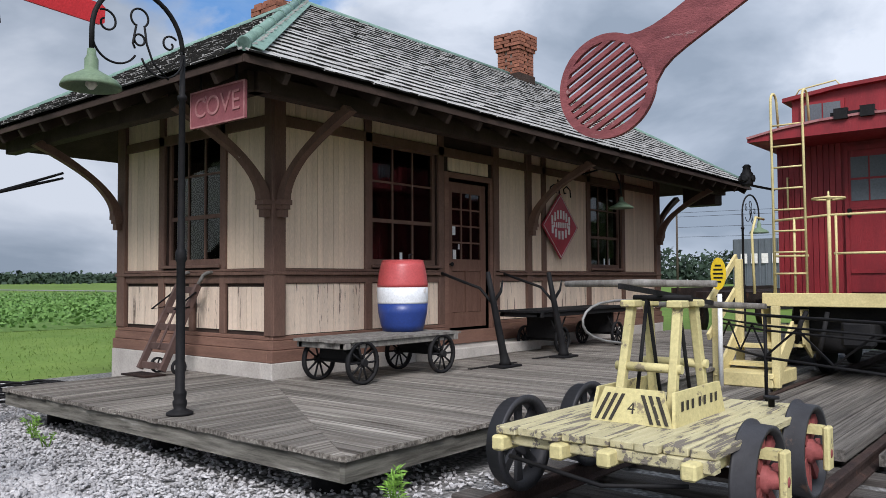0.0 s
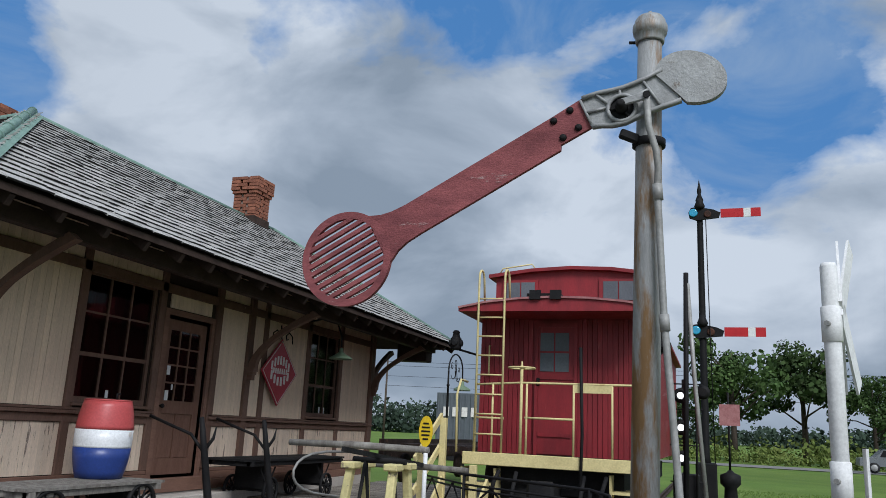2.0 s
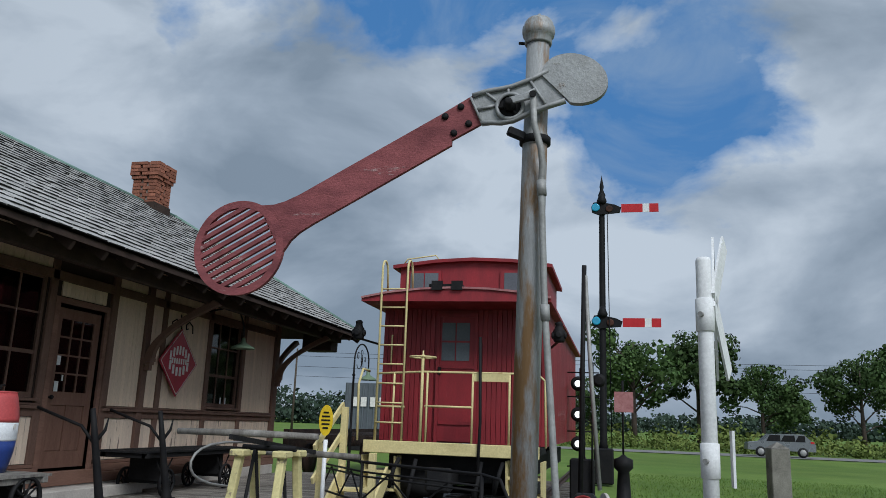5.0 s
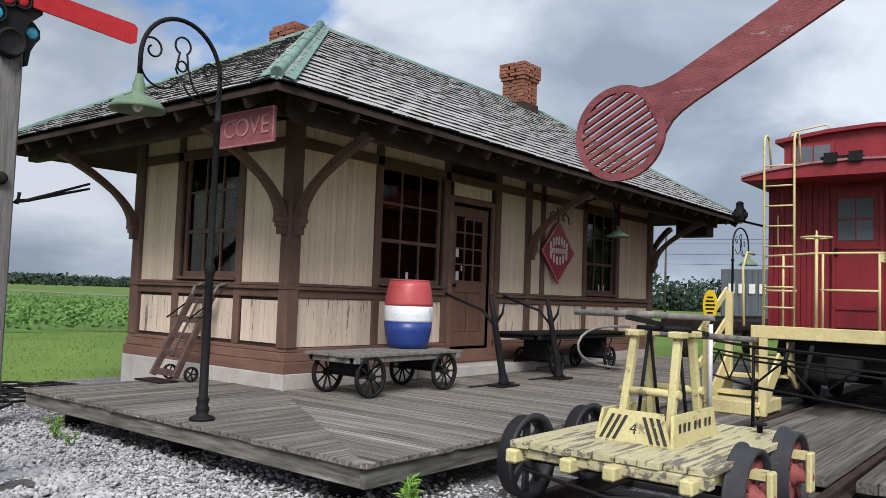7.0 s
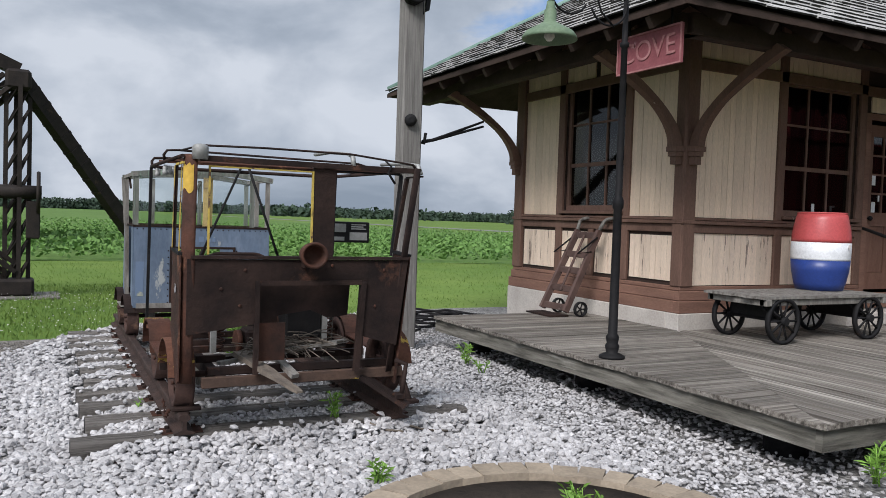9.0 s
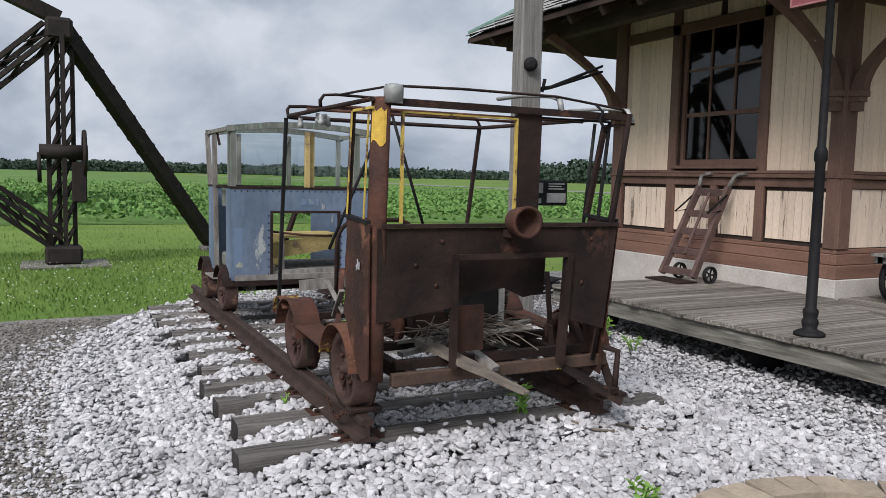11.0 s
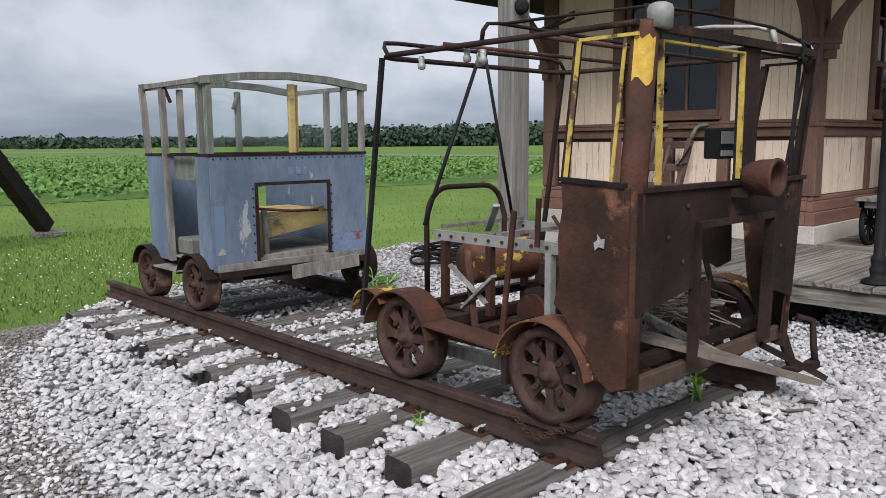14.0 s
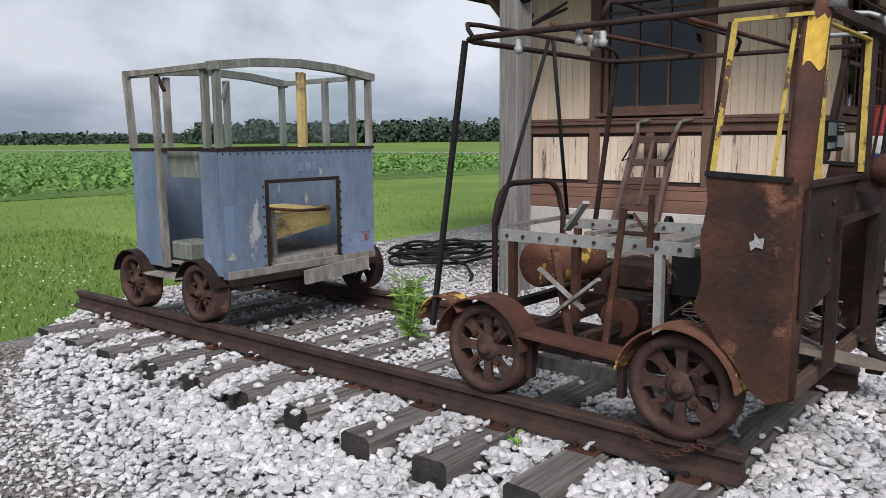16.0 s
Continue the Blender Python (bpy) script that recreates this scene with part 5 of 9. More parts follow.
# rounded corner column, leaning a little
prof = []
for i in range(9):
    a = radians(180 + 90 * i / 8)
    prof.append((0.075 * math.cos(a), 0.075 * math.sin(a)))
for cx, sgn, top in ((-0.615, 1, RUST), (0.89, -1, RUST_DARK)):
    bm = bmnew()
    rows_ = []
    for z, lean in ((0.43, 0.02), (0.8, 0.01), (1.25, 0.0), (1.93, -0.035)):
        rows_.append([bm.verts.new((cx + sgn * px, YF + 0.07 + py + lean, z)) for px, py in prof] + [bm.verts.new((cx + sgn * px * 0.88, YF + 0.07 + py * 0.88 + lean, z)) for px, py in reversed(prof)])
    for ra, rb in zip(rows_, rows_[1:]):
        m_ = len(ra)
        for k in range(m_):
            f = bm.faces.new((ra[k], ra[(k + 1) % m_], rb[(k + 1) % m_], rb[k]))
            f.smooth = k not in (8, 17)
    bm.faces.new(rows_[0])
    bm.faces.new(rows_[-1])
    col = part("corner_column", bm, top, spd, "rounded rusted cab corner column")
    if sgn > 0:
        bm = bmnew()
        n_ = 7
        ringa, ringb = [], []
        for k in range(n_):
            a = radians(192 + 62 * k / (n_ - 1))
            zt, zb = 1.86 + 0.012 * math.sin(k * 2.1), 1.68 + 0.02 * math.sin(k * 1.1)
            ringa.append(bm.verts.new((cx + 0.0775 * math.cos(a), YF + 0.07 - 0.033 + 0.0775 * math.sin(a), zt)))
            ringb.append(bm.verts.new((cx + 0.0775 * math.cos(a), YF + 0.07 - 0.022 + 0.0775 * math.sin(a), zb)))
        for k in range(n_ - 1):
            bm.faces.new((ringa[k], ringa[k + 1], ringb[k + 1], ringb[k]))
        part("paint_patch", bm, PATCH, col, "remaining flake of yellow paint")
part("centre_post", box(bmnew(), 0.14, 0.30, YF - 0.005, YF + 0.03, 1.243, 1.885), RUST_DARK, spd)
part("lintel", box(bmnew(), -0.60, 0.90, YF - 0.03, YF + 0.01, 1.887, 1.925), RUST_DARK, spd)
for a, b, c, d in ((-0.541, -0.53, 1.25, 1.86), (0.129, 0.139, 1.25, 1.86), (-0.53, 0.129, 1.850, 1.86)):
    part("window_trim", box(bmnew(), a, b, YF - 0.012, YF + 0.012, c, d), YELLOW_TRIM, spd, "chipped yellow window trim")
for a, b, c, d in ((0.30, 0.312, 1.25, 1.88), (0.80, 0.815, 1.25, 1.88), (0.312, 0.80, 1.868, 1.88)):
    part("window_trim", box(bmnew(), a, b, YF + 0.012, YF + 0.03, c, d), BLACK_MATT, spd)
# side sheets
for x, full in ((-0.70, True), (0.968, False)):
    bm = bmnew()
    if full:
        prism(bm, [(6.52, 0.45), (6.58, 0.42), (6.64, 0.46), (6.69, 0.56), (6.74, 0.62), (6.78, 0.70), (6.825, 0.74), (6.80, 0.86), (6.81, 1.02), (6.79, 1.16), (6.80, 1.28), (6.66, 1.265), (6.52, 1.24)], (x, 0, 0), (0, 1, 0), (0, 0, 1), (1, 0, 0), 0.008)
    else:
        prism(bm, [(6.52, 0.34), (6.62, 0.36), (6.72, 0.66), (6.78, 1.10), (6.76, 1.28), (6.52, 1.24)], (x, 0, 0), (0, 1, 0), (0, 0, 1), (1, 0, 0), 0.008)
    part("cab_side_sheet", bm, RUST, spd, "rust-brown cab side sheet with a torn edge")
    mat = YELLOW_TRIM if full else RUST_DARK
    edge = -0.007 if full else 0.017
    part("side_window_post", beam(bmnew(), (x + 0.005, 6.785, 1.28), (x + 0.005, 6.735, 1.86), 0.024, 0.020), RUST_DARK, spd)
    part("side_window_trim", beam(bmnew(), (x + edge, 6.775, 1.28), (x + edge, 6.725, 1.86), 0.018, 0.003), mat, spd)
    part("side_window_head", beam(bmnew(), (x + 0.005, 6.73, 1.865), (x + 0.005, 6.50, 1.87), 0.014, 0.014), mat, spd)
    part("side_window_post", beam(bmnew(), (x + 0.005, 6.60, 1.255), (x + 0.005, 6.555, 1.86), 0.012, 0.006), mat, spd)
    part("side_window_foot", beam(bmnew(), (x + 0.005, 6.80, 1.27), (x + 0.005, 6.54, 1.25), 0.03, 0.02), BLACK_MATT, spd)
bm = bmnew()
prism(bm, [(6.615, 1.03), (6.635, 1.035), (6.65, 1.02), (6.655, 1.05), (6.64, 1.062), (6.642, 1.085), (6.628, 1.065), (6.612, 1.07)], (-0.709, 0, -0.03), (0, 1, 0), (0, 0, 1), (1, 0, 0), 0.004)
part("rust_hole", bm, STONE, spd, "bright rust-through hole in the side sheet")
# roof frame of bent tubes
ZR = 1.915
loop = [(-0.70, 6.50, ZR), (-0.715, 7.84, ZR - 0.055), (-0.69, 7.90, ZR - 0.06), (-0.62, 7.93, ZR - 0.06), (0.68, 7.93, ZR - 0.06), (0.745, 7.84, ZR - 0.06), (0.95, 6.50, ZR)]
part("roof_tube", tube(bmnew(), loop, 0.014, 8), RUST_DARK, spd)
part("roof_tube", tube(bmnew(), [(-0.71, 7.86, ZR - 0.055), (-0.71, 7.89, ZR - 0.015), (-0.69, 7.91, ZR + 0.01), (-0.60, 7.91, ZR + 0.015), (0.62, 7.91, ZR + 0.015), (0.72, 7.90, ZR - 0.0), (0.74, 7.88, ZR - 0.055)], 0.011, 8), RUST_DARK, spd)
part("roof_tube", tube(bmnew(), [(-0.70, 7.22, ZR - 0.03), (-0.71, 7.20, ZR + 0.03), (-0.69, 7.19, ZR + 0.07), (-0.62, 7.18, ZR + 0.078), (0.74, 7.18, ZR + 0.06), (0.81, 7.19, ZR + 0.04), (0.83, 7.22, ZR - 0.03)], 0.011, 8), RUST_DARK, spd)
part("roof_tube", tube(bmnew(), [(-0.60, 7.17, ZR + 0.078), (-0.58, 6.95, ZR + 0.10), (-0.58, 6.55, ZR + 0.12)], 0.010, 8), RUST_DARK, spd)
part("roof_tube", tube(bmnew(), [(-0.62, 6.52, ZR + 0.115), (-0.2, 6.50, ZR + 0.13), (0.40, 6.50, ZR + 0.13), (0.9, 6.52, ZR + 0.06), (0.93, 6.52, ZR)], 0.012, 8), RUST_DARK, spd)
part("roof_hoop", tube(bmnew(), [(0.30, 6.9, ZR + 0.12), (0.34, 6.72, ZR + 0.15), (0.40, 6.56, ZR + 0.14), (0.42, 6.5, ZR + 0.10), (0.42, 6.48, ZR + 0.0)], 0.018, 8), GALV, spd)
part("roof_hoop", tube(bmnew(), [(0.84, 6.9, ZR + 0.06), (0.90, 6.65, ZR + 0.08), (0.95, 6.54, ZR + 0.06), (0.955, 6.50, ZR - 0.03)], 0.018, 8), GALV, spd)
for y in (6.9, 7.45):
    part("roof_cross_bar", tube(bmnew(), [(-0.71, y, ZR - 0.02), (0.95, y, ZR - 0.02)], 0.011, 6), RUST, spd)
part("rear_upright", beam(bmnew(), (-0.70, 8.13, HZ + 0.08), (-0.712, 7.905, ZR - 0.065), 0.022, 0.022), BLACK_MATT, spd)
part("rear_upright", beam(bmnew(), (0.65, 8.02, HZ + 0.10), (0.745, 7.90, ZR - 0.06), 0.024, 0.024), RUST_DARK, spd)
for a, b in (((0.0, 7.905, ZR + 0.005), (-0.39, 7.96, 0.97)), ((0.04, 7.905, ZR + 0.005), (0.42, 8.03, 0.95)), ((0.94, 6.78, ZR - 0.03), (0.90, 6.84, 0.95))):
    part("stay_rod", tube(bmnew(), [a, b], 0.011, 6), BLACK_MATT, spd)
for k, (x, y) in enumerate(((-0.68, 7.33), (-0.66, 7.26), (-0.70, 7.21), (-0.63, 7.30), (-0.70, 7.62))):
    part("roof_insulator", lathe(bmnew(), [(0.012, 0.0), (0.016, -0.015), (0.013, -0.03), (0.020, -0.04), (0.018, -0.06), (0.006, -0.066)], (x, y, ZR - 0.045 - 0.006 * k), n=10), GALV, spd)
part("wiper", tube(bmnew(), [(0.66, 6.47, 1.99), (0.70, 6.46, 1.93), (0.68, 6.46, 1.88), (0.74, 6.455, 1.80)], 0.009, 6), BLACK_MATT, spd)
part("headlamp_dome", lathe(bmnew(), [(0.048, -0.06), (0.05, 0.045), (0.043, 0.068), (0.025, 0.082), (0.004, 0.086)], (-0.60, 6.47, 1.955), n=20), GALV, spd, "grey domed lamp on the cab corner")
lamp_shell = part("headlamp_shell", lathe(bmnew(), [(0.05, 0.15), (0.072, 0.12), (0.083, 0.08), (0.086, 0.03), (0.092, 0.012), (0.09, 0.0), (0.074, 0.0), (0.068, 0.02), (0.062, 0.07), (0.02, 0.10)], (0.10, 6.30, 1.262), (0, 1, 0), 24), RUST, spd, "rusted empty headlamp shell with a dark mouth")
part("lamp_bracket", box(bmnew(), 0.07, 0.13, 6.42, 6.50, 1.17, 1.21), RUST_DARK, lamp_shell)
plate = part("instrument_box", box(bmnew(), 0.30, 0.62, 6.60, 6.68, 1.34, 1.50, bev=0.006), BLACK, spd, "black instrument box with two pale plates")
for a, b, c, d in ((0.315, 0.44, 1.42, 1.485), (0.315, 0.43, 1.355, 1.385), (0.47, 0.60, 1.36, 1.42)):
    part("data_plate", box(bmnew(), a, b, 6.592, 6.598, c, d), GALV, plate)
for k in range(3):
    part("writing_bar", box(bmnew(), 0.48, 0.59 - 0.02 * (k % 2), 6.592, 6.598, 1.475 - k * 0.016, 1.483 - k * 0.016), GALV, plate)
part("hanging_arm", tube(bmnew(), [(0.93, 6.46, 0.52), (0.99, 6.40, 0.50), (0.975, 6.38, 0.38), (0.955, 6.36, 0.30)], 0.018, 8), RUST_DARK, spd)
part("hanging_plate", box(bmnew(), 0.90, 0.98, 6.34, 6.40, 0.26, 0.31, bev=0.01), RUST_DARK, spd)
part("tow_arm", beam(bmnew(), (0.55, 6.48, 0.40), (0.80, 6.25, 0.22), 0.10, 0.03), RUST_DARK, spd)
for x, y in ((RAIL_L - 0.04, 6.80), (0.80, 6.5)):
    part("rail_clamp", beam(bmnew(), (x + 0.02, y + 0.0, HZ + 0.06), (x + 0.10, y - 0.06, RT + 0.01), 0.035, 0.05, bev=0.006), RUST_DARK, spd)
    part("clamp_shoe", box(bmnew(), x - 0.03, x + 0.16, y - 0.11, y - 0.03, RT + 0.003, RT + 0.03, bev=0.006), RUST_DARK, spd)
chain = [(RAIL_L - 0.08, 6.74 + 0.3 * k / 14, RT - 0.03 + 0.035 * math.cos(k * 0.45)) for k in range(15)]
bm = bmnew()
for k, p in enumerate(chain):
    q = [(p[0] + 0.012 * math.cos(a) * (k % 2), p[1] + 0.016 * math.sin(a), p[2] + 0.012 * math.cos(a) * (1 - k % 2)) for a in [i * math.tau / 8 for i in range(8)]]
    tube(bm, q, 0.004, 4, True)
part("chain", bm, RUST, spd)
bm = bmnew()
for _ in range(110):
    a = rnd.uniform(0, math.tau)
    p = Vector((rnd.gauss(0.12, 0.16), rnd.gauss(6.82, 0.10), 0.53 + abs(rnd.gauss(0, 0.05))))
    d = Vector((math.cos(a), math.sin(a), rnd.uniform(-0.25, 0.35))) * rnd.uniform(0.08, 0.2)
    tube(bm, [p - d, p + Vector((0, 0, 0.02)), p + d], 0.004, 4)
tagged(solid("stick_nest", bm, STICK, "untidy heap of dry sticks inside the motor car", "sticks"), kind="stuff")
for a, b in (((0.85, 6.42, 0.05), (1.12, 6.24, 0.02)), ((0.62, 6.48, 0.06), (0.80, 6.30, 0.03))):
    solid("broken_lath", tube(bmnew(), [a, ((a[0] + b[0]) / 2, (a[1] + b[1]) / 2, (a[2] + b[2]) / 2 - 0.02), b], 0.009, 5), STICK, "broken grey wooden lath trailing on the stones", "wood scrap", "broken laths under the motor car")

bm = bmnew()
prev = None
for k in range(13):
    f = k / 12
    p = Vector((-0.25, 6.74, 0.555)).lerp(Vector((-0.065, 5.93, 0.445)), f)
    w, t = 0.050 * (1 - 0.6 * f ** 2) + rnd.uniform(-0.006, 0.005), 0.016 * (1 - 0.4 * f)
    sd = Vector((0.976, 0.218, 0)) * w
    up_ = Vector((0, 0, t + rnd.uniform(-0.003, 0.003)))
    ring = [bm.verts.new(v) for v in (p - sd - up_, p + sd - up_ * 0.8, p + sd * 0.96 + up_, p + sd * 0.2 + up_ * 0.7, p - sd * 0.92 + up_ * 1.1)]
    if prev:
        for q in range(5):
            bm.faces.new((prev[q], prev[(q + 1) % 5], ring[(q + 1) % 5], ring[q]))
    else:
        bm.faces.new(ring)
    prev = ring
bm.faces.new(prev)
solid("fallen_plank", bm, STICK, "split weathered plank resting on the front bar of the motor car", "wood scrap")

# the whole cab has sagged: its front stands further out, its right side leans in and its roof dips forward
CAB = ("cab_", "front_flange", "window_", "rivet", "grille", "corner_", "paint_", "centre_post", "lintel", "side_window", "rust_hole", "headlamp", "lamp_bracket", "wiper", "roof_", "hanging")


def clamp01(v):
    return max(0.0, min(1.0, v))


for ob in spd.children_recursive:
    if ob.type != "MESH":
        continue
    cab = ob.name.startswith(CAB)
    for v in ob.data.vertices:
        x, y, z = v.co
        fwd = clamp01((7.9 - y) / 1.3)
        if z > 1.25:
            v.co.z = z + fwd * ((1.25 + (min(z, 1.925) - 1.25) * 0.915 + max(0.0, z - 1.925) * 0.6) - z)
        if cab:
            v.co.y = y - 0.085 * clamp01((6.95 - y) / 0.4)
            v.co.x = x - (0.03 + 0.16 * clamp01((1.9 - z) / 1.5)) * clamp01((x - 0.2) / 0.7) * clamp01((7.3 - y) / 0.5)


# ---- blue rail car ----
blu = thing("blue_rail_car", (0.07, 10.5, RT), "faded blue railway inspection car with a bare roof frame", "rail motor car")
BX0, BX1, BY0, BY1, BZ0, BZ1, BT = -0.63, 0.77, 10.0, 11.06, 0.50, 1.34, 1.88
for y in (10.24, 11.08):
    for x, o in ((RAIL_L, -1), (RAIL_R, 1)):
        rail_wheel(blu, x, y, RT + 0.195, 0.195, o, RUST_WHEEL, 6)
    part("axle", tube(bmnew(), [(RAIL_L, y, RT + 0.195), (RAIL_R, y, RT + 0.195)], 0.022, 8), RUST_DARK, blu)
    fender(blu, -0.71, -0.56, y, RT + 0.195, 0.225, RUST_DARK, 15, 165)
part("running_board", box(bmnew(), -0.71, -0.57, 10.44, 10.88, 0.46, 0.475), GREY_WOOD, blu)
for x in (-0.45, 0.6):
    part("frame_sill", box(bmnew(), x - 0.04, x + 0.04, 9.98, 11.3, 0.40, 0.49), TIEY, blu)
for y in (10.0, 10.5, 11.0):
    part("cross_member", box(bmnew(), -0.6, 0.75, y - 0.035, y + 0.035, 0.49, 0.545), GREY_WOOD, blu)
part("front_beam", box(bmnew(), -0.60, 0.76, 9.94, 9.985, 0.45, 0.497), RUST_DARK, blu)
part("drawn_plank", beam(bmnew(), (-0.02, 9.90, 0.44), (0.62, 9.92, 0.47), 0.10, 0.03, (0, 1, 0)), GREY_WOOD, blu)
# near end sheet with a square opening
bm = bmnew()
prism(bm, [(BX0, BZ0), (-0.25, BZ0), (-0.25, 1.12), (0.38, 1.12), (0.38, BZ0), (BX1, BZ0), (BX1, BZ1), (BX0, BZ1)], (0, BY0 - 0.008, 0), (1, 0, 0), (0, 0, 1), (0, 1, 0), 0.008)
near = part("end_sheet", bm, BLUE, blu, "faded blue painted sheet with a square opening")
part("rust_patch", box(bmnew(), 0.42, 0.765, BY0 - 0.0105, BY0 - 0.0085, 0.505, 0.70), BLUE_RUST, near)
part("flaking_strip", box(bmnew(), BX0 + 0.02, BX0 + 0.10, BY0 - 0.0105, BY0 - 0.0085, 0.62, 0.98), FADED_MARK, near)
for a, b, c, d in ((-0.275, -0.25, 0.50, 1.14), (0.38, 0.405, 0.50, 1.14), (-0.25, 0.38, 1.115, 1.14)):
    part("opening_trim", box(bmnew(), a, b, BY0 - 0.018, BY0 - 0.002, c, d), RUST_DARK, near)
bm = bmnew()
for k in range(24):
    lathe(bm, [(0.007, 0), (0.004, 0.005)], (BX0 + 0.03 + k * 0.058, BY0 - 0.0085, BZ1 - 0.02), (0, -1, 0), 6)
for k in range(9):
    for x in (-0.29, 0.42):
        lathe(bm, [(0.008, 0), (0.004, 0.006)], (x, BY0 - 0.0085, 0.55 + k * 0.068), (0, -1, 0), 6)
part("tack", bm, RUST_DARK, near, kind="stuff")
for a, w in ((0.0, 0.05), (0.07, 0.05), (0.14, 0.03)):
    part("faded_mark", box(bmnew(), 0.02 + a, 0.02 + a + w, BY0 - 0.0105, BY0 - 0.0085, 1.19, 1.25), FADED_MARK, near)
# left side sheets and doorway, far end, right side
for y0, y1, z1 in ((BY0, 10.20, BZ1), (10.70, BY1, BZ1)):
    part("side_sheet", box(bmnew(), BX0 - 0.006, BX0, y0, y1, BZ0 + 0.02, z1), BLUE, blu)
part("side_sheet", box(bmnew(), BX1, BX1 + 0.006, BY0, BY1, BZ0 + 0.02, BZ1), BLUE, blu)
part("end_sheet", box(bmnew(), 0.45, BX1, BY1, BY1 + 0.008, BZ0 + 0.02, BZ1), BLUE, blu)
part("end_sheet", box(bmnew(), BX0, -0.05, BY1, BY1 + 0.008, BZ0 + 0.02, BZ1), BLUE, blu)
part("end_sheet", box(bmnew(), -0.05, 0.45, BY1, BY1 + 0.008, 1.14, BZ1), BLUE, blu)
part("door_panel", box(bmnew(), BX0 + 0.05, BX0 + 0.06, 10.22, 10.68, 1.16, BZ1), GREEN_WOOD, blu)
part("belt_rail", box(bmnew(), BX0 - 0.012, BX1 + 0.012, BY0 - 0.014, BY0 + 0.02, BZ1, BZ1 + 0.02), RUST_DARK, blu)
part("belt_rail", box(bmnew(), BX0 - 0.012, BX1 + 0.012, BY1 - 0.02, BY1 + 0.014, BZ1, BZ1 + 0.02), RUST_DARK, blu)
for x in (BX0, BX1):
    part("belt_rail", box(bmnew(), x - 0.01, x + 0.01, BY0 + 0.021, BY1 - 0.021, BZ1, BZ1 + 0.018), RUST_DARK, blu)
posts = [(BX0 + 0.02, BY0 + 0.01, 0.0), (BX0 + 0.02, BY0 + 0.14, 0.0), (BX0, 10.68, -0.02), (BX0 + 0.01, BY1 - 0.01, -0.03), (0.08, BY0 + 0.01, 0), (0.14, BY0 + 0.06, 0), (0.58, BY0 + 0.01, 0), (BX1 - 0.02, BY0 + 0.01, 0), (BX1 - 0.02, BY1 - 0.01, 0), (0.20, BY1, 0), (BX0 + 0.3, BY1, 0), (BX1 - 0.02, 10.5, 0)]
for i, (x, y, lean) in enumerate(posts):
    z0 = 0.52 if i == 2 else BZ1 + 0.02
    part("window_post", beam(bmnew(), (x, y, z0), (x + lean, y, BT - (0.03 if i in (2,) else 0.0)), 0.042, 0.042), (GREEN_WOOD, GREEN_WOOD, GREY_WOOD, GREY_WOOD, YELLOW_WOOD, YELLOW_WOOD, GREEN_WOOD, GREY_WOOD)[i % 8], blu)


def bowed(y):
    pts = [(BX0 - 0.03, y, BT), (BX0 + 0.35, y, BT + 0.045), (0.07, y, BT + 0.06), (BX1 - 0.35, y, BT + 0.045), (BX1 + 0.03, y, BT)]
    bm = bmnew()
    for a, b in zip(pts, pts[1:]):
        beam(bm, a, b, 0.06, 0.055)
    return bm


for y in (BY0 + 0.01, BY1 - 0.01):
    part("roof_bow", bowed(y), GREEN_WOOD, blu)
for x in (BX0, BX1):
    part("roof_rail", beam(bmnew(), (x, BY0 - 0.02, BT + 0.005), (x, BY1 + 0.02, BT + 0.005), 0.04, 0.035), GREY_WOOD, blu)
bm = bmnew()
for k in range(40):
    x = BX0 + 0.02 + k * 0.035
    z = BT + 0.078 - 0.06 * ((x - 0.07) / 0.7) ** 2 - 0.012
    lathe(bm, [(0.006, 0), (0.003, 0.015)], (x, BY0 + 0.01, z), (0, 0, 1), 5)
part("tack", bm, RUST_DARK, blu, kind="stuff")
part("hanging_strap", beam(bmnew(), (BX0 + 0.01, 10.70, BT - 0.01), (BX0 + 0.02, 10.62, BT - 0.13), 0.02, 0.02), RUST_DARK, blu)
part("brace", beam(bmnew(), (0.20, BY1 - 0.02, BT), (0.14, BY1 - 0.02, BT - 0.15), 0.025, 0.02), GREY_WOOD, blu)
for x0, x1 in ((BX0 + 0.05, 0.055), (0.16, 0.555)):
    g = part("pane", box(bmnew(), x0, x1, BY0 + 0.012, BY0 + 0.016, BZ1 + 0.022, BT - 0.01), PANE_CLEAR, blu)
    g.visible_shadow = False
part("floor_board", box(bmnew(), BX0 + 0.02, BX1 - 0.02, BY0 + 0.02, BY1 - 0.02, 0.548, 0.565), GREY_WOOD, blu)
part("bench", box(box(bmnew(), -0.1, 0.55, 10.25, 10.85, 0.86, 0.885), -0.1, -0.07, 10.25, 10.85, 0.58, 0.86), YELLOW_WOOD, blu, "ochre wooden bench box")
part("bench_front", beam(bmnew(), (-0.22, 10.22, 0.74), (0.5, 10.22, 0.84), 0.03, 0.15), YELLOW_WOOD, blu)
part("crank_rod", tube(bmnew(), [(-0.24, 10.05, 0.94), (0.1, 10.08, 0.90), (0.36, 10.1, 0.89)], 0.012, 6), RUST, blu)
part("lever_post", beam(bmnew(), (-0.13, 10.1, 0.56), (-0.13, 10.12, 0.93), 0.035, 0.035), GREY_WOOD, blu)
part("brace", beam(bmnew(), (0.05, 10.9, 0.57), (0.25, 10.95, 1.1), 0.07, 0.03), RUST_DARK, blu)
part("brace", beam(bmnew(), (-0.2, 10.04, 0.55), (0.36, 10.02, 0.56), 0.04, 0.06), GREY_WOOD, blu)
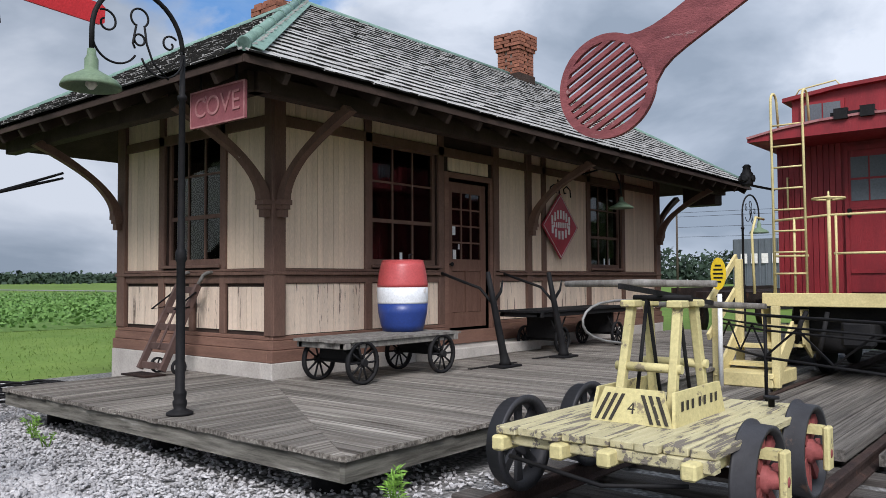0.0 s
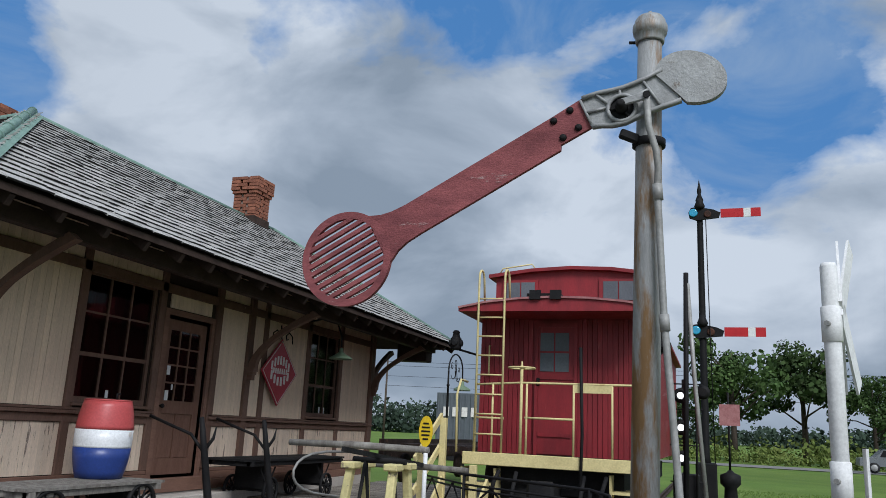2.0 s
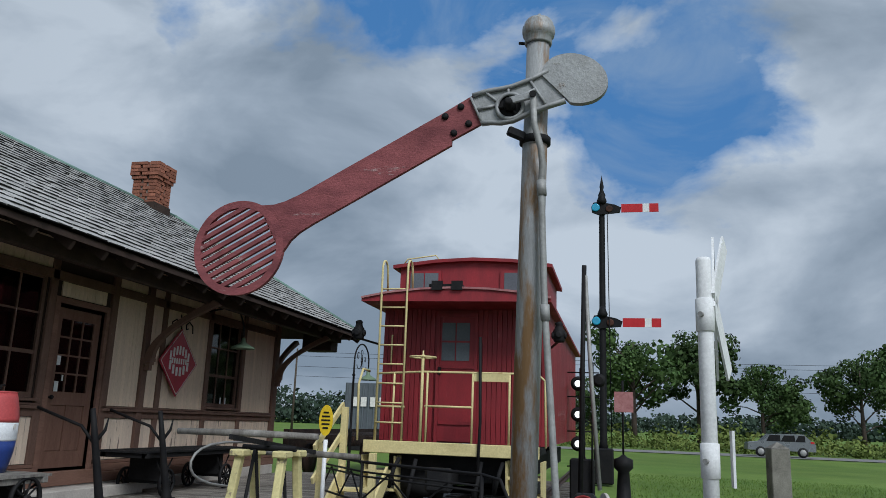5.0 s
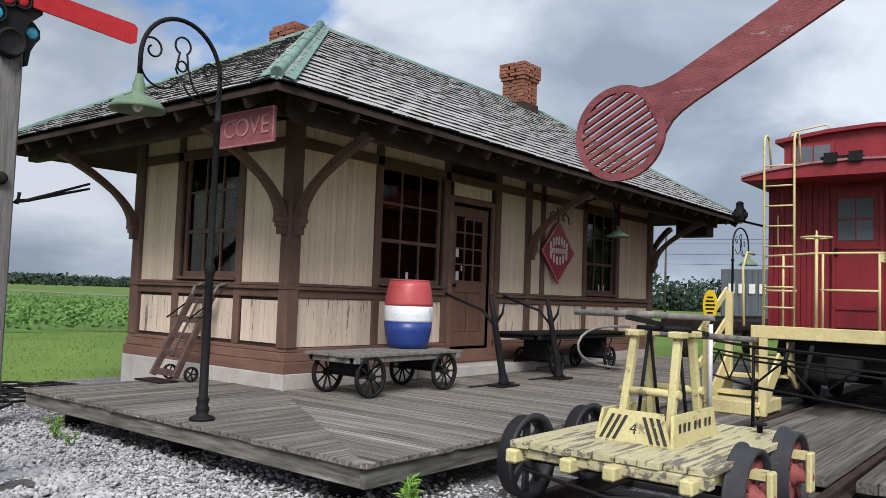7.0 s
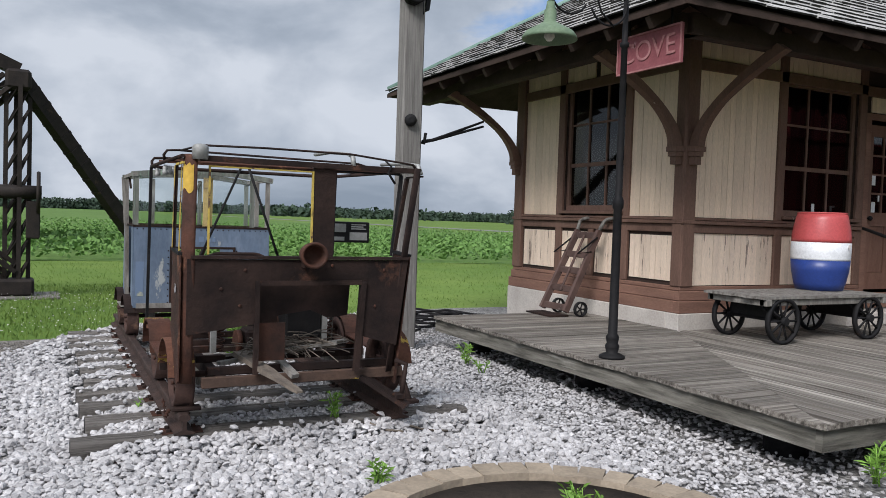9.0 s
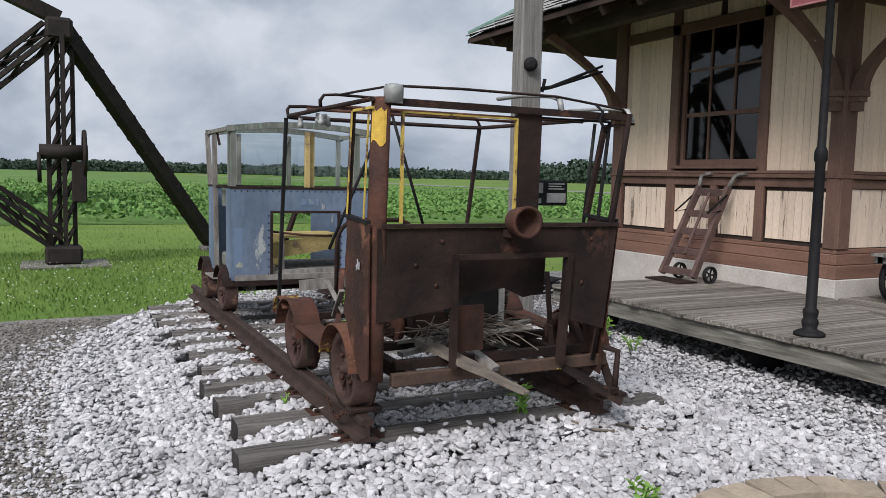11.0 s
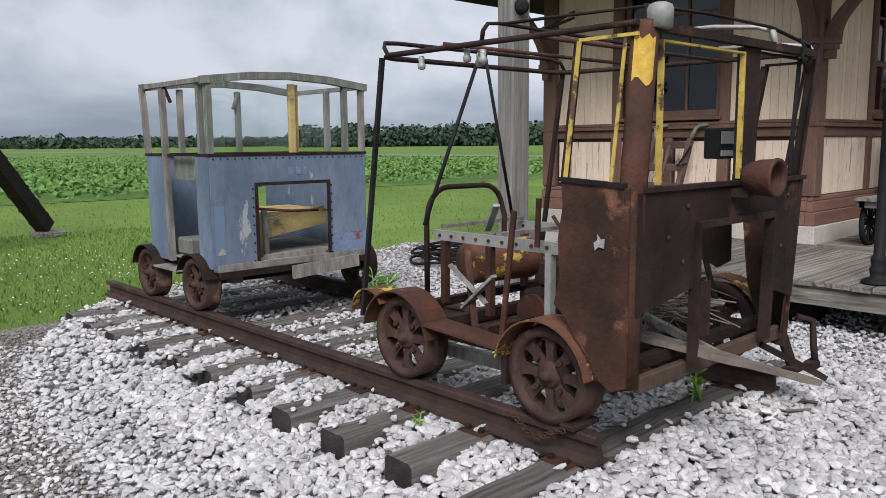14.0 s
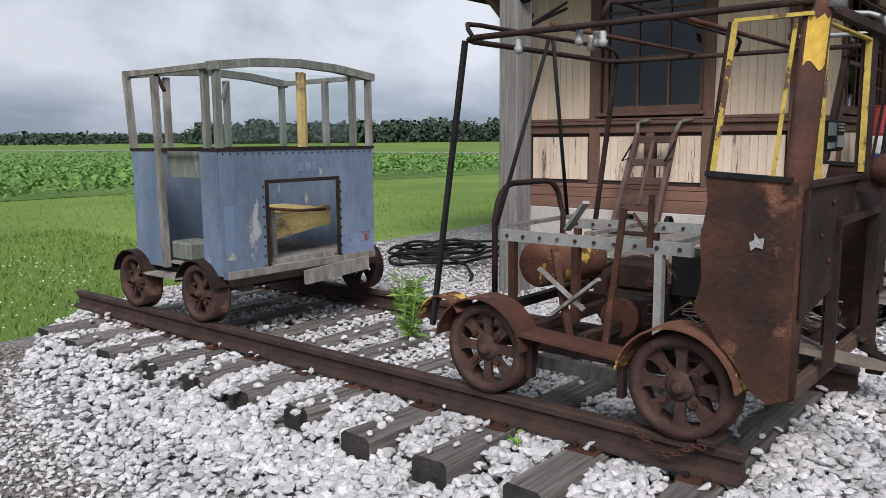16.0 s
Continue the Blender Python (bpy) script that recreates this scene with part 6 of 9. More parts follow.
part("gear_box", box(bmnew(), -0.58, -0.36, 10.46, 10.72, 0.57, 0.70, bev=0.015), GREEN_WOOD, blu)

# ---- main track, crossing and hand car ----
TY0, TY1, MZ = 2.12, 3.66, 0.02
for y in (TY0, TY1):
    rail = thing("rail", (2.0, y, MZ), "rusty brown main line rail", "rail", "rails of the main track")
    part("rail_bar", prism(bmnew(), rail_section(), (1.6, y, MZ), (0, 1, 0), (0, 0, 1), (1, 0, 0), 38), RAIL, rail)
for i in range(38):
    x = 1.9 + i * 0.56
    solid("railway_tie", box(bmnew(), x - 0.11, x + 0.11, 1.55 + rnd.uniform(-0.06, 0.06), 4.22 + rnd.uniform(-0.06, 0.06), -0.1, MZ - 0.001, bev=0.008), TIEY, "dark timber tie of the main track", "railway tie", "ties of the main track")
crossing = thing("plank_crossing", (6.0, 2.0, 0), "grey timber plank crossing between the main rails", "crossing", kind="structure")
for y0, y1 in ((0.9, 2.02), (2.24, 3.54), (3.76, 4.40)):
    n = round((y1 - y0) / 0.17)
    for k in range(n):
        a = y0 + (y1 - y0) * k / n
        part("plank", box(bmnew(), 5.9 + rnd.uniform(-0.05, 0.05), 11.8, a + 0.004, a + (y1 - y0) / n - 0.004, 0.075, 0.165 + rnd.uniform(-0.006, 0.006)), CROSS_WOOD, crossing)

hc = thing("hand_car", (3.75, 2.89, MZ + 0.13), "pale yellow railway hand car with peeling plank floor", "hand car")
HR = 0.28
HCZ = MZ + 0.136 + HR
for x in (3.52, 4.38):
    for y, o in ((TY0, -1), (TY1, 1)):
        w = part("wheel", lathe(bmnew(), [(HR * 0.90, -0.055), (HR, -0.055), (HR + 0.004, 0.045), (HR + 0.026, 0.05), (HR + 0.026, 0.065), (HR * 0.90, 0.06)], (x, y, HCZ), (0, -o, 0), 40, closed=True), WHEEL_IRON, hc)
        bm = bmnew()
        for k in range(8):
            a = k * math.tau / 8
            d, t = Vector((math.cos(a), 0, math.sin(a))), Vector((-math.sin(a), 0, math.cos(a)))
            prism(bm, [(-0.022, 0.05), (0.022, 0.05), (0.036, HR * 0.91), (-0.036, HR * 0.91)], (x, y - 0.01 * o, HCZ), t, d, (0, o, 0), 0.025)
        part("spoke_web", bm, WHEEL_RED if o < 0 else WHEEL_IRON, w)
        part("hub", lathe(bmnew(), [(0.075, -0.05), (0.075, 0.04), (0.05, 0.05), (0.045, 0.10), (0.03, 0.105), (0.028, 0.14), (0.01, 0.145)], (x, y, HCZ), (0, o, 0), 16), WHEEL_RED if o < 0 else WHEEL_IRON, w)
    part("axle", tube(bmnew(), [(x, TY0, HCZ), (x, TY1, HCZ)], 0.03, 10), RUST_DARK, hc)
FZ = 0.66
for k in range(9):
    y0 = 2.15 + k * 0.139
    part("floor_plank", box(bmnew(), 2.98 - 0.01 * k + rnd.uniform(-0.02, 0.015), 4.72, y0 + 0.004, y0 + 0.134, FZ - 0.045 + rnd.uniform(-0.003, 0.003), FZ + rnd.uniform(-0.003, 0.003), bev=0.005), HANDCAR, hc)
for y in (2.25, 2.70, 2.98, 3.36):
    part("frame_sill", box(bmnew(), 2.86, 4.80, y - 0.04, y + 0.04, FZ - 0.135, FZ - 0.05, bev=0.012), HANDCAR_FRAME, hc)
for x in (2.99, 4.68):
    part("end_sill", box(bmnew(), x - 0.04, x + 0.04, 2.15, 3.40, FZ - 0.11, FZ - 0.046, bev=0.008), HANDCAR, hc)
part("brake_rod", tube(bmnew(), [(2.9, 3.3, 0.5), (2.85, 2.7, 0.44), (3.0, 2.3, 0.47)], 0.012, 6), BLACK, hc)
for x in (3.52, 4.38):
    part("axle_guard", box(bmnew(), x - 0.05, x + 0.05, 1.98, 2.02, HCZ - 0.10, HCZ + 0.16, bev=0.01), HANDCAR_FRAME, hc)
    part("guard_arm", box(bmnew(), x - 0.04, x + 0.04, 2.02, 2.25, HCZ + 0.11, HCZ + 0.16), HANDCAR_FRAME, hc)
part("foot_pedal", lathe(bmnew(), [(0.02, 0), (0.02, 0.05), (0.05, 0.055), (0.05, 0.07)], (4.5, 2.36, FZ), n=12), BLACK, hc)
# central tower
TX0, TX1, TW0, TW1 = 3.42, 4.12, 2.66, 2.96
for x, tx in ((3.58, 3.68), (4.10, 4.06)):
    for y, ty in ((TW0 - 0.02, TW0 + 0.0), (TW1 + 0.02, TW1 - 0.0)):
        part("tower_leg", beam(bmnew(), (x, y, FZ), (tx + (0.07 if x < 3.8 else -0.07), ty, FZ + 0.66), 0.054, 0.052, (0, 1, 0), 0.006), HANDCAR_FRAME, hc)
        part("leg_cap", box(bmnew(), tx + (0.07 if x < 3.8 else -0.07) - 0.06, tx + (0.07 if x < 3.8 else -0.07) + 0.06, ty - 0.05, ty + 0.05, FZ + 0.655, FZ + 0.70, bev=0.008), HANDCAR_FRAME, hc)
for x in (3.66, 4.05):
    part("tower_rung", tube(bmnew(), [(x, TW0 - 0.06, FZ + 0.30), (x, TW1 + 0.06, FZ + 0.30)], 0.028, 8), HANDCAR_FRAME, hc)
skirt = part("tower_skirt", prism(bmnew(), [(TW0 - 0.10, 0), (TW1 + 0.10, 0), (TW1 + 0.03, 0.20), (TW0 - 0.03, 0.20)], (3.40, 0, FZ), (0, 1, 0), (0.25, 0, 0.97), (1, 0, 0), 0.02), HANDCAR_FRAME, hc, "yellow tower skirt with black hazard stripes and a painted number")
part("tower_skirt", prism(bmnew(), [(3.42, 0), (4.18, 0), (4.15, 0.19), (3.47, 0.19)], (0, TW0 - 0.115, FZ), (1, 0, 0), (0, 0.1, 0.99), (0, 1, 0), 0.02), HANDCAR_FRAME, hc, "yellow tower skirt with a row of dark letters")
part("tower_skirt", prism(bmnew(), [(3.42, 0), (4.18, 0), (4.15, 0.19), (3.47, 0.19)], (0, TW1 + 0.095, FZ), (1, 0, 0), (0, -0.1, 0.99), (0, 1, 0), 0.02), HANDCAR_FRAME, hc)
u_, v_ = Vector((0, 1, 0)), Vector((0.25, 0, 0.97))
for k in range(3):
    for side in (0, 1):
        a = (TW1 + 0.075 - k * 0.045) if side else (TW0 - 0.085 + k * 0.045)
        s = -0.07 if side else 0.07
        bm = prism(bmnew(), [(a, 0.012 + 0.02 * 0), (a + (0.022 if not side else -0.022), 0.012), (a + s + (0.022 if not side else -0.022), 0.17), (a + s, 0.17)], (3.396, 0, FZ), u_, v_, (-1, 0, 0), 0.002)
        part("hazard_stripe", bm, STRIPE, skirt)
txt = bpy.data.curves.new("number", "FONT")
txt.body, txt.size, txt.align_x, txt.extrude = "4", 0.10, "CENTER", 0.001
t_ob = new("painted_number", txt)
t_ob.parent = skirt
t_ob.matrix_basis = Matrix(((0, 0.25, -0.97, 3.415), (-1, 0, 0, 2.81), (0, 0.97, 0.25, FZ + 0.055), (0, 0, 0, 1)))
t_ob.data.materials.append(STRIPE)
for k in range(7):
    x = 3.52 + k * 0.075 + (0.03 if k > 2 else 0) + (0.03 if k > 4 else 0)
    part("letter_bar", box(bmnew(), x, x + 0.032, TW0 - 0.1165 + 0.006, TW0 - 0.1145 + 0.006, FZ + 0.08, FZ + 0.135), STRIPE, hc)
for x in (3.68, 4.06):
    for y in (TW0 + 0.05, TW1 - 0.05):
        part("pump_rod", tube(bmnew(), [(3.87, y, FZ + 0.72), (x, y, FZ + 0.02)], 0.013, 6), BLACK_MATT, hc)
part("walking_beam", beam(bmnew(), (3.3, 2.81, FZ + 0.79), (4.7, 2.81, FZ + 0.66), 0.022, 0.03), BLACK_MATT, hc)
part("pump_pivot", tube(bmnew(), [(3.87, 2.62, FZ + 0.71), (3.87, 3.0, FZ + 0.71)], 0.02, 10), BLACK_MATT, hc)
part("pump_handle", tube(bmnew(), [(3.74, 2.42, FZ + 0.80), (3.72, 2.9, FZ + 0.805), (3.74, 3.42, FZ + 0.80)], [0.02, 0.025, 0.021], 10), GREY_WOOD, hc, "worn grey wooden pump handle")
part("pump_handle", tube(bmnew(), [(4.72, 2.45, FZ + 0.64), (4.72, 2.8, FZ + 0.645), (4.72, 3.3, FZ + 0.64)], [0.02, 0.025, 0.021], 10), GREY_WOOD, hc, "worn grey wooden pump handle")

# ---- smash-board signal on a steel post ----
CX, CPY, CPZ = 3.68, 1.201, 3.647
PXS, POST_UP = CX + 0.13, Vector((0, -0.0205, 1)).normalized()
arm = thing("smash_board_signal", (PXS, 1.125, 0), "silver steel post with a long faded red slotted signal arm", "signal")


def on_post(z):
    return Vector((PXS, 1.118, 0)) + POST_UP * z


part("post", lathe(bmnew(), [(0.086, -0.05), (0.083, 3.50), (0.080, 3.51), (0.078, 4.22)], on_post(0), POST_UP, n=30), POST_RUST, arm, "silver-painted steel post streaked with rust")
part("post_cap", lathe(bmnew(), [(0.09, 4.15), (0.094, 4.16), (0.094, 4.205), (0.108, 4.215), (0.113, 4.24), (0.113, 4.275), (0.104, 4.285), (0.10, 4.31), (0.085, 4.335), (0.05, 4.352), (0.012, 4.358), (0.012, 4.385), (0.002, 4.39)], on_post(0), POST_UP, n=30), POST_RUST, arm, "dull silver domed post cap")
part("cap_screw", tube(bmnew(), [on_post(4.17) + Vector((0, 0.09, 0)), on_post(4.17) + Vector((0, 0.135, 0.005))], 0.011, 8), BLACK_MATT, arm)
ua, va = Vector((0, 0.8753, -0.4836)), Vector((0, 0.4836, 0.8753))
O = Vector((CX, CPY, CPZ))
LA, LV, DR = 2.097, 0.090, 0.335


def blade_edge(v):
    return math.sqrt(max(DR * DR - v * v, 0.0))


# the disc is cut into slats so that the slots go right through
blade = bmnew()
prism(blade, [(0.165, 0.212), (0.43, 0.205), (1.06, 0.207), (1.55, 0.208), (1.66, 0.218), (1.74, 0.238), (1.80, 0.268), (1.84, 0.29), (1.84, -0.11), (1.80, -0.088), (1.74, -0.055), (1.66, -0.036), (1.55, -0.030), (1.06, -0.030), (0.465, -0.028), (0.445, 0.004), (0.205, 0.0)], O, ua, va, (1, 0, 0), 0.032)
red = part("arm_board", blade, RED_ARM, arm, "faded red painted wooden signal arm")
n_s = 11
for k in range(n_s + 1):
    v0 = -DR + 0.012 + (2 * DR - 0.024) * k / (n_s + 1) + 0.0125
    v1 = -DR + 0.012 + (2 * DR - 0.024) * (k + 1) / (n_s + 1) - 0.0125
    e0, e1 = blade_edge(v0), blade_edge(v1)
    s0, s1 = max(LA - e0, 1.835), max(LA - e1, 1.835)
    part("disc_slat", prism(bmnew(), [(s0, LV + v0), (LA + e0, LV + v0), (LA + e1, LV + v1), (s1, LV + v1)], O, ua, va, (1, 0, 0), 0.029), RED_ARM, red)
# rim round the slots: broad at the neck and on one side, narrow at the tip
bm = bmnew()
n_r = 60
for k in range(n_r):
    a0, a1 = math.tau * k / n_r, math.tau * (k + 1) / n_r
    q = [(LA + r * math.cos(a), LV + r * math.sin(a)) for a, r in ((a0, DR), (a0, DR - 0.05), (a1, DR - 0.05), (a1, DR))]
    prism(bm, q, O - Vector((0.001, 0, 0)), ua, va, (1, 0, 0), 0.033)
part("disc_rim", bm, RED_ARM, red)
for s, v in ((0.284, 0.18), (0.294, 0.044), (0.408, 0.175), (0.411, 0.038)):
    p = O + ua * s + va * v
    part("bolt", lathe(bmnew(), [(0.025, 0), (0.023, 0.012), (0.009, 0.022)], p, (-1, 0, 0), 10), BLACK, red)
cast = part("arm_casting", prism(bmnew(), [(0.222, -0.012), (0.18, 0.215), (0.08, 0.19), (-0.02, 0.15), (-0.08, 0.13), (-0.20, 0.108), (-0.335, 0.10), (-0.33, -0.165), (-0.22, -0.14), (-0.10, -0.118), (0.03, -0.105), (0.11, -0.075), (0.17, -0.035)], O + Vector((-0.004, 0, 0)), ua, va, (1, 0, 0), 0.026), ARM_IRON, arm, "silver-grey cast iron arm bracket")
for q in ([(0.18, 0.205), (0.08, 0.18), (-0.02, 0.14), (-0.08, 0.12), (-0.20, 0.098), (-0.335, 0.09)], [(0.222, -0.004), (0.17, -0.026), (0.11, -0.066), (0.03, -0.096), (-0.10, -0.108), (-0.22, -0.13), (-0.33, -0.155)]):
    part("casting_rib", tube(bmnew(), [O + ua * a + va * b + Vector((-0.016, 0, 0)) for a, b in q], 0.015, 6), ARM_IRON, cast)
for a, b in (((0.20, 0.10), (0.085, 0.06)), ((0.195, 0.20), (0.215, 0.0)), ((-0.20, 0.10), (-0.21, -0.13)), ((-0.07, 0.03), (-0.20, 0.02)), ((0.09, 0.17), (0.055, 0.07)), ((-0.05, 0.12), (-0.03, 0.075))):
    part("casting_rib", tube(bmnew(), [O + ua * a[0] + va * a[1] + Vector((-0.014, 0, 0)), O + ua * b[0] + va * b[1] + Vector((-0.014, 0, 0))], 0.010, 6), ARM_IRON, cast)
# no real hollow: a black disc stands for the shade inside the ring
part("casting_recess", lathe(bmnew(), [(0.078, 0), (0.078, 0.004)], O + Vector((-0.004, 0, 0)), (-1, 0, 0), 28), BLACK_MATT, cast, "flat black disc painted as the shaded hollow of the cast ring")
ring = [O + ua * 0.088 * math.cos(a) + va * 0.088 * math.sin(a) + Vector((-0.02, 0, 0)) for a in [k * math.tau / 28 for k in range(28)]]
part("casting_ring", tube(bmnew(), ring, 0.014, 8, True), ARM_IRON, cast)
for k in range(3):
    a = 0.4 + k * math.tau / 3
    part("ring_spoke", tube(bmnew(), [O + Vector((-0.02, 0, 0)), O + ua * 0.08 * math.cos(a) + va * 0.08 * math.sin(a) + Vector((-0.02, 0, 0))], 0.010, 6), BLACK_MATT, cast)
part("pivot_boss", lathe(bmnew(), [(0.04, 0), (0.04, 0.06), (0.028, 0.07), (0.026, 0.10), (0.01, 0.105)], O + Vector((-0.01, 0, 0)), (-1, 0, 0), 16), BLACK_MATT, cast)
pad = []
for i in range(29):
    a = radians(-138 + 276 * i / 28)
    pad.append((-0.455 - 0.185 * math.cos(a) + 0.05 * math.sin(a), -0.05 + 0.205 * math.sin(a)))
part("counterweight", prism(bmnew(), pad, O + Vector((-0.02, 0, 0)), ua, va, (1, 0, 0), 0.05), ARM_IRON, arm, "flat silver counterweight paddle")
part("arm_link", beam(bmnew(), O + Vector((-0.07, 0.02, 0.01)), O + Vector((-0.07, -0.16, 0.05)), 0.025, 0.05, bev=0.006), ARM_IRON, arm)
part("link_pin", tube(bmnew(), [O + Vector((-0.10, -0.158, 0.047)), O + Vector((-0.03, -0.158, 0.047))], 0.022, 10), BLACK_MATT, arm)
part("operating_rod", tube(bmnew(), [O + Vector((-0.07, -0.158, 0.047)), (CX - 0.05, 1.035, 3.50), (CX - 0.04, 0.992, 3.34), (CX - 0.02, 0.982, 3.24), (CX, 0.990, 3.10), (CX, 0.962, 2.30), (CX, 0.90, 1.40), (CX, 0.85, 0.65), (CX, 0.83, 0.0)], 0.022, 10), GALV, arm)
for z, y in ((3.13, 0.990), (2.32, 0.962), (0.80, 0.865)):
    part("rod_coupling", tube(bmnew(), [(CX, y, z), (CX, y - 0.006, z - 0.10)], 0.031, 10), GALV, arm)
part("post_clamp", lathe(bmnew(), [(0.083, 0), (0.105, 0.005), (0.105, 0.05), (0.083, 0.055)], on_post(3.42), POST_UP, n=24), BLACK_MATT, arm)
part("clamp_ear", beam(bmnew(), on_post(3.45) + Vector((-0.08, 0.06, 0)), on_post(3.49) + Vector((-0.12, 0.17, 0)), 0.05, 0.06, bev=0.01), BLACK_MATT, arm)
part("post_clamp", lathe(bmnew(), [(0.084, 0), (0.096, 0.003), (0.096, 0.025), (0.084, 0.03)], on_post(0.62), POST_UP, n=24), GALV, arm)
mach = thing("signal_machine_case", (CX + 0.27, 0.76, 0), "grey cast signal machine case beside the post", "equipment box")
part("case_body", box(bmnew(), CX + 0.12, CX + 0.42, 0.62, 0.86, 0.0, 0.55, bev=0.03), GALV, mach)
part("case_lid", lathe(bmnew(), [(0.14, 0), (0.14, 0.05), (0.10, 0.09)], (CX + 0.27, 0.74, 0.55), n=20), GALV, mach)

# ---- red caboose ----
cab = thing("caboose", (13, 2.88, MZ + 0.13), "dark red wooden caboose with yellow railings and steps", "caboose")
CF, CY0, CY1, CZ0, CZ1 = 10.85, 1.57, 4.16, 1.28, 3.33
body = part("body", box(bmnew(), CF + 0.02, 19.0, CY0, CY1, CZ0, CZ1), RED_CAB, cab)
GROOVE = unit_mesh("siding_board", RED_CAB)
nb = 34
for k in range(nb):
    y = CY0 + (CY1 - CY0) * (k + 0.5) / nb
    if 2.63 < y < 3.33:
        continue
    piece("siding_board", GROOVE, body, (CF + 0.008, y, (CZ0 + CZ1) / 2), (0.02, (CY1 - CY0) / nb - 0.008, CZ1 - CZ0))
for k in range(60):
    x = CF + 0.1 + k * 0.135
    piece("siding_board", GROOVE, body, (x, CY0 - 0.008, (CZ0 + CZ1) / 2), (0.127, 0.016, CZ1 - CZ0))
roofp = [(CY0 - 0.13, 3.375), (1.85, 3.455), (2.35, 3.505), (2.86, 3.525), (3.38, 3.505), (3.87, 3.455), (CY1 + 0.13, 3.375), (CY1 + 0.13, 3.325), (CY0 - 0.13, 3.325)]
part("roof", prism(bmnew(), roofp, (10.0, 0, 0), (0, 1, 0), (0, 0, 1), (1, 0, 0), 9.2), RED_CAB, cab, "arched red caboose roof with a pale edge")
for (a, b), (c, d) in zip(roofp[:6], roofp[1:7]):
    part("roof_edge", beam(bmnew(), (9.985, a, b + 0.005), (9.985, c, d + 0.005), 0.03, 0.03), PINK_EDGE, cab)
cup = part("cupola", prism(bmnew(), [(1.64, 3.4), (1.64, 4.13), (2.2, 4.205), (2.86, 4.235), (3.5, 4.205), (4.12, 4.13), (4.12, 3.4)], (11.5, 0, 0), (0, 1, 0), (0, 0, 1), (1, 0, 0), 2.2), RED_CAB, cab, "red cupola with small end windows")
part("cupola_roof", prism(bmnew(), [(1.54, 4.105), (1.54, 4.165), (2.2, 4.255), (2.86, 4.285), (3.5, 4.255), (4.23, 4.165), (4.23, 4.105), (3.5, 4.20), (2.86, 4.23), (2.2, 4.20)], (11.4, 0, 0), (0, 1, 0), (0, 0, 1), (1, 0, 0), 2.4), RED_CAB, cup)
for y0 in (1.85, 3.45):
    part("window_frame", box(bmnew(), 11.465, 11.5, y0 - 0.05, y0 + 0.55, 3.68, 4.07), RED_CAB, cup)
    for k in (0, 1):
        part("pane", box(bmnew(), 11.455, 11.465, y0 + k * 0.25, y0 + k * 0.25 + 0.23, 3.72, 4.03), CARGO, cup)
part("grab_rail", tube(bmnew(), [(11.45, 4.05, 4.18), (11.45, 4.0, 4.27), (11.45, 3.5, 4.335), (11.45, 3.45, 4.26)], 0.012, 6), YELLOW_CAB, cup)
part("running_board", box(bmnew(), 10.0, 10.5, 2.75, 3.25, 3.545, 3.585), BLACK_MATT, cab)
for y in (2.82, 3.12):
    part("roof_step", box(bmnew(), 9.95, 10.02, y - 0.08, y + 0.08, 3.49, 3.625), BLACK_MATT, cab)
cdoor = part("door", box(bmnew(), CF - 0.03, CF + 0.015, 2.66, 3.25, CZ0 + 0.02, 3.22), RED_CAB, cab, "red end door with a four-pane window")
for a, b, c, d in ((2.63, 2.68, CZ0, 3.26), (3.23, 3.28, CZ0, 3.26), (2.68, 3.23, 3.20, 3.26), (2.68, 3.23, 2.40, 2.44), (2.72, 3.22, 1.55, 1.6)):
    part("door_frame", box(bmnew(), CF - 0.05, CF - 0.031, a, b, c, d), RED_CAB, cdoor)
for k in (0, 1):
    for j in (0, 1):
        part("pane", box(bmnew(), CF - 0.04, CF - 0.034, 2.76 + k * 0.23, 2.97 + k * 0.23, 2.52 + j * 0.31, 2.80 + j * 0.31), CARGO, cdoor)
part("door_handle", box(bmnew(), CF - 0.07, CF - 0.03, 3.20, 3.25, 2.30, 2.42, bev=0.01), BLACK, cdoor)
for y in (1.75,):
    part("grab_iron", tube(bmnew(), [(CF - 0.02, y, 2.95), (CF - 0.08, y, 2.95), (CF - 0.08, y, 2.5), (CF - 0.02, y, 2.5)], 0.013, 6), YELLOW_CAB, cab)
part("grab_iron", tube(bmnew(), [(CF - 0.02, 4.0, 2.9), (CF - 0.08, 4.0, 2.9), (CF - 0.08, 4.0, 2.45), (CF - 0.02, 4.0, 2.45)], 0.013, 6), YELLOW_CAB, cab)
PX = 10.0
part("platform", box(bmnew(), PX + 0.06, CF + 0.02, CY0, CY1, 1.18, 1.27), BLACK_MATT, cab)
part("end_sill", box(bmnew(), PX, PX + 0.06, CY0 + 0.02, CY1 - 0.02, 1.12, 1.295, bev=0.008), YELLOW_CAB, cab, "pale yellow end sill")
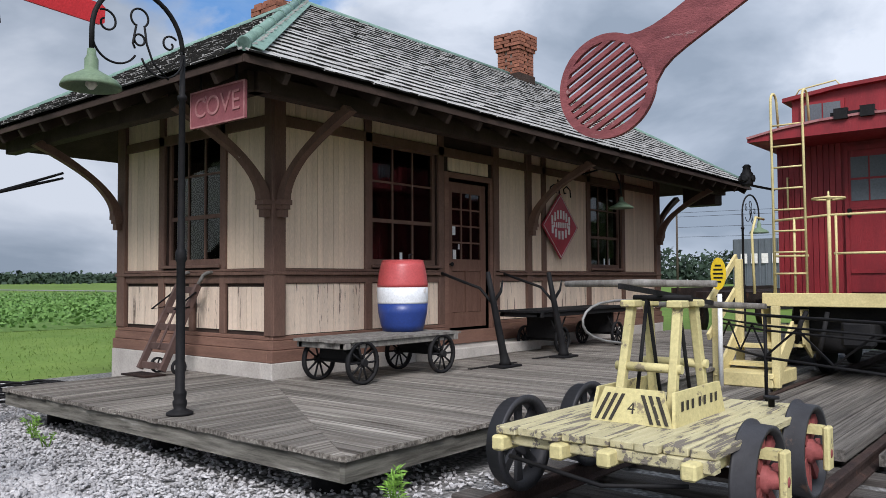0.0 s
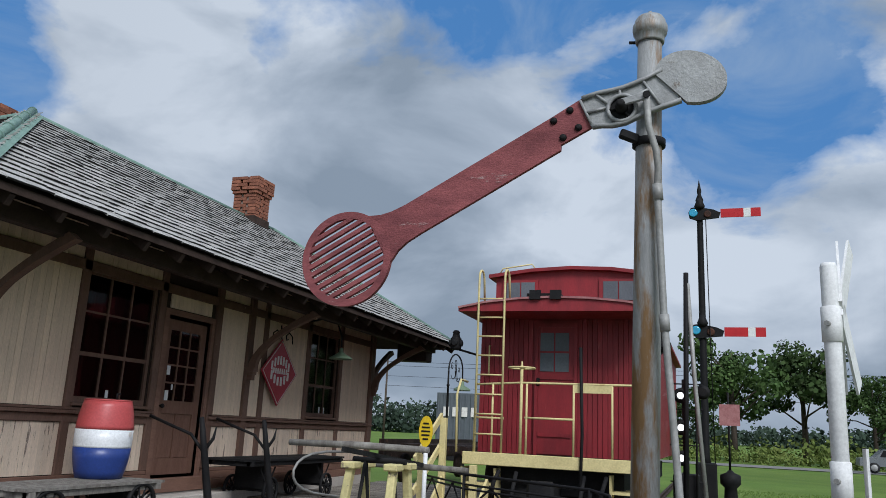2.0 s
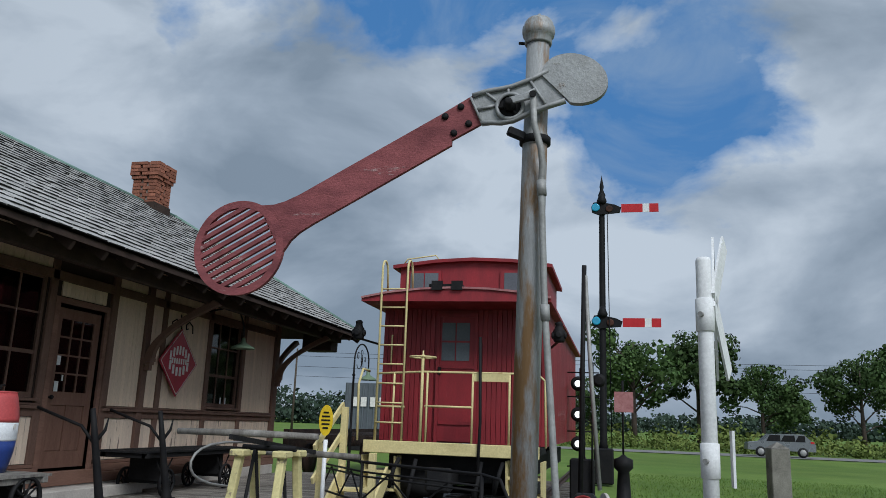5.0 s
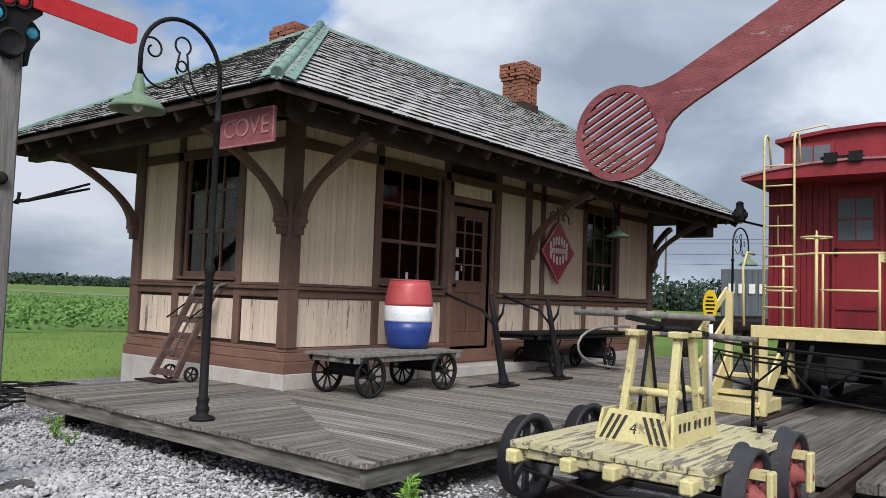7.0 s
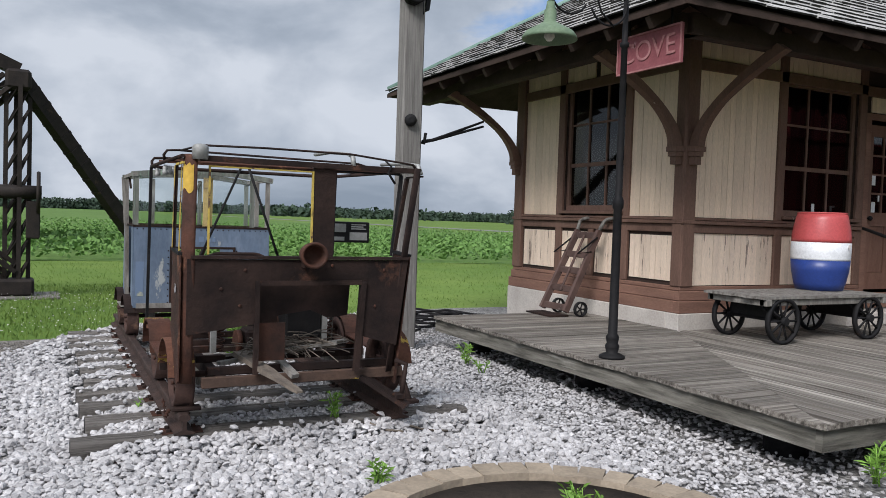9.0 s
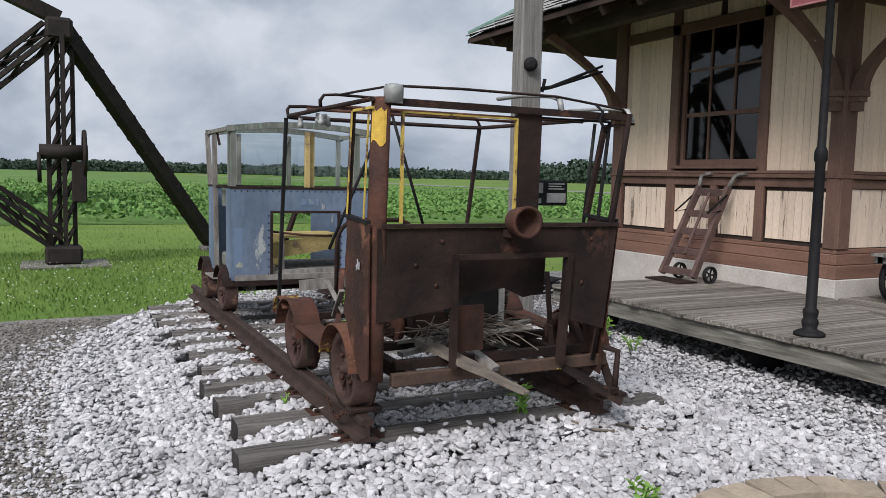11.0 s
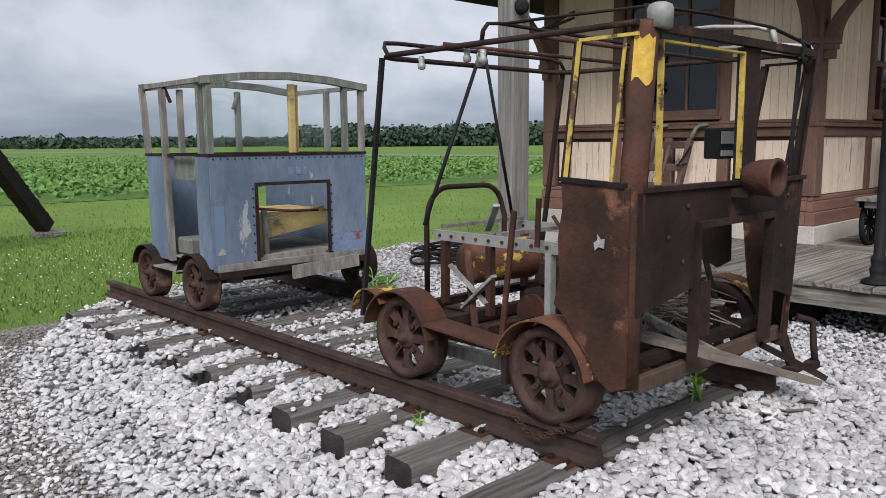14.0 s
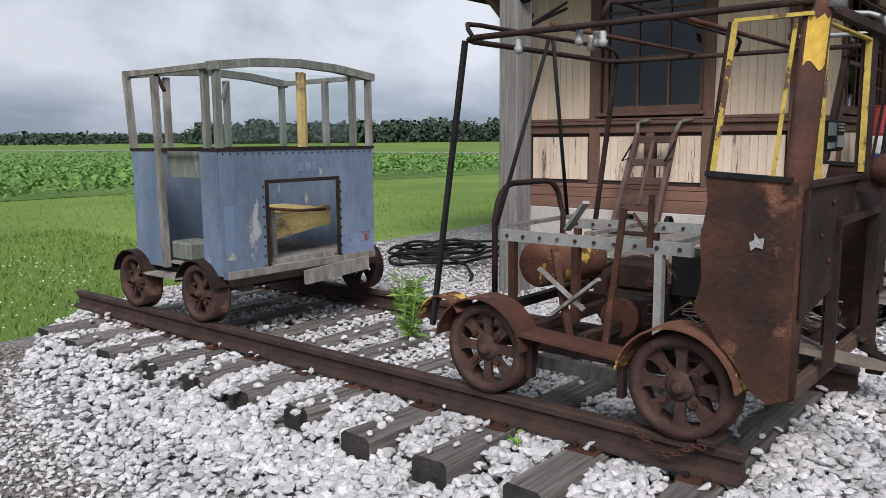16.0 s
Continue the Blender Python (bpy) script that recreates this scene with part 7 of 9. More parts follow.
for y0, y1 in ((CY0 - 0.02, CY0 + 0.5), (CY1 - 0.5, CY1 + 0.02)):
    st = part("step_unit", prism(bmnew(), [(0, 1.08), (0.62, 1.08), (0.62, 0.5), (0.45, 0.42), (0.10, 0.62)], (PX + 0.08, y0, 0), (1, 0, 0), (0, 0, 1), (0, 1, 0), 0.03), YELLOW_CAB, cab)
    part("step_side", prism(bmnew(), [(0, 1.08), (0.62, 1.08), (0.62, 0.5), (0.45, 0.42), (0.10, 0.62)], (PX + 0.08, y1 - 0.03, 0), (1, 0, 0), (0, 0, 1), (0, 1, 0), 0.03), YELLOW_CAB, st)
    for z, x in ((0.60, PX + 0.2), (0.85, PX + 0.15)):
        part("tread", box(bmnew(), x, x + 0.5, y0 + 0.03, y1 - 0.03, z - 0.02, z + 0.02), YELLOW_CAB, st)


def bar(pts, r=0.016, mat=YELLOW_CAB, name="railing_bar"):
    return part(name, tube(bmnew(), pts, r, 8), mat, cab)


RX_ = PX + 0.03
bar([(RX_, 3.98, 2.25), (RX_, 3.3, 2.29), (RX_, 2.1, 2.29), (RX_, 1.62, 2.29), (RX_, 1.52, 2.2), (RX_, 1.5, 1.28)])
bar([(RX_, 3.25, 1.80), (RX_, 2.55, 1.80)])
bar([(RX_, 3.98, 1.78), (RX_, 3.55, 1.78)])
for y in (3.98, 3.72, 3.22, 2.55, 2.02):
    bar([(RX_, y, 1.28), (RX_, y, 2.28)], 0.016, name="railing_post")
bar([(RX_, 4.24, 1.28), (RX_ + 0.02, 4.27, 2.1), (RX_ + 0.1, 4.24, 2.32), (RX_ + 0.3, 4.2, 2.30)], 0.018)
part("railing_plate", box(bmnew(), RX_ - 0.012, RX_ + 0.012, 2.02, 2.55, 2.17, 2.28), YELLOW_CAB, cab)
bar([(RX_, 3.30, 1.28), (RX_, 3.30, 2.5)], 0.022, name="brake_staff")
wheel_pts = [(RX_ + 0.19 * math.cos(a), 3.30 + 0.19 * math.sin(a), 2.5) for a in [k * math.tau / 24 for k in range(24)]]
bw = part("brake_wheel", tube(bmnew(), wheel_pts, 0.014, 6, True), YELLOW_CAB, cab)
for k in range(4):
    part("brake_spoke", tube(bmnew(), [(RX_, 3.30, 2.52), (RX_ + 0.19 * math.cos(k * math.pi / 2), 3.30 + 0.19 * math.sin(k * math.pi / 2), 2.5)], 0.01, 6), YELLOW_CAB, bw)
part("brake_hub", lathe(bmnew(), [(0.03, 0), (0.03, 0.03), (0.012, 0.06), (0.012, 0.1), (0.0, 0.11)], (RX_, 3.30, 2.49), n=10), YELLOW_CAB, bw)
for y in (3.97, 3.575):
    bar([(RX_, y, 1.28), (PX - 0.02, y, 3.45), (PX - 0.02, y, 3.80)] + [(PX + 0.11 - 0.13 * math.cos(radians(a)), y, 3.83 + 0.13 * math.sin(radians(a))) for a in range(15, 180, 25)] + [(PX + 0.30, y, 3.52)], 0.017, name="ladder_rail")
for k in range(8):
    z = 1.55 + k * 0.28
    bar([(PX + 0.005, 3.97, z), (PX + 0.005, 3.575, z)], 0.012, name="ladder_rung")
bar([(PX - 0.02, 2.45, 0.6), (PX - 0.03, 2.42, 1.6), (PX - 0.02, 2.45, 2.8)], 0.022, BLACK, "air_hose")
for y in (4.42, 1.35):
    ml = part("marker_lamp", lathe(bmnew(), [(0.07, 0), (0.085, 0.03), (0.085, 0.17), (0.06, 0.20), (0.05, 0.25), (0.06, 0.27), (0.03, 0.30)], (10.35, y, 2.78), n=14), BLACK, cab, "black marker lamp on a bracket")
    for d in ((-1, 0, 0), (0, 1, 0), (0, -1, 0)):
        part("lens", lathe(bmnew(), [(0.05, 0), (0.05, 0.03), (0.03, 0.04)], Vector((10.35, y, 2.88)) + Vector(d) * 0.07, d, 12), BLACK_MATT, ml)
    part("lamp_bracket", beam(bmnew(), (10.35, y, 2.8), (CF, (4.2 if y > 3 else 1.5), 2.75), 0.02, 0.03), BLACK, ml)
part("underframe", box(bmnew(), 10.4, 18.8, 1.9, 3.85, 0.75, 1.10), BLACK_MATT, cab)
part("coupler", box(box(bmnew(), 9.55, 10.4, 2.78, 2.98, 0.72, 0.92, bev=0.02), 9.40, 9.60, 2.70, 3.06, 0.66, 0.98, bev=0.04), BLACK_MATT, cab)
for x in (11.3, 12.9):
    for y in (TY0, TY1):
        part("truck_wheel", lathe(bmnew(), [(0.1, -0.05), (0.38, -0.06), (0.42, -0.05), (0.42, 0.06), (0.1, 0.06)], (x, y, 0.15 + 0.42), (0, 1, 0), 28), BLACK_MATT, cab)
    part("truck_axle", tube(bmnew(), [(x, 1.9, 0.57), (x, 3.9, 0.57)], 0.06, 8), BLACK_MATT, cab)
for y in (1.85, 3.93):
    part("truck_frame", box(bmnew(), 10.9, 13.3, y - 0.06, y + 0.06, 0.48, 0.72, bev=0.03), BLACK_MATT, cab)
for y, z in ((2.4, 0.65), (3.35, 0.62), (2.1, 0.8), (3.6, 0.82)):
    part("air_hose", tube(bmnew(), [(PX + 0.05, y, 1.05), (PX - 0.1, y + 0.03, z + 0.1), (PX - 0.05, y + 0.1, z - 0.15), (PX + 0.3, y + 0.15, z)], 0.03, 8), BLACK_MATT, cab)
part("brake_cylinder", lathe(bmnew(), [(0.05, 0), (0.2, 0.02), (0.2, 0.5), (0.05, 0.52)], (10.5, 3.2, 0.7), (0.2, 0.9, 0), 16), BLACK_MATT, cab)

# wooden access stair beside the caboose
stair = thing("access_stair", (9.3, 4.15, DECK), "pale yellow wooden stair with white posts beside the caboose", "stair")
for k in range(3):
    part("tread", box(bmnew(), 9.15 + k * 0.26, 9.43 + k * 0.26, 3.75, 4.40, 0.17 + k * 0.21, 0.21 + k * 0.21), YELLOW_CAB, stair)
for y in (3.73, 4.40):
    part("stringer", beam(bmnew(), (9.05, y, 0.2), (9.95, y, 0.85), 0.035, 0.22), YELLOW_CAB, stair)
for x, y, z in ((9.1, 4.42, 1.25), (9.95, 4.42, 1.75), (9.1, 3.70, 1.15)):
    part("post", box(bmnew(), x - 0.045, x + 0.045, y - 0.045, y + 0.045, 0.17, z, bev=0.006), YELLOW_CAB, stair)
for z in (0.0, -0.42):
    part("hand_rail", beam(bmnew(), (8.95, 4.47, 1.18 + z), (10.0, 4.47, 1.78 + z), 0.035, 0.09), YELLOW_CAB, stair)
part("landing", box(bmnew(), 9.0, 10.0, 3.72, 4.42, 0.17, 0.34, bev=0.01), YELLOW_CAB, stair)

# black lattice railing
fence = thing("lattice_railing", (8, 3, 0.16), "low black iron railing with zigzag lattice", "railing")
FP = [Vector((9.21, 4.43, 0)), Vector((7.96, 3.47, 0)), Vector((6.75, 1.84, 0))]
for z, r in ((1.09, 0.017), (0.98, 0.012), (0.93, 0.012), (0.64, 0.014)):
    pts = [p + Vector((0, 0, z)) for p in FP]
    if z > 1:
        pts += [FP[-1] + Vector((-0.14, -0.2, z - 0.03)), FP[-1] + Vector((-0.24, -0.34, 0.80)), FP[-1] + Vector((-0.28, -0.40, 0.45))]
    part("rail_bar", tube(bmnew(), pts, r, 8), BLACK, fence)
for p in FP:
    part("post", tube(bmnew(), [p + Vector((0, 0, 0.1)), p + Vector((0, 0, 1.09))], 0.02, 8), BLACK, fence)
zig = []
for a, b in zip(FP, FP[1:]):
    zig += [a.lerp(b, k / 4) + Vector((0, 0, 0.97 if k % 2 else 0.655)) for k in range(4)]
for a, b in zip(zig, zig[1:]):
    part("lattice_bar", beam(bmnew(), a, b, 0.012, 0.02), BLACK, fence)

# ---- signals, signs and posts on the right ----
sem = thing("semaphore_post", (23.3, 0.95, 0), "tall black semaphore post with two red and white arms", "signal")
part("post", lathe(bmnew(), [(0.16, 0.9), (0.11, 1.2), (0.09, 8.6), (0.09, 8.62)], (23.3, 0.95, 0), n=14), BLACK, sem)
part("base_case", box(bmnew(), 23.0, 23.6, 0.66, 1.24, -0.02, 1.0, bev=0.04), BLACK, sem)
part("finial", lathe(bmnew(), [(0.12, 0), (0.15, 0.1), (0.08, 0.2), (0.12, 0.32), (0.05, 0.5), (0.07, 0.6), (0.0, 1.0)], (23.3, 0.95, 8.5), n=12), BLACK, sem)
for z in (8.35, 4.75):
    head = part("spectacle", prism(bmnew(), [(0.33, 0.05), (0.25, 0.2), (0.05, 0.22), (-0.4, 0.12), (-0.6, 0.02), (-0.55, -0.14), (0.1, -0.2), (0.30, -0.12)], (23.15, 0.95, z), (0, 1, 0), (0, 0, 1), (1, 0, 0), 0.08), BLACK, sem)
    part("lens", lathe(bmnew(), [(0.13, 0), (0.13, 0.02), (0.1, 0.03)], (23.15, 1.14, z + 0.03), (-1, 0, 0), 16), CYAN, head)
    part("lens", lathe(bmnew(), [(0.11, 0), (0.11, 0.02), (0.08, 0.03)], (23.15, 0.72, z - 0.02), (-1, 0, 0), 16), RUST, head)
    for y0, y1, m_ in ((0.35, -0.30, SIGNAL_RED), (-0.30, -0.50, WHITE), (-0.50, -0.78, SIGNAL_RED)):
        part("arm_blade", box(bmnew(), 23.12, 23.15, y1, y0 - 0.001, z - 0.15, z + 0.12), m_, head)
    part("counter_cap", lathe(bmnew(), [(0.12, 0), (0.16, 0.1), (0.1, 0.25), (0.05, 0.35)], (23.2, 0.95, z + 0.15), n=12), BLACK, head)
part("ladder_wire", tube(bmnew(), [(23.1, 0.7, 0.8), (23.1, 0.78, 8.2)], 0.015, 5), BLACK, sem)

sig = thing("colour_light_signal", (15.6, 1.25, 0), "black railway signal with three lit white lenses", "signal")
part("post", tube(bmnew(), [(15.75, 1.25, 0), (15.75, 1.25, 2.8)], 0.06, 10), BLACK, sig)
part("base_box", box(bmnew(), 15.55, 15.95, 1.0, 1.5, 0, 0.95, bev=0.03), BLACK, sig)
for z in (2.47, 1.84, 1.25):
    h = part("signal_head", lathe(bmnew(), [(0.05, 0), (0.15, 0.02), (0.15, 0.16), (0.10, 0.17)], (15.75, 1.33, z), (-1, 0, 0), 20), BLACK, sig)
    part("lens", lathe(bmnew(), [(0.068, 0), (0.068, 0.012), (0.04, 0.025)], (15.575, 1.33, z), (-1, 0, 0), 16), LENS_LIT, h)
    part("hood", lathe(bmnew(), [(0.085, 0), (0.10, 0.12), (0.095, 0.12), (0.08, 0)], (15.575, 1.33, z), (-1, 0, 0), 16), BLACK, h)
part("ladder", tube(bmnew(), [(15.5, 1.05, 0.2), (15.4, 1.02, 2.9)], 0.02, 6), BLACK, sig)
part("dark_lamp", lathe(bmnew(), [(0.08, 0), (0.14, 0.05), (0.14, 0.15), (0.08, 0.2)], (15.8, 0.90, 2.55), (-1, 0, 0), 16), BLACK, sig)
for z in (0.8, 1.5, 2.2, 2.7):
    part("rung", tube(bmnew(), [(15.6, 1.55, z), (15.6, 0.9, z)], 0.015, 6), BLACK, sig)
pole2 = thing("leaning_iron_pole", (13.6, 1.1, 0), "pair of tall leaning black iron poles beside the caboose", "pole")
part("pole", tube(bmnew(), [(13.6, 1.2, 0), (13.7, 1.12, 4.6)], 0.045, 8), BLACK, pole2)
part("pole", tube(bmnew(), [(13.6, 0.85, 0.5), (13.7, 1.0, 2.5), (13.7, 1.1, 4.4)], 0.04, 8), GALV, pole2)

swi = thing("switch_stand", (16.4, 0.42, 0), "black switch stand with a faded pink square target", "switch stand")
part("stand", lathe(bmnew(), [(0.3, 0), (0.16, 0.06), (0.12, 0.7), (0.2, 0.78), (0.2, 0.95), (0.08, 1.0), (0.03, 1.05)], (16.4, 0.42, 0), n=12), BLACK, swi)
part("mast", tube(bmnew(), [(16.4, 0.42, 1.0), (16.4, 0.42, 2.6)], 0.022, 8), BLACK, swi)
part("target", box(bmnew(), 16.36, 16.38, 0.20, 0.60, 1.93, 2.36), PINK_EDGE, swi)
part("gravel_patch", prism(bmnew(), [(-0.9, -0.35), (0.7, -0.4), (0.9, 0.3), (-0.6, 0.5)], (16.3, 0.1, -0.04), (1, 0, 0), (0, 1, 0), (0, 0, 1), 0.02), GRAVEL, swi)

xb = thing("crossbuck_post", (5.76, -0.24, 0), "white railroad crossing post with two crossed white boards", "crossing sign")
part("post", lathe(bmnew(), [(0.065, 0), (0.065, 3.02), (0.055, 3.05)], (5.76, -0.21, 0), n=16), WHITE, xb)
away = Vector((0.991, -0.135, 0))
aside = Vector((-0.135, -0.991, 0))
for e_ in ((away * 0.94 + aside * 0.20).normalized(), away):
    nn = Vector((e_.y, -e_.x, 0))
    for s in (1, -1):
        d = (e_ * 0.78 + Vector((0, 0, s))).normalized()
        w_ = d.cross(nn)
        part("crossbuck_board", prism(bmnew(), [(0.0, -0.09), (0.76, -0.09), (0.76, 0.09), (0.0, 0.09)], Vector((5.79, -0.28, 2.68)), d, w_, nn, 0.02), WHITE, xb)
for z in (2.55, 1.35):
    part("post_band", lathe(bmnew(), [(0.066, 0), (0.078, 0.005), (0.078, 0.28), (0.066, 0.285)], (5.76, -0.21, z - 0.14), n=16), WHITE, xb)
    part("bolt", tube(bmnew(), [(5.66, -0.16, z), (5.72, -0.19, z)], 0.022, 8), GALV, xb)
part("side_plate", box(bmnew(), 5.70, 5.86, -0.40, -0.38, 1.15, 1.60), WHITE, xb)

fl = thing("crossing_lamp", (6.3, 0.83, 0), "low red crossing flasher lamp on a black post", "signal lamp")
part("post", tube(bmnew(), [(6.3, 0.80, 0), (6.3, 0.80, 0.75)], 0.035, 8), BLACK, fl)
hd = part("lamp_ring", lathe(bmnew(), [(0.09, -0.06), (0.128, 0.03), (0.135, 0.05), (0.125, 0.052), (0.08, -0.02), (0.05, -0.05)], (6.22, 0.83, 0.86), (-1, 0, 0), 28), LAMP_RED, fl)
part("lens", lathe(bmnew(), [(0.075, 0), (0.06, 0.02), (0.02, 0.03)], (6.25, 0.83, 0.86), (-1, 0, 0), 16), BLACK, hd)
part("lamp_back", lathe(bmnew(), [(0.15, 0), (0.15, 0.03)], (6.36, 0.66, 0.86), (0.3, -0.9, 0), 20), CONCRETE, fl)
part("lamp_body", box(bmnew(), 6.22, 6.40, 0.72, 0.92, 0.76, 1.0, bev=0.03), BLACK, fl)
solid("relay_box", box(bmnew(), 7.9, 8.35, 0.95, 1.55, 0, 0.62, bev=0.02), GALV, "grey steel relay box beside the crossing", "equipment box")
bm = box(bmnew(), -0.17, 0.17, -0.17, 0.17, -0.1, 1.33, pose(14.8, -2.36, 0, 0, 0, 8), 0.012)
cap = [bm.verts.new(pose(14.8, -2.36, 0, 0, 0, 8) @ Vector(v)) for v in ((-0.17, -0.17, 1.331), (0.17, -0.17, 1.331), (0.17, 0.17, 1.331), (-0.17, 0.17, 1.331), (0, 0, 1.45))]
for k in range(4):
    bm.faces.new((cap[k], cap[(k + 1) % 4], cap[4]))
bm.faces.new(cap[:4])
solid("stone_post", bm, CONCRETE_OLD, "square weathered concrete post with a pyramid top on the lawn", "post")
ys = thing("yellow_oval_sign", (8.9, 4.28, 0), "yellow oval sign with dark lines on a post", "sign")
part("post", tube(bmnew(), [(8.9, 4.30, 0.17), (8.9, 4.30, 1.3)], 0.03, 8), WHITE, ys)
ov = part("plate", prism(bmnew(), [(0.095 * math.cos(a), 0.20 * math.sin(a)) for a in [k * math.tau / 28 for k in range(28)]], (8.86, 4.30, 1.55), (0, 1, 0), (0, 0, 1), (1, 0, 0), 0.012), YELLOW_SIGN, ys)
for k in range(5):
    w_ = 0.062 * math.cos((k - 2) * 0.45)
    part("writing_bar", box(bmnew(), 8.855, 8.859, 4.30 - w_, 4.30 + w_, 1.44 + k * 0.05, 1.462 + k * 0.05), BLACK, ov)

# ---- things on the platform ----


def spoked_wheel(parent, x, y, z, r, mat=GREY_WOOD, n=10):
    w = part("wheel", lathe(bmnew(), [(r * 0.86, -0.022), (r, -0.022), (r, 0.022), (r * 0.86, 0.022)], (x, y, z), (0, 1, 0), 30, closed=True), mat, parent)
    bm = bmnew()
    for k in range(n):
        a = k * math.tau / n
        tube(bm, [(x, y, z), (x + 0.9 * r * math.cos(a), y, z + 0.9 * r * math.sin(a))], 0.012, 5)
    part("wheel_spoke", bm, mat, w)
    part("hub", tube(bmnew(), [(x, y - 0.05, z), (x, y + 0.05, z)], 0.04, 10), mat, w)
    return w


def baggage_wagon(x0, x1, y0, y1, zt, r, wx, mat_top, mat_iron, label):
    wg = thing("baggage_wagon", ((x0 + x1) / 2, (y0 + y1) / 2, DECK), label, "wagon", "baggage wagons on the platform")
    n = 6
    for k in range(n):
        a = y0 + (y1 - y0) * k / n
        part("bed_plank", box(bmnew(), x0 + rnd.uniform(-0.02, 0.02), x1 + rnd.uniform(-0.02, 0.02), a + 0.004, a + (y1 - y0) / n - 0.004, zt - 0.03, zt + rnd.uniform(-0.003, 0.003)), mat_top, wg)
    for y in (y0 + 0.06, y1 - 0.06):
        part("side_sill", box(bmnew(), x0 + 0.04, x1 - 0.04, y - 0.03, y + 0.03, zt - 0.10, zt - 0.032, bev=0.006), mat_top, wg)
    for x in (x0 + 0.08, x1 - 0.08):
        part("end_rail", box(bmnew(), x - 0.04, x + 0.04, y0, y1, zt - 0.10, zt - 0.033, bev=0.006), mat_top, wg)
    for x in wx:
        for y in (y0 + 0.03, y1 - 0.05):
            spoked_wheel(wg, x, y, DECK + r, r, mat_iron)
        part("axle", tube(bmnew(), [(x, y0 + 0.03, DECK + r), (x, y1 - 0.05, DECK + r)], 0.022, 8), mat_iron, wg)
        part("bolster", box(bmnew(), x - 0.05, x + 0.05, y0 + 0.12, y1 - 0.12, DECK + r + 0.02, zt - 0.10), mat_iron, wg)
        part("spring_bow", tube(bmnew(), [(x - 0.22, y0 + 0.10, zt - 0.12), (x, y0 + 0.10, DECK + r + 0.03), (x + 0.22, y0 + 0.10, zt - 0.12)], 0.013, 6), mat_iron, wg)
    return wg


baggage_wagon(4.88, 6.86, 6.78, 7.56, 0.86, 0.235, (5.20, 6.53), GREY_WOOD, BLACK_MATT, "grey weathered baggage wagon with iron spoked wheels")
w2 = baggage_wagon(8.95, 12.0, 6.95, 7.7, 1.03, 0.20, (9.6, 11.4), BLACK_MATT, BLACK_MATT, "black low baggage wagon with a bent drawbar")
part("drawbar", tube(bmnew(), [(11.8, 6.8, 1.12), (11.2, 6.55, 1.14), (10.5, 6.55, 1.15), (10.0, 6.55, 1.12), (9.75, 6.55, 1.07), (9.58, 6.55, 1.0), (9.48, 6.55, 0.90), (9.49, 6.55, 0.80), (9.58, 6.55, 0.71), (9.8, 6.55, 0.62), (10.15, 6.55, 0.54), (11.1, 6.6, 0.42), (11.3, 6.9, 0.40)], 0.02, 8), GALV, w2)
bar_ = thing("painted_barrel", (6.46, 7.38, 0.86), "barrel painted in red, white and blue bands on the wagon", "barrel")
BR = [(0.0, 0.25), (0.08, 0.275), (0.22, 0.303), (0.36, 0.315), (0.42, 0.317), (0.58, 0.315), (0.70, 0.30), (0.80, 0.278), (0.86, 0.262)]


def barrel_band(z0, z1, mat, name):
    def rr(z):
        for (za, ra), (zb, rb) in zip(BR, BR[1:]):
            if za <= z <= zb:
                return ra + (rb - ra) * (z - za) / (zb - za)
        return BR[-1][1]
    zs = sorted({z0, z1, *[z for z, _ in BR if z0 < z < z1]})
    part(name, lathe(bmnew(), [(rr(z), z) for z in zs], (6.46, 7.38, 0.862), n=32), mat, bar_)


barrel_band(0.0, 0.34, BARREL_BLUE, "blue_band")
barrel_band(0.34, 0.54, BARREL_WHITE, "white_band")
barrel_band(0.54, 0.86, BARREL_RED, "red_band")
part("barrel_lid", lathe(bmnew(), [(0.262, 0), (0.266, 0.012), (0.236, 0.02), (0.21, 0.012), (0.01, 0.010)], (6.46, 7.38, 1.722), n=32), BARREL_RED, bar_)
part("tap", tube(bmnew(), [(6.53, 7.33, 1.73), (6.53, 7.33, 1.81), (6.57, 7.32, 1.81)], 0.014, 8), BLACK, bar_)
part("badge", lathe(bmnew(), [(0.03, 0), (0.03, 0.004)], (6.52, 7.066, 1.36), (0.2, -1, 0), 14), LETTER, bar_)

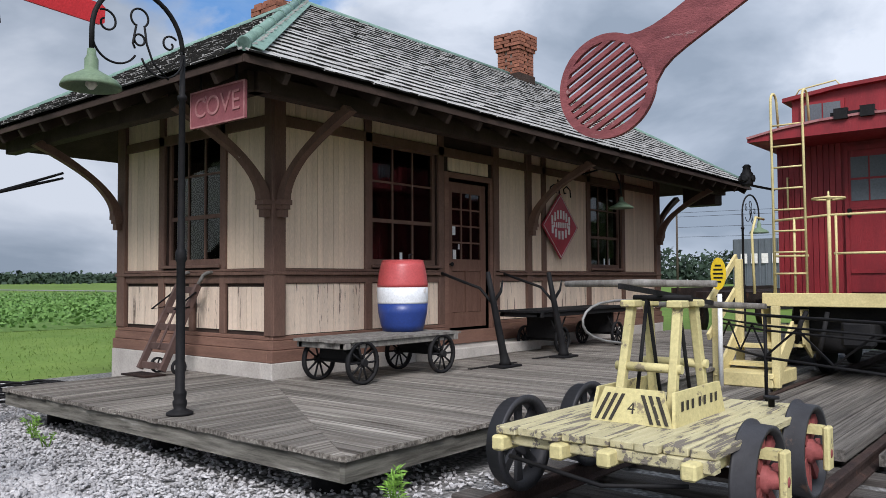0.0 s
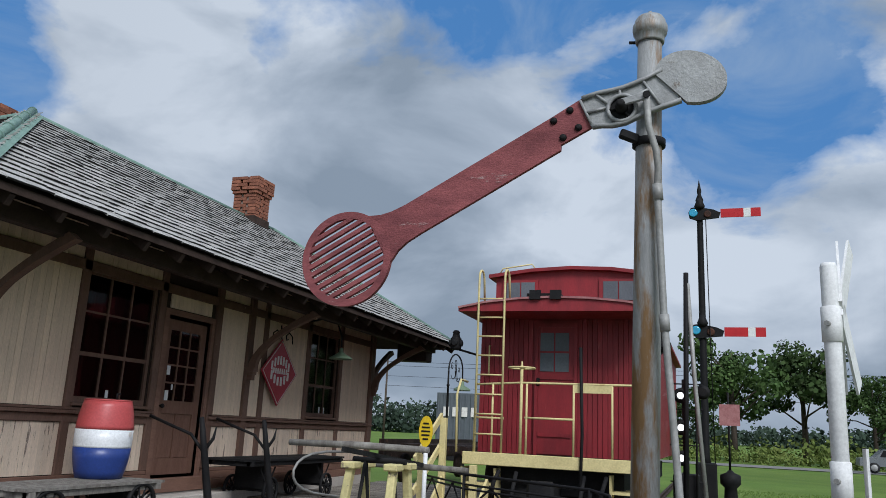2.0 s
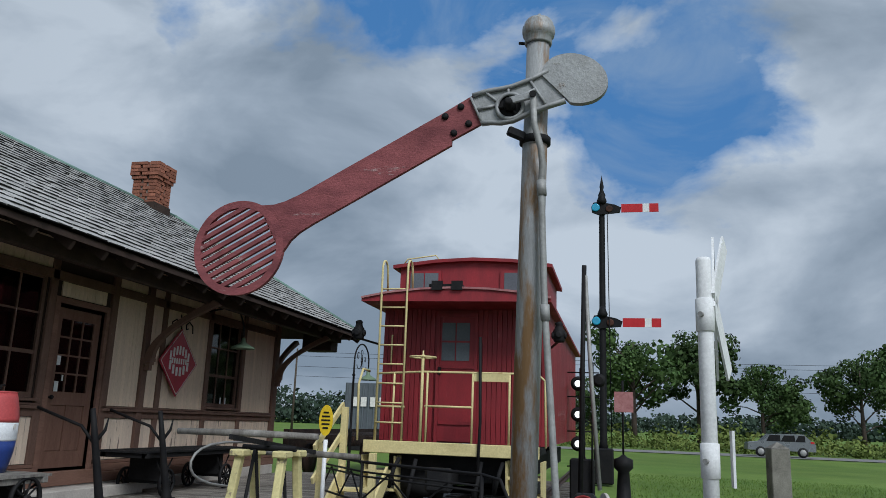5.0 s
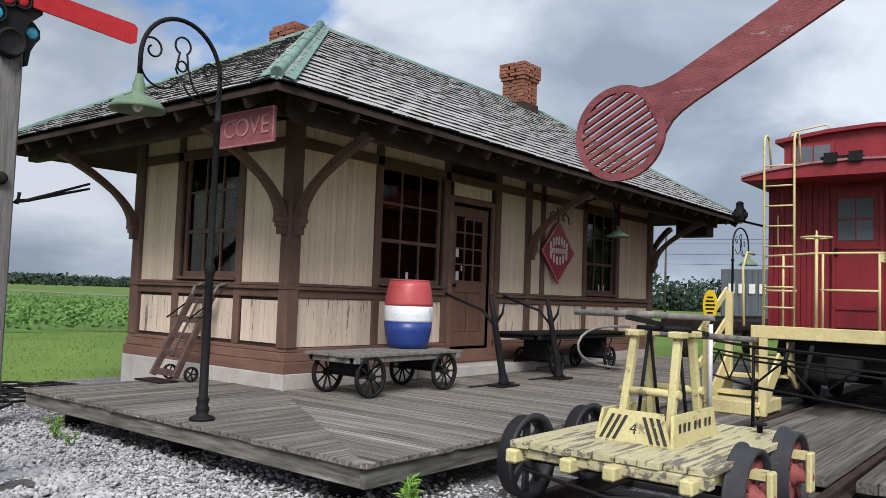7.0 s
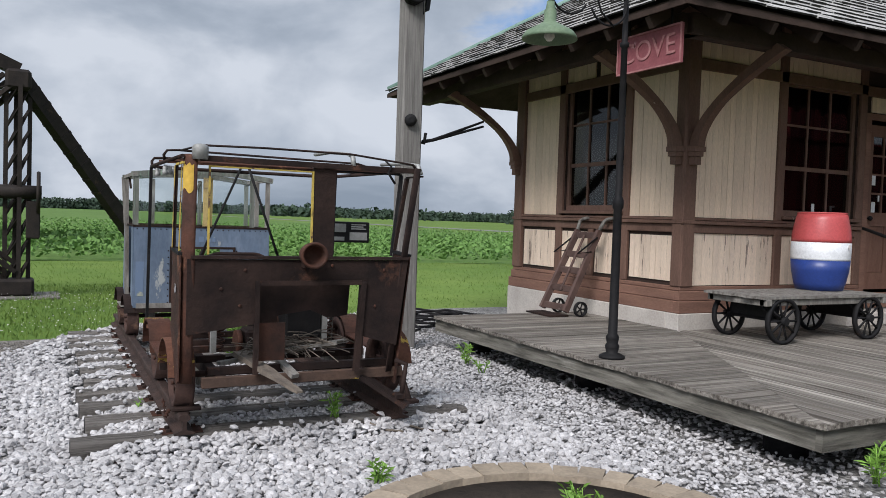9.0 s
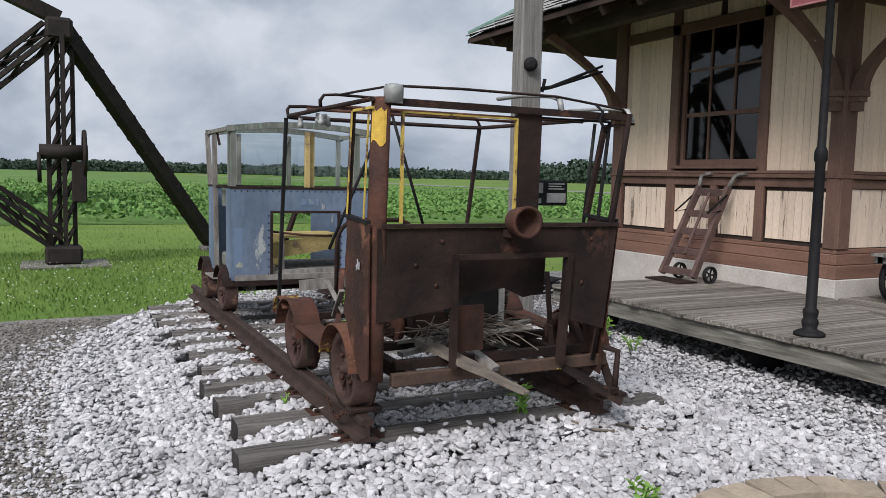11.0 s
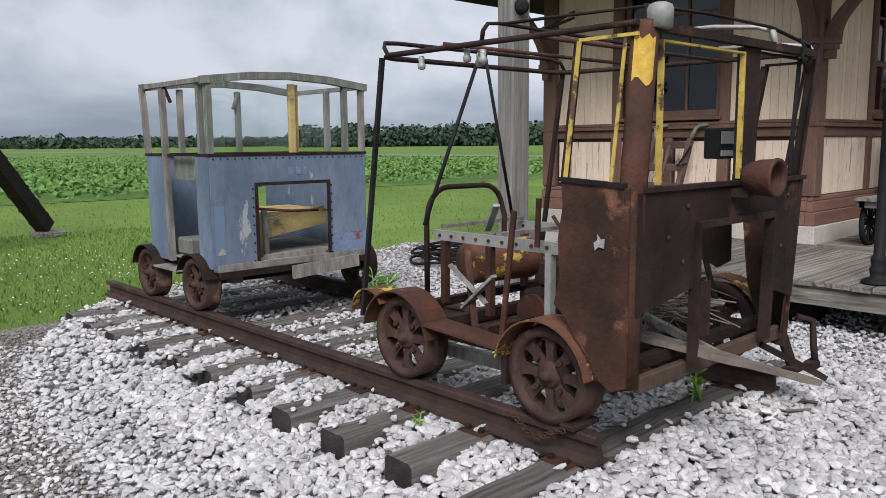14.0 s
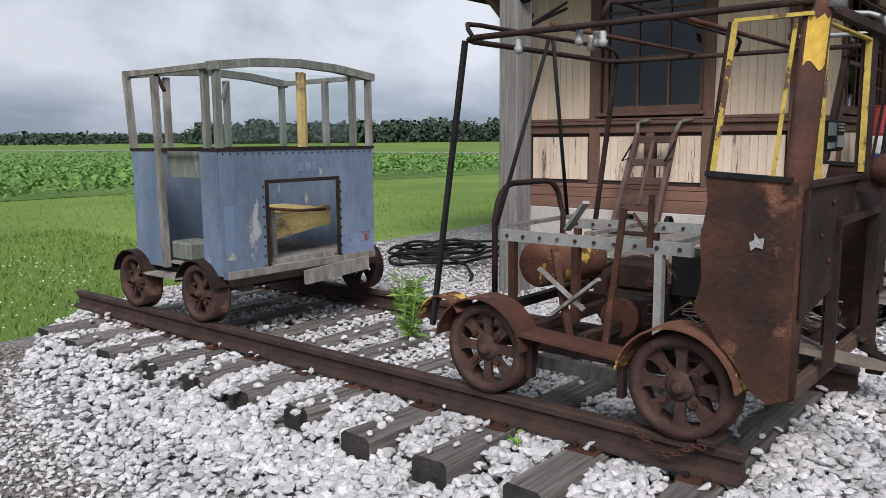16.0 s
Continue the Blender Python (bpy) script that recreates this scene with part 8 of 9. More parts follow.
for x, y in ((7.52, 6.575), (9.06, 6.63)):
    lv = thing("iron_lever_stand", (x, y, DECK), "black iron lever stand bolted to the platform", "lever stand", "lever stands on the platform")
    part("base_plate", box(bmnew(), x - 0.20, x + 0.20, y - 0.13, y + 0.13, DECK + 0.001, DECK + 0.03, bev=0.006), BLACK, lv)
    part("column", tube(bmnew(), [(x, y, DECK + 0.03), (x, y, DECK + 0.08), (x - 0.03, y + 0.01, DECK + 0.2), (x - 0.15, y + 0.06, DECK + 0.80), (x - 0.24, y + 0.09, DECK + 1.22)], [0.085, 0.065, 0.05, 0.042, 0.03], 12), BLACK, lv)
    part("arm", tube(bmnew(), [(x - 0.15, y + 0.06, 1.16), (x - 0.15, y + 0.28, 1.38), (x - 0.12, y + 0.60, 1.47), (x - 0.08, y + 0.98, 1.58)], 0.02, 8), BLACK, lv)
    part("prong", tube(bmnew(), [(x - 0.15, y + 0.06, 1.2), (x - 0.08, y + 0.0, 1.34), (x - 0.07, y - 0.02, 1.48)], [0.025, 0.02, 0.008], 8), BLACK, lv)
    part("slot_plate", box(bmnew(), x - 0.5, x + 0.5, y + 0.16, y + 0.22, DECK + 0.001, DECK + 0.012), BLACK, lv)

# hand truck leaning on the end wall
ht = thing("hand_truck", (4.2, 9.5, DECK), "brown wooden hand truck leaning against the end wall", "hand truck")
HB, HT_ = Vector((4.28, 0, DECK + 0.06)), Vector((4.83, 0, 1.56))
for y in (9.24, 9.74):
    part("side_rail", beam(bmnew(), HB + Vector((0, y, 0)), HT_ + Vector((-0.05, y + (0.03 if y < 9.5 else -0.03), -0.12)), 0.05, 0.075), TRUCK_WOOD, ht)
    part("handle", tube(bmnew(), [HT_ + Vector((-0.06, y + (0.03 if y < 9.5 else -0.03), -0.13)), HT_ + Vector((0.0, y, 0.0)), HT_ + Vector((0.03, y - 0.03, 0.03)), HT_ + Vector((0.03, y - 0.14, 0.045))], [0.025, 0.024, 0.022, 0.018], 8), GREY_WOOD, ht)
    part("leg_brace", tube(bmnew(), [HB.lerp(HT_, 0.66) + Vector((0, y, 0)), HB.lerp(HT_, 0.62) + Vector((-0.20, y - 0.02, 0.02)), HB.lerp(HT_, 0.82) + Vector((0, y, 0))], 0.011, 6), BLACK, ht)
    wl_ = part("wheel", lathe(bmnew(), [(0.075, -0.02), (0.095, -0.02), (0.095, 0.02), (0.075, 0.02)], (4.46, y + (-0.07 if y < 9.5 else -0.10), DECK + 0.096), (0, 1, 0), 20, closed=True), BLACK_MATT, ht)
    bm = bmnew()
    for k in range(5):
        a = k * math.tau / 5
        tube(bm, [(4.46, y + (-0.07 if y < 9.5 else -0.10), DECK + 0.096), (4.46 + 0.08 * math.cos(a), y + (-0.07 if y < 9.5 else -0.10), DECK + 0.096 + 0.08 * math.sin(a))], 0.01, 5)
    part("wheel_spoke", bm, BLACK_MATT, wl_)
for f in (0.04, 0.24, 0.44, 0.62, 0.84):
    c = HB.lerp(HT_, f)
    part("slat", box(bmnew(), c.x - 0.012, c.x + 0.028, 9.25, 9.73, c.z - 0.04, c.z + 0.04, bev=0.004), TRUCK_WOOD, ht)
part("centre_slat", beam(bmnew(), HB.lerp(HT_, 0.22) + Vector((-0.02, 9.49, 0)), HB.lerp(HT_, 0.84) + Vector((-0.02, 9.49, 0)), 0.035, 0.015), TRUCK_WOOD, ht)
part("nose_plate", box(bmnew(), 4.05, 4.32, 9.22, 9.76, DECK + 0.003, DECK + 0.022), RUST_DARK, ht)


def street_lamp(bx, by, z0, label, flip=1):
    lp = thing("street_lamp", (bx, by, z0), label, "street lamp", "lamps on the platform")
    part("pole", lathe(bmnew(), [(0.112, 0), (0.112, 0.02), (0.085, 0.035), (0.05, 0.05), (0.06, 0.09), (0.06, 0.11), (0.048, 0.13), (0.056, 0.17), (0.056, 0.19), (0.04, 0.21), (0.036, 1.28), (0.047, 1.30), (0.047, 1.36), (0.038, 1.385), (0.03, 1.40), (0.027, 2.66), (0.04, 2.67), (0.04, 2.70), (0.024, 2.715), (0.022, 3.05)], (bx, by, z0), n=18), BLACK, lp)
    cx, cz, r = bx - 0.42 * flip, z0 + 3.06, 0.42
    dy = -0.05
    pts = [(cx + r * math.cos(a) * flip, by + dy * (1 - math.cos(a)), cz + r * math.sin(a)) for a in [math.pi * k / 20 for k in range(21)]]
    part("arch", tube(bmnew(), pts + [(pts[-1][0], pts[-1][1], cz - 0.16)], 0.02, 8), BLACK, lp)

    def curl(c, r0, r1, a0, a1, n=20):
        return [(c[0] + (r0 + (r1 - r0) * k / n) * math.cos(radians(a0 + (a1 - a0) * k / n)) * flip, by + dy * 0.9, c[1] + (r0 + (r1 - r0) * k / n) * math.sin(radians(a0 + (a1 - a0) * k / n))) for k in range(n + 1)]
    for pts_ in (curl((cx - 0.20, cz - 0.02), 0.19, 0.19, 175, 330), curl((cx - 0.28, cz + 0.10), 0.10, 0.03, 120, -240), curl((cx + 0.20, cz - 0.06), 0.19, 0.19, 20, -160), curl((cx + 0.27, cz + 0.04), 0.08, 0.02, 40, 400), curl((cx + 0.0, cz + 0.20), 0.075, 0.075, -60, 240), curl((cx, cz + 0.02), 0.045, 0.045, 0, 360), [(cx - 0.03, by + dy, cz + 0.14), (cx - 0.06, by + dy, cz - 0.02), (cx - 0.04, by + dy, cz - 0.06)], [(cx + 0.04, by + dy, cz + 0.14), (cx + 0.06, by + dy, cz), (cx + 0.12, by + dy, cz - 0.15), (cx + 0.26, by + dy, cz - 0.26)]):
        part("scroll", tube(bmnew(), pts_, 0.009, 6), BLACK, lp)
    sx, sz = pts[-1][0], cz - 0.16
    sh = part("shade", lathe(bmnew(), [(0.03, 0.0), (0.035, -0.05), (0.05, -0.08), (0.05, -0.16), (0.10, -0.19), (0.19, -0.24), (0.215, -0.275), (0.222, -0.30), (0.205, -0.30), (0.18, -0.255), (0.05, -0.20)], (sx, pts[-1][1], sz), n=32), LAMP_GREEN, lp, "faded green enamel lamp shade")
    part("bulb", lathe(bmnew(), [(0.02, 0), (0.035, -0.05), (0.045, -0.09), (0.02, -0.12)], (sx, pts[-1][1], sz - 0.19), n=14), LETTER, sh)
    return lp


street_lamp(2.935, 6.69, DECK, "black cast-iron street lamp with a scrolled arch and green shade")
street_lamp(17.5, 6.9, -0.04, "black cast-iron street lamp with a green shade farther along the platform", -1)

# name board under the eave, and the diamond sign with its lamp
nb_ = thing("station_name_board", (3.6, 7.14, 3.18), "faded red station name board hung from the eave", "sign")
np_ = part("plate", box(bmnew(), 3.585, 3.615, 6.70, 7.58, 2.99, 3.35, bev=0.006), PINK_SIGN, nb_)
for a, b, c, d in ((6.70, 7.58, 2.99, 3.005), (6.70, 7.58, 3.335, 3.35), (6.70, 6.715, 3.005, 3.335), (7.565, 7.58, 3.005, 3.335)):
    part("plate_rim", box(bmnew(), 3.576, 3.584, a, b, c, d), PINK_EDGE, np_)
cv = bpy.data.curves.new("name_text", "FONT")
cv.body, cv.size, cv.align_x, cv.align_y, cv.extrude = "COVE", 0.27, "CENTER", "CENTER", 0.004
c_ob = new("lettering", cv)
c_ob.parent = np_
c_ob.matrix_basis = Matrix(((0, 0, -1, 3.580), (-1.05, 0, 0, 7.14), (0, 1, 0, 3.17), (0, 0, 0, 1)))
cv.materials.append(PINK_EDGE)
for y in (6.85, 7.43):
    part("hanger", tube(bmnew(), [(3.6, y, 3.35), (3.6, y, 3.52)], 0.012, 6), BLACK, nb_)
ds = thing("diamond_sign", (11.13, 7.9, 2.42), "red diamond enamel sign with white lettering and border", "sign")
dia = [(0, 0.58), (0.60, 0), (0, -0.58), (-0.60, 0)]
dp = part("plate", prism(bmnew(), dia, (11.13, 7.90, 2.42), (1, 0, 0), (0, 0, 1), (0, 1, 0), 0.02), SIGN_RED, ds)
inner = [(x * 0.94, y * 0.94) for x, y in dia]
for a, b in zip(inner, inner[1:] + inner[:1]):
    part("border", beam(bmnew(), (11.13 + a[0], 7.897, 2.42 + a[1]), (11.13 + b[0], 7.897, 2.42 + b[1]), 0.006, 0.014, (0, 1, 0)), LETTER, dp)
for word, zc, w, h, curve in ((7, 0.21, 0.66, 0.15, -0.09), (7, 0.02, 0.50, 0.095, 0.0), (6, -0.16, 0.66, 0.15, 0.09)):
    for k in range(word):
        f = (k + 0.5) / word - 0.5
        x = 11.13 + f * w
        z = 2.42 + zc + curve * (2 * f) ** 2 * 1.6
        part("letter_bar", box(bmnew(), x - w / word * 0.27, x + w / word * 0.27, 7.893, 7.899, z - h / 2, z + h / 2), LETTER, dp)
part("scroll", tube(bmnew(), [(10.78, 7.9, 2.95), (10.80, 7.9, 3.08), (10.92, 7.9, 3.14), (11.02, 7.9, 3.08), (11.0, 7.9, 3.0), (10.94, 7.9, 3.02)], 0.012, 6), BLACK, ds)
part("scroll", tube(bmnew(), [(11.48, 7.9, 2.95), (11.46, 7.9, 3.08), (11.34, 7.9, 3.14), (11.24, 7.9, 3.08), (11.26, 7.9, 3.0), (11.32, 7.9, 3.02)], 0.012, 6), BLACK, ds)
part("hanger", tube(bmnew(), [(11.13, 7.92, 3.0), (11.13, 7.95, 3.25)], 0.012, 6), BLACK, ds)
gl = thing("gooseneck_lamp", (12.0, 7.95, 3.3), "gooseneck lamp with a green shade over the sign", "wall lamp")
part("neck", tube(bmnew(), [(12.0, 8.0, 3.42), (11.9, 7.5, 3.48), (11.85, 7.2, 3.38), (11.83, 7.1, 3.15), (11.82, 7.08, 2.95)], 0.016, 8), BLACK, gl)
part("shade", lathe(bmnew(), [(0.03, 0.05), (0.04, -0.02), (0.09, -0.06), (0.2, -0.12), (0.215, -0.15), (0.2, -0.15), (0.05, -0.06)], (11.82, 7.08, 2.88), n=28), LAMP_GREEN, gl)

# ---- wooden signal pole at the end of the platform ----
sp = thing("wooden_signal_pole", (2.3, 9.70, 0), "grey weathered timber pole carrying a red semaphore arm", "signal")
part("pole", box(bmnew(), 2.3 - 0.125, 2.3 + 0.125, 9.70 - 0.10, 9.70 + 0.10, -0.05, 4.95, pose(0, 0, 0), 0.02), POLE_WOOD, sp)
hd = part("spectacle_casting", prism(bmnew(), [(2.08, 4.11), (2.10, 4.02), (2.17, 3.95), (2.27, 3.935), (2.36, 3.99), (2.40, 4.10), (2.38, 4.22), (2.42, 4.36), (2.56, 4.50), (2.56, 4.80), (2.10, 4.82), (2.0, 4.56), (1.955, 4.45), (1.955, 4.37), (1.99, 4.29), (2.06, 4.24), (2.09, 4.18)], (0, 9.52, 0), (1, 0, 0), (0, 0, 1), (0, 1, 0), 0.06), BLACK, sp, "black iron spectacle casting")
part("round_boss", lathe(bmnew(), [(0.155, 0), (0.155, 0.05), (0.13, 0.07), (0.125, 0.055), (0.02, 0.055)], (2.24, 9.52, 4.10), (0, -1, 0), 28), BLACK_MATT, hd)
for x, z, r, m_ in ((2.08, 4.39, 0.085, CYAN), (2.19, 4.575, 0.075, SIGNAL_RED), (2.34, 4.59, 0.075, SIGNAL_RED)):
    part("lens_ring", lathe(bmnew(), [(r, 0), (r + 0.03, 0.0), (r + 0.028, 0.03), (r, 0.03)], (x, 9.52, z), (0, -1, 0), 22, closed=True), BLACK_MATT, hd)
    part("lens", lathe(bmnew(), [(r, 0.002), (r * 0.7, 0.018), (0.005, 0.024)], (x, 9.52, z), (0, -1, 0), 20), m_, hd)
hd2 = part("spectacle_casting", prism(bmnew(), [(2.40, 4.44), (2.50, 4.42), (2.575, 4.34), (2.585, 4.25), (2.53, 4.17), (2.49, 4.08), (2.47, 3.92), (2.43, 3.90), (2.425, 4.1)], (0, 9.60, 0), (1, 0, 0), (0, 0, 1), (0, 1, 0), 0.04), BLACK, sp, "black iron spectacle casting")
part("lens", lathe(bmnew(), [(0.075, 0.001), (0.05, 0.016), (0.005, 0.02)], (2.49, 9.60, 4.29), (0, -1, 0), 20), CYAN, hd2)
part("arm_blade", prism(bmnew(), [(2.44, 4.545), (3.60, 4.46), (3.66, 4.49), (3.67, 4.67), (3.62, 4.71), (2.44, 4.77)], (0, 9.485, 0), (1, 0, 0), (0, 0, 1), (0, 1, 0), 0.03), SIGNAL_RED, sp, "faded red semaphore arm")
part("pulley", lathe(bmnew(), [(0.07, 0), (0.07, 0.05), (0.03, 0.07)], (2.27, 9.60, 2.64), (-0.3, -1, 0), 14), BLACK_MATT, sp)
part("step_bolt", tube(bmnew(), [(2.42, 9.70, 2.42), (2.50, 9.70, 2.40), (2.50, 9.66, 2.52)], 0.02, 8), BLACK, sp)
for dz in (0, -0.06):
    part("lever_rod", tube(bmnew(), [(2.48, 9.70, 2.42), (2.62, 9.72, 2.45), (3.36, 9.82, 2.74 + dz)], [0.022, 0.02, 0.014], 8), BLACK, sp)
part("pull_wire", tube(bmnew(), [(2.40, 9.56, 4.3), (2.42, 9.56, 4.0), (2.38, 9.57, 3.85), (2.37, 9.57, 4.05)], 0.006, 5), BLACK, sp)

# ---- flower bed ring ----
PAV = unit_mesh("paver", PAVER)
bed = thing("flower_bed", (0.73, 4.3, 0), "round flower bed edged with a ring of tan pavers", "flower bed")
n_p = 40
for k in range(n_p):
    a = k * math.tau / n_p
    piece("paver", PAV, bed, (0.73 + 0.97 * math.cos(a), 4.3 + 0.97 * math.sin(a), 0.02 + rnd.uniform(-0.006, 0.006)), (0.20, 0.145, 0.09), (0, 0, a + rnd.uniform(-0.02, 0.02)))
part("soil", lathe(bmnew(), [(0.86, 0.0), (0.86, 0.03), (0.5, 0.05), (0.0, 0.06)], (0.73, 4.3, 0), n=40), SOIL, bed)


def leaf_blades(name, spots, mat, label, category, w=0.012, kind="stuff"):
    """Pointed leaves: spots are base, direction and length."""
    vs, fs = [], []
    for p, d, ln, wd in spots:
        p, d = Vector(p), Vector(d).normalized()
        s = d.cross(Vector((rnd.uniform(-1, 1), rnd.uniform(-1, 1), rnd.uniform(-0.3, 1)))).normalized() * wd
        m = p + d * ln * 0.5
        t = p + d * ln - Vector((0, 0, ln * 0.12))
        k = len(vs)
        vs += [tuple(p), tuple(m + s), tuple(t), tuple(m - s)]
        fs.append((k, k + 1, k + 2, k + 3))
    ob = new(name, raw_mesh(name, vs, fs, mat))
    return tagged(ob, label, category, "", kind)


def weed(x, y, z, h, spread, n, label, stems=5):
    wd = thing("weed", (x, y, z), label, "weed", "weeds in the gravel")
    bm, spots = bmnew(), []
    for s in range(stems):
        a = rnd.uniform(0, math.tau)
        top = Vector((x + spread * 0.6 * math.cos(a) * rnd.random(), y + spread * 0.6 * math.sin(a) * rnd.random(), z + h * rnd.uniform(0.7, 1.0)))
        base = Vector((x + rnd.uniform(-0.03, 0.03), y + rnd.uniform(-0.03, 0.03), z))
        tube(bm, [base, base.lerp(top, 0.5), top], [0.006, 0.005, 0.003], 5)
        for k in range(n // stems):
            f = rnd.uniform(0.15, 1.0)
            b = rnd.uniform(0, math.tau)
            spots.append((base.lerp(top, f), (math.cos(b), math.sin(b), rnd.uniform(0.0, 1.1)), rnd.uniform(0.4, 0.9) * spread * 0.7, rnd.uniform(0.005, 0.010) * (1 + spread)))
    part("stem", bm, WEED, wd)
    lf = leaf_blades("leaves", spots, WEED, "", "")
    lf.parent = wd
    lf.matrix_parent_inverse = wd.matrix_basis.inverted()
    return wd


weed(0.24, 9.15, 0.0, 0.54, 0.24, 220, "tall bright green leafy weed between the rails", 7)
weed(-0.80, 7.55, 0.03, 0.07, 0.09, 12, "tiny yellow-green seedling beside the rail", 2)
weed(2.55, 8.6, 0.0, 0.22, 0.16, 60, "low green weed at the platform edge")
weed(2.45, 8.1, 0.0, 0.14, 0.14, 30, "sparse green weed in the gravel")
weed(3.05, 4.32, 0.0, 0.26, 0.17, 90, "leafy green weed under the platform corner")
weed(0.45, 6.75, 0.05, 0.2, 0.14, 50, "green weed growing through the motor car")
weed(0.25, 5.42, 0.0, 0.12, 0.16, 40, "small weed by the flower bed edge")
for _ in range(10):
    a, r_ = rnd.uniform(0, math.tau), rnd.uniform(0.1, 0.75)
    weed(0.73 + r_ * math.cos(a), 4.3 + r_ * math.sin(a), 0.03, 0.14, 0.12, 40, "low green plant in the flower bed", 4)

# hose coil on the gravel
hose = []
for k in range(260):
    a = k * 0.16
    r_ = 0.52 + 0.20 * math.sin(k * 0.051) + 0.05 * math.sin(k * 0.41)
    hose.append((3.55 + 1.15 * r_ * math.cos(a), 11.55 + 0.85 * r_ * math.sin(a), 0.03 + 0.0005 * k + 0.015 * math.sin(k * 0.9)))
hose += [(3.1, 10.9, 0.03), (2.7, 10.5, 0.02), (2.4, 10.3, 0.02)]
solid("coiled_cable", tube(bmnew(), hose, 0.017, 6), BLACK_MATT, "loose coil of dark cable lying on the gravel", "cable")

# ---- derrick ----
dr = thing("derrick", (-1.88, 16.86, 0), "black riveted steel derrick with braced legs", "derrick")
TOPP = Vector((-1.88, 16.86, 3.75))


def lattice(a, b, w, n, name="mast"):
    a, b = Vector(a), Vector(b)
    d = (b - a).normalized()
    s = d.cross(Vector((0.55, 0.83, 0.0))).normalized() * w
    t = d.cross(s).normalized() * w
    mast = part(name, beam(bmnew(), a + s + t, b + s + t, 0.07, 0.07), TAR, dr)
    for q in (s - t, -s + t, -s - t):
        part("chord", beam(bmnew(), a + q, b + q, 0.07, 0.07), TAR, mast)
    for k in range(n):
        p, q = a.lerp(b, k / n), a.lerp(b, (k + 1) / n)
        for o1, o2 in ((s + t, -s + t), (s - t, -s - t), (s + t, s - t), (-s + t, -s - t)):
            part("lacing", beam(bmnew(), p + o1, q + o2, 0.045, 0.015), TAR, mast)
    return mast


lattice((-1.88, 16.86, 0.2), (-1.88, 16.86, 3.6), 0.13, 9)
part("foot", box(bmnew(), -2.15, -1.6, 16.6, 17.1, -0.05, 0.25, bev=0.04), TAR, dr)
part("foot_slab", box(bmnew(), -2.5, -1.2, 16.3, 17.4, -0.08, -0.04, bev=0.01), LANE, dr)
part("head_casting", box(bmnew(), -2.08, -1.68, 16.66, 17.06, 3.5, 3.85, bev=0.05), TAR, dr)
leg = part("leg", beam(bmnew(), TOPP + Vector((0.05, 0, -0.05)), (0.82, 18.85, 0.08), 0.22, 0.24), TAR, dr)
for k in range(15):
    p_ = (TOPP + Vector((0.05, 0, -0.05))).lerp(Vector((0.82, 18.85, 0.08)), (k + 0.7) / 15.5)
    q_ = p_.lerp(Vector((0.82, 18.85, 0.08)), 0.06 / max((Vector((0.82, 18.85, 0.08)) - p_).length, 0.1))
    part("cover_plate", beam(bmnew(), p_, q_, 0.235, 0.255), TAR, leg)
part("leg_shoe", box(bmnew(), 0.62, 1.08, 18.6, 19.1, -0.08, 0.02, bev=0.02), LANE, dr)
part("leg", beam(bmnew(), TOPP + Vector((0, 0, 0.1)), (-5.2, 16.2, 5.2), 0.2, 0.22), TAR, dr)
lattice(TOPP + Vector((-0.1, 0, -0.1)), (-5.0, 17.6, 0.9), 0.12, 8, "boom")
lattice((-1.95, 16.8, 0.35), (-5.2, 16.0, 2.9), 0.12, 8, "boom")
gw = [(-1.55, 16.72 + 0.34 * math.cos(a), 1.75 + 0.34 * math.sin(a)) for a in [k * math.tau / 26 for k in range(26)]]
gear = part("winch_wheel", tube(bmnew(), gw, 0.035, 6, True), TAR, dr)
for k in range(6):
    part("winch_spoke", tube(bmnew(), [(-1.55, 16.72, 1.75), gw[int(k * 26 / 6)]], 0.02, 5), TAR, gear)
part("winch_drum", tube(bmnew(), [(-2.2, 16.72, 1.75), (-1.5, 16.72, 1.75)], 0.12, 12), TAR, dr)
part("winch_bracket", box(bmnew(), -1.74, -1.52, 16.66, 16.8, 0.95, 1.6, bev=0.02), TAR, dr)
part("winch_wheel", lathe(bmnew(), [(0.24, -0.03), (0.24, 0.03), (0.18, 0.03), (0.18, -0.03)], (-2.2, 16.72, 1.5), (1, 0, 0), 20, closed=True), TAR, dr)
bld = thing("white_shed", (-8, 34, 0), "tall white metal-sided shed beyond the derrick", "shed")
part("wall", box(bmnew(), -12.5, -3.9, 33.2, 42, -0.05, 7.2), SILO, bld)
part("roof", prism(bmnew(), [(-12.8, 7.2), (-3.7, 7.2), (-8.2, 9.4)], (0, 33, 0), (1, 0, 0), (0, 0, 1), (0, 1, 0), 9.2), GALV, bld)

# ---- field, grass and trees ----
gs = []
for _ in range(34000):
    if rnd.random() < 0.6:
        x, y = rnd.uniform(-7, 2.5), rnd.uniform(11.6, 19)
    else:
        x, y = rnd.uniform(-12, 14), rnd.uniform(12.2, 27)
    if y < 13.8 + max(0, 0) and (inside(x, y, WHITE_BED) or x > 4.4):
        continue
    if y < 11.75 + 0.06 * rnd.random() or (x > -0.4 and y < 12.3 + (x + 0.4) * 0.26):
        continue
    gs.append(((x, y, -0.08), (rnd.uniform(-0.6, 0.6), rnd.uniform(-0.6, 0.6), 1), rnd.uniform(0.04, 0.10), rnd.uniform(0.004, 0.009)))
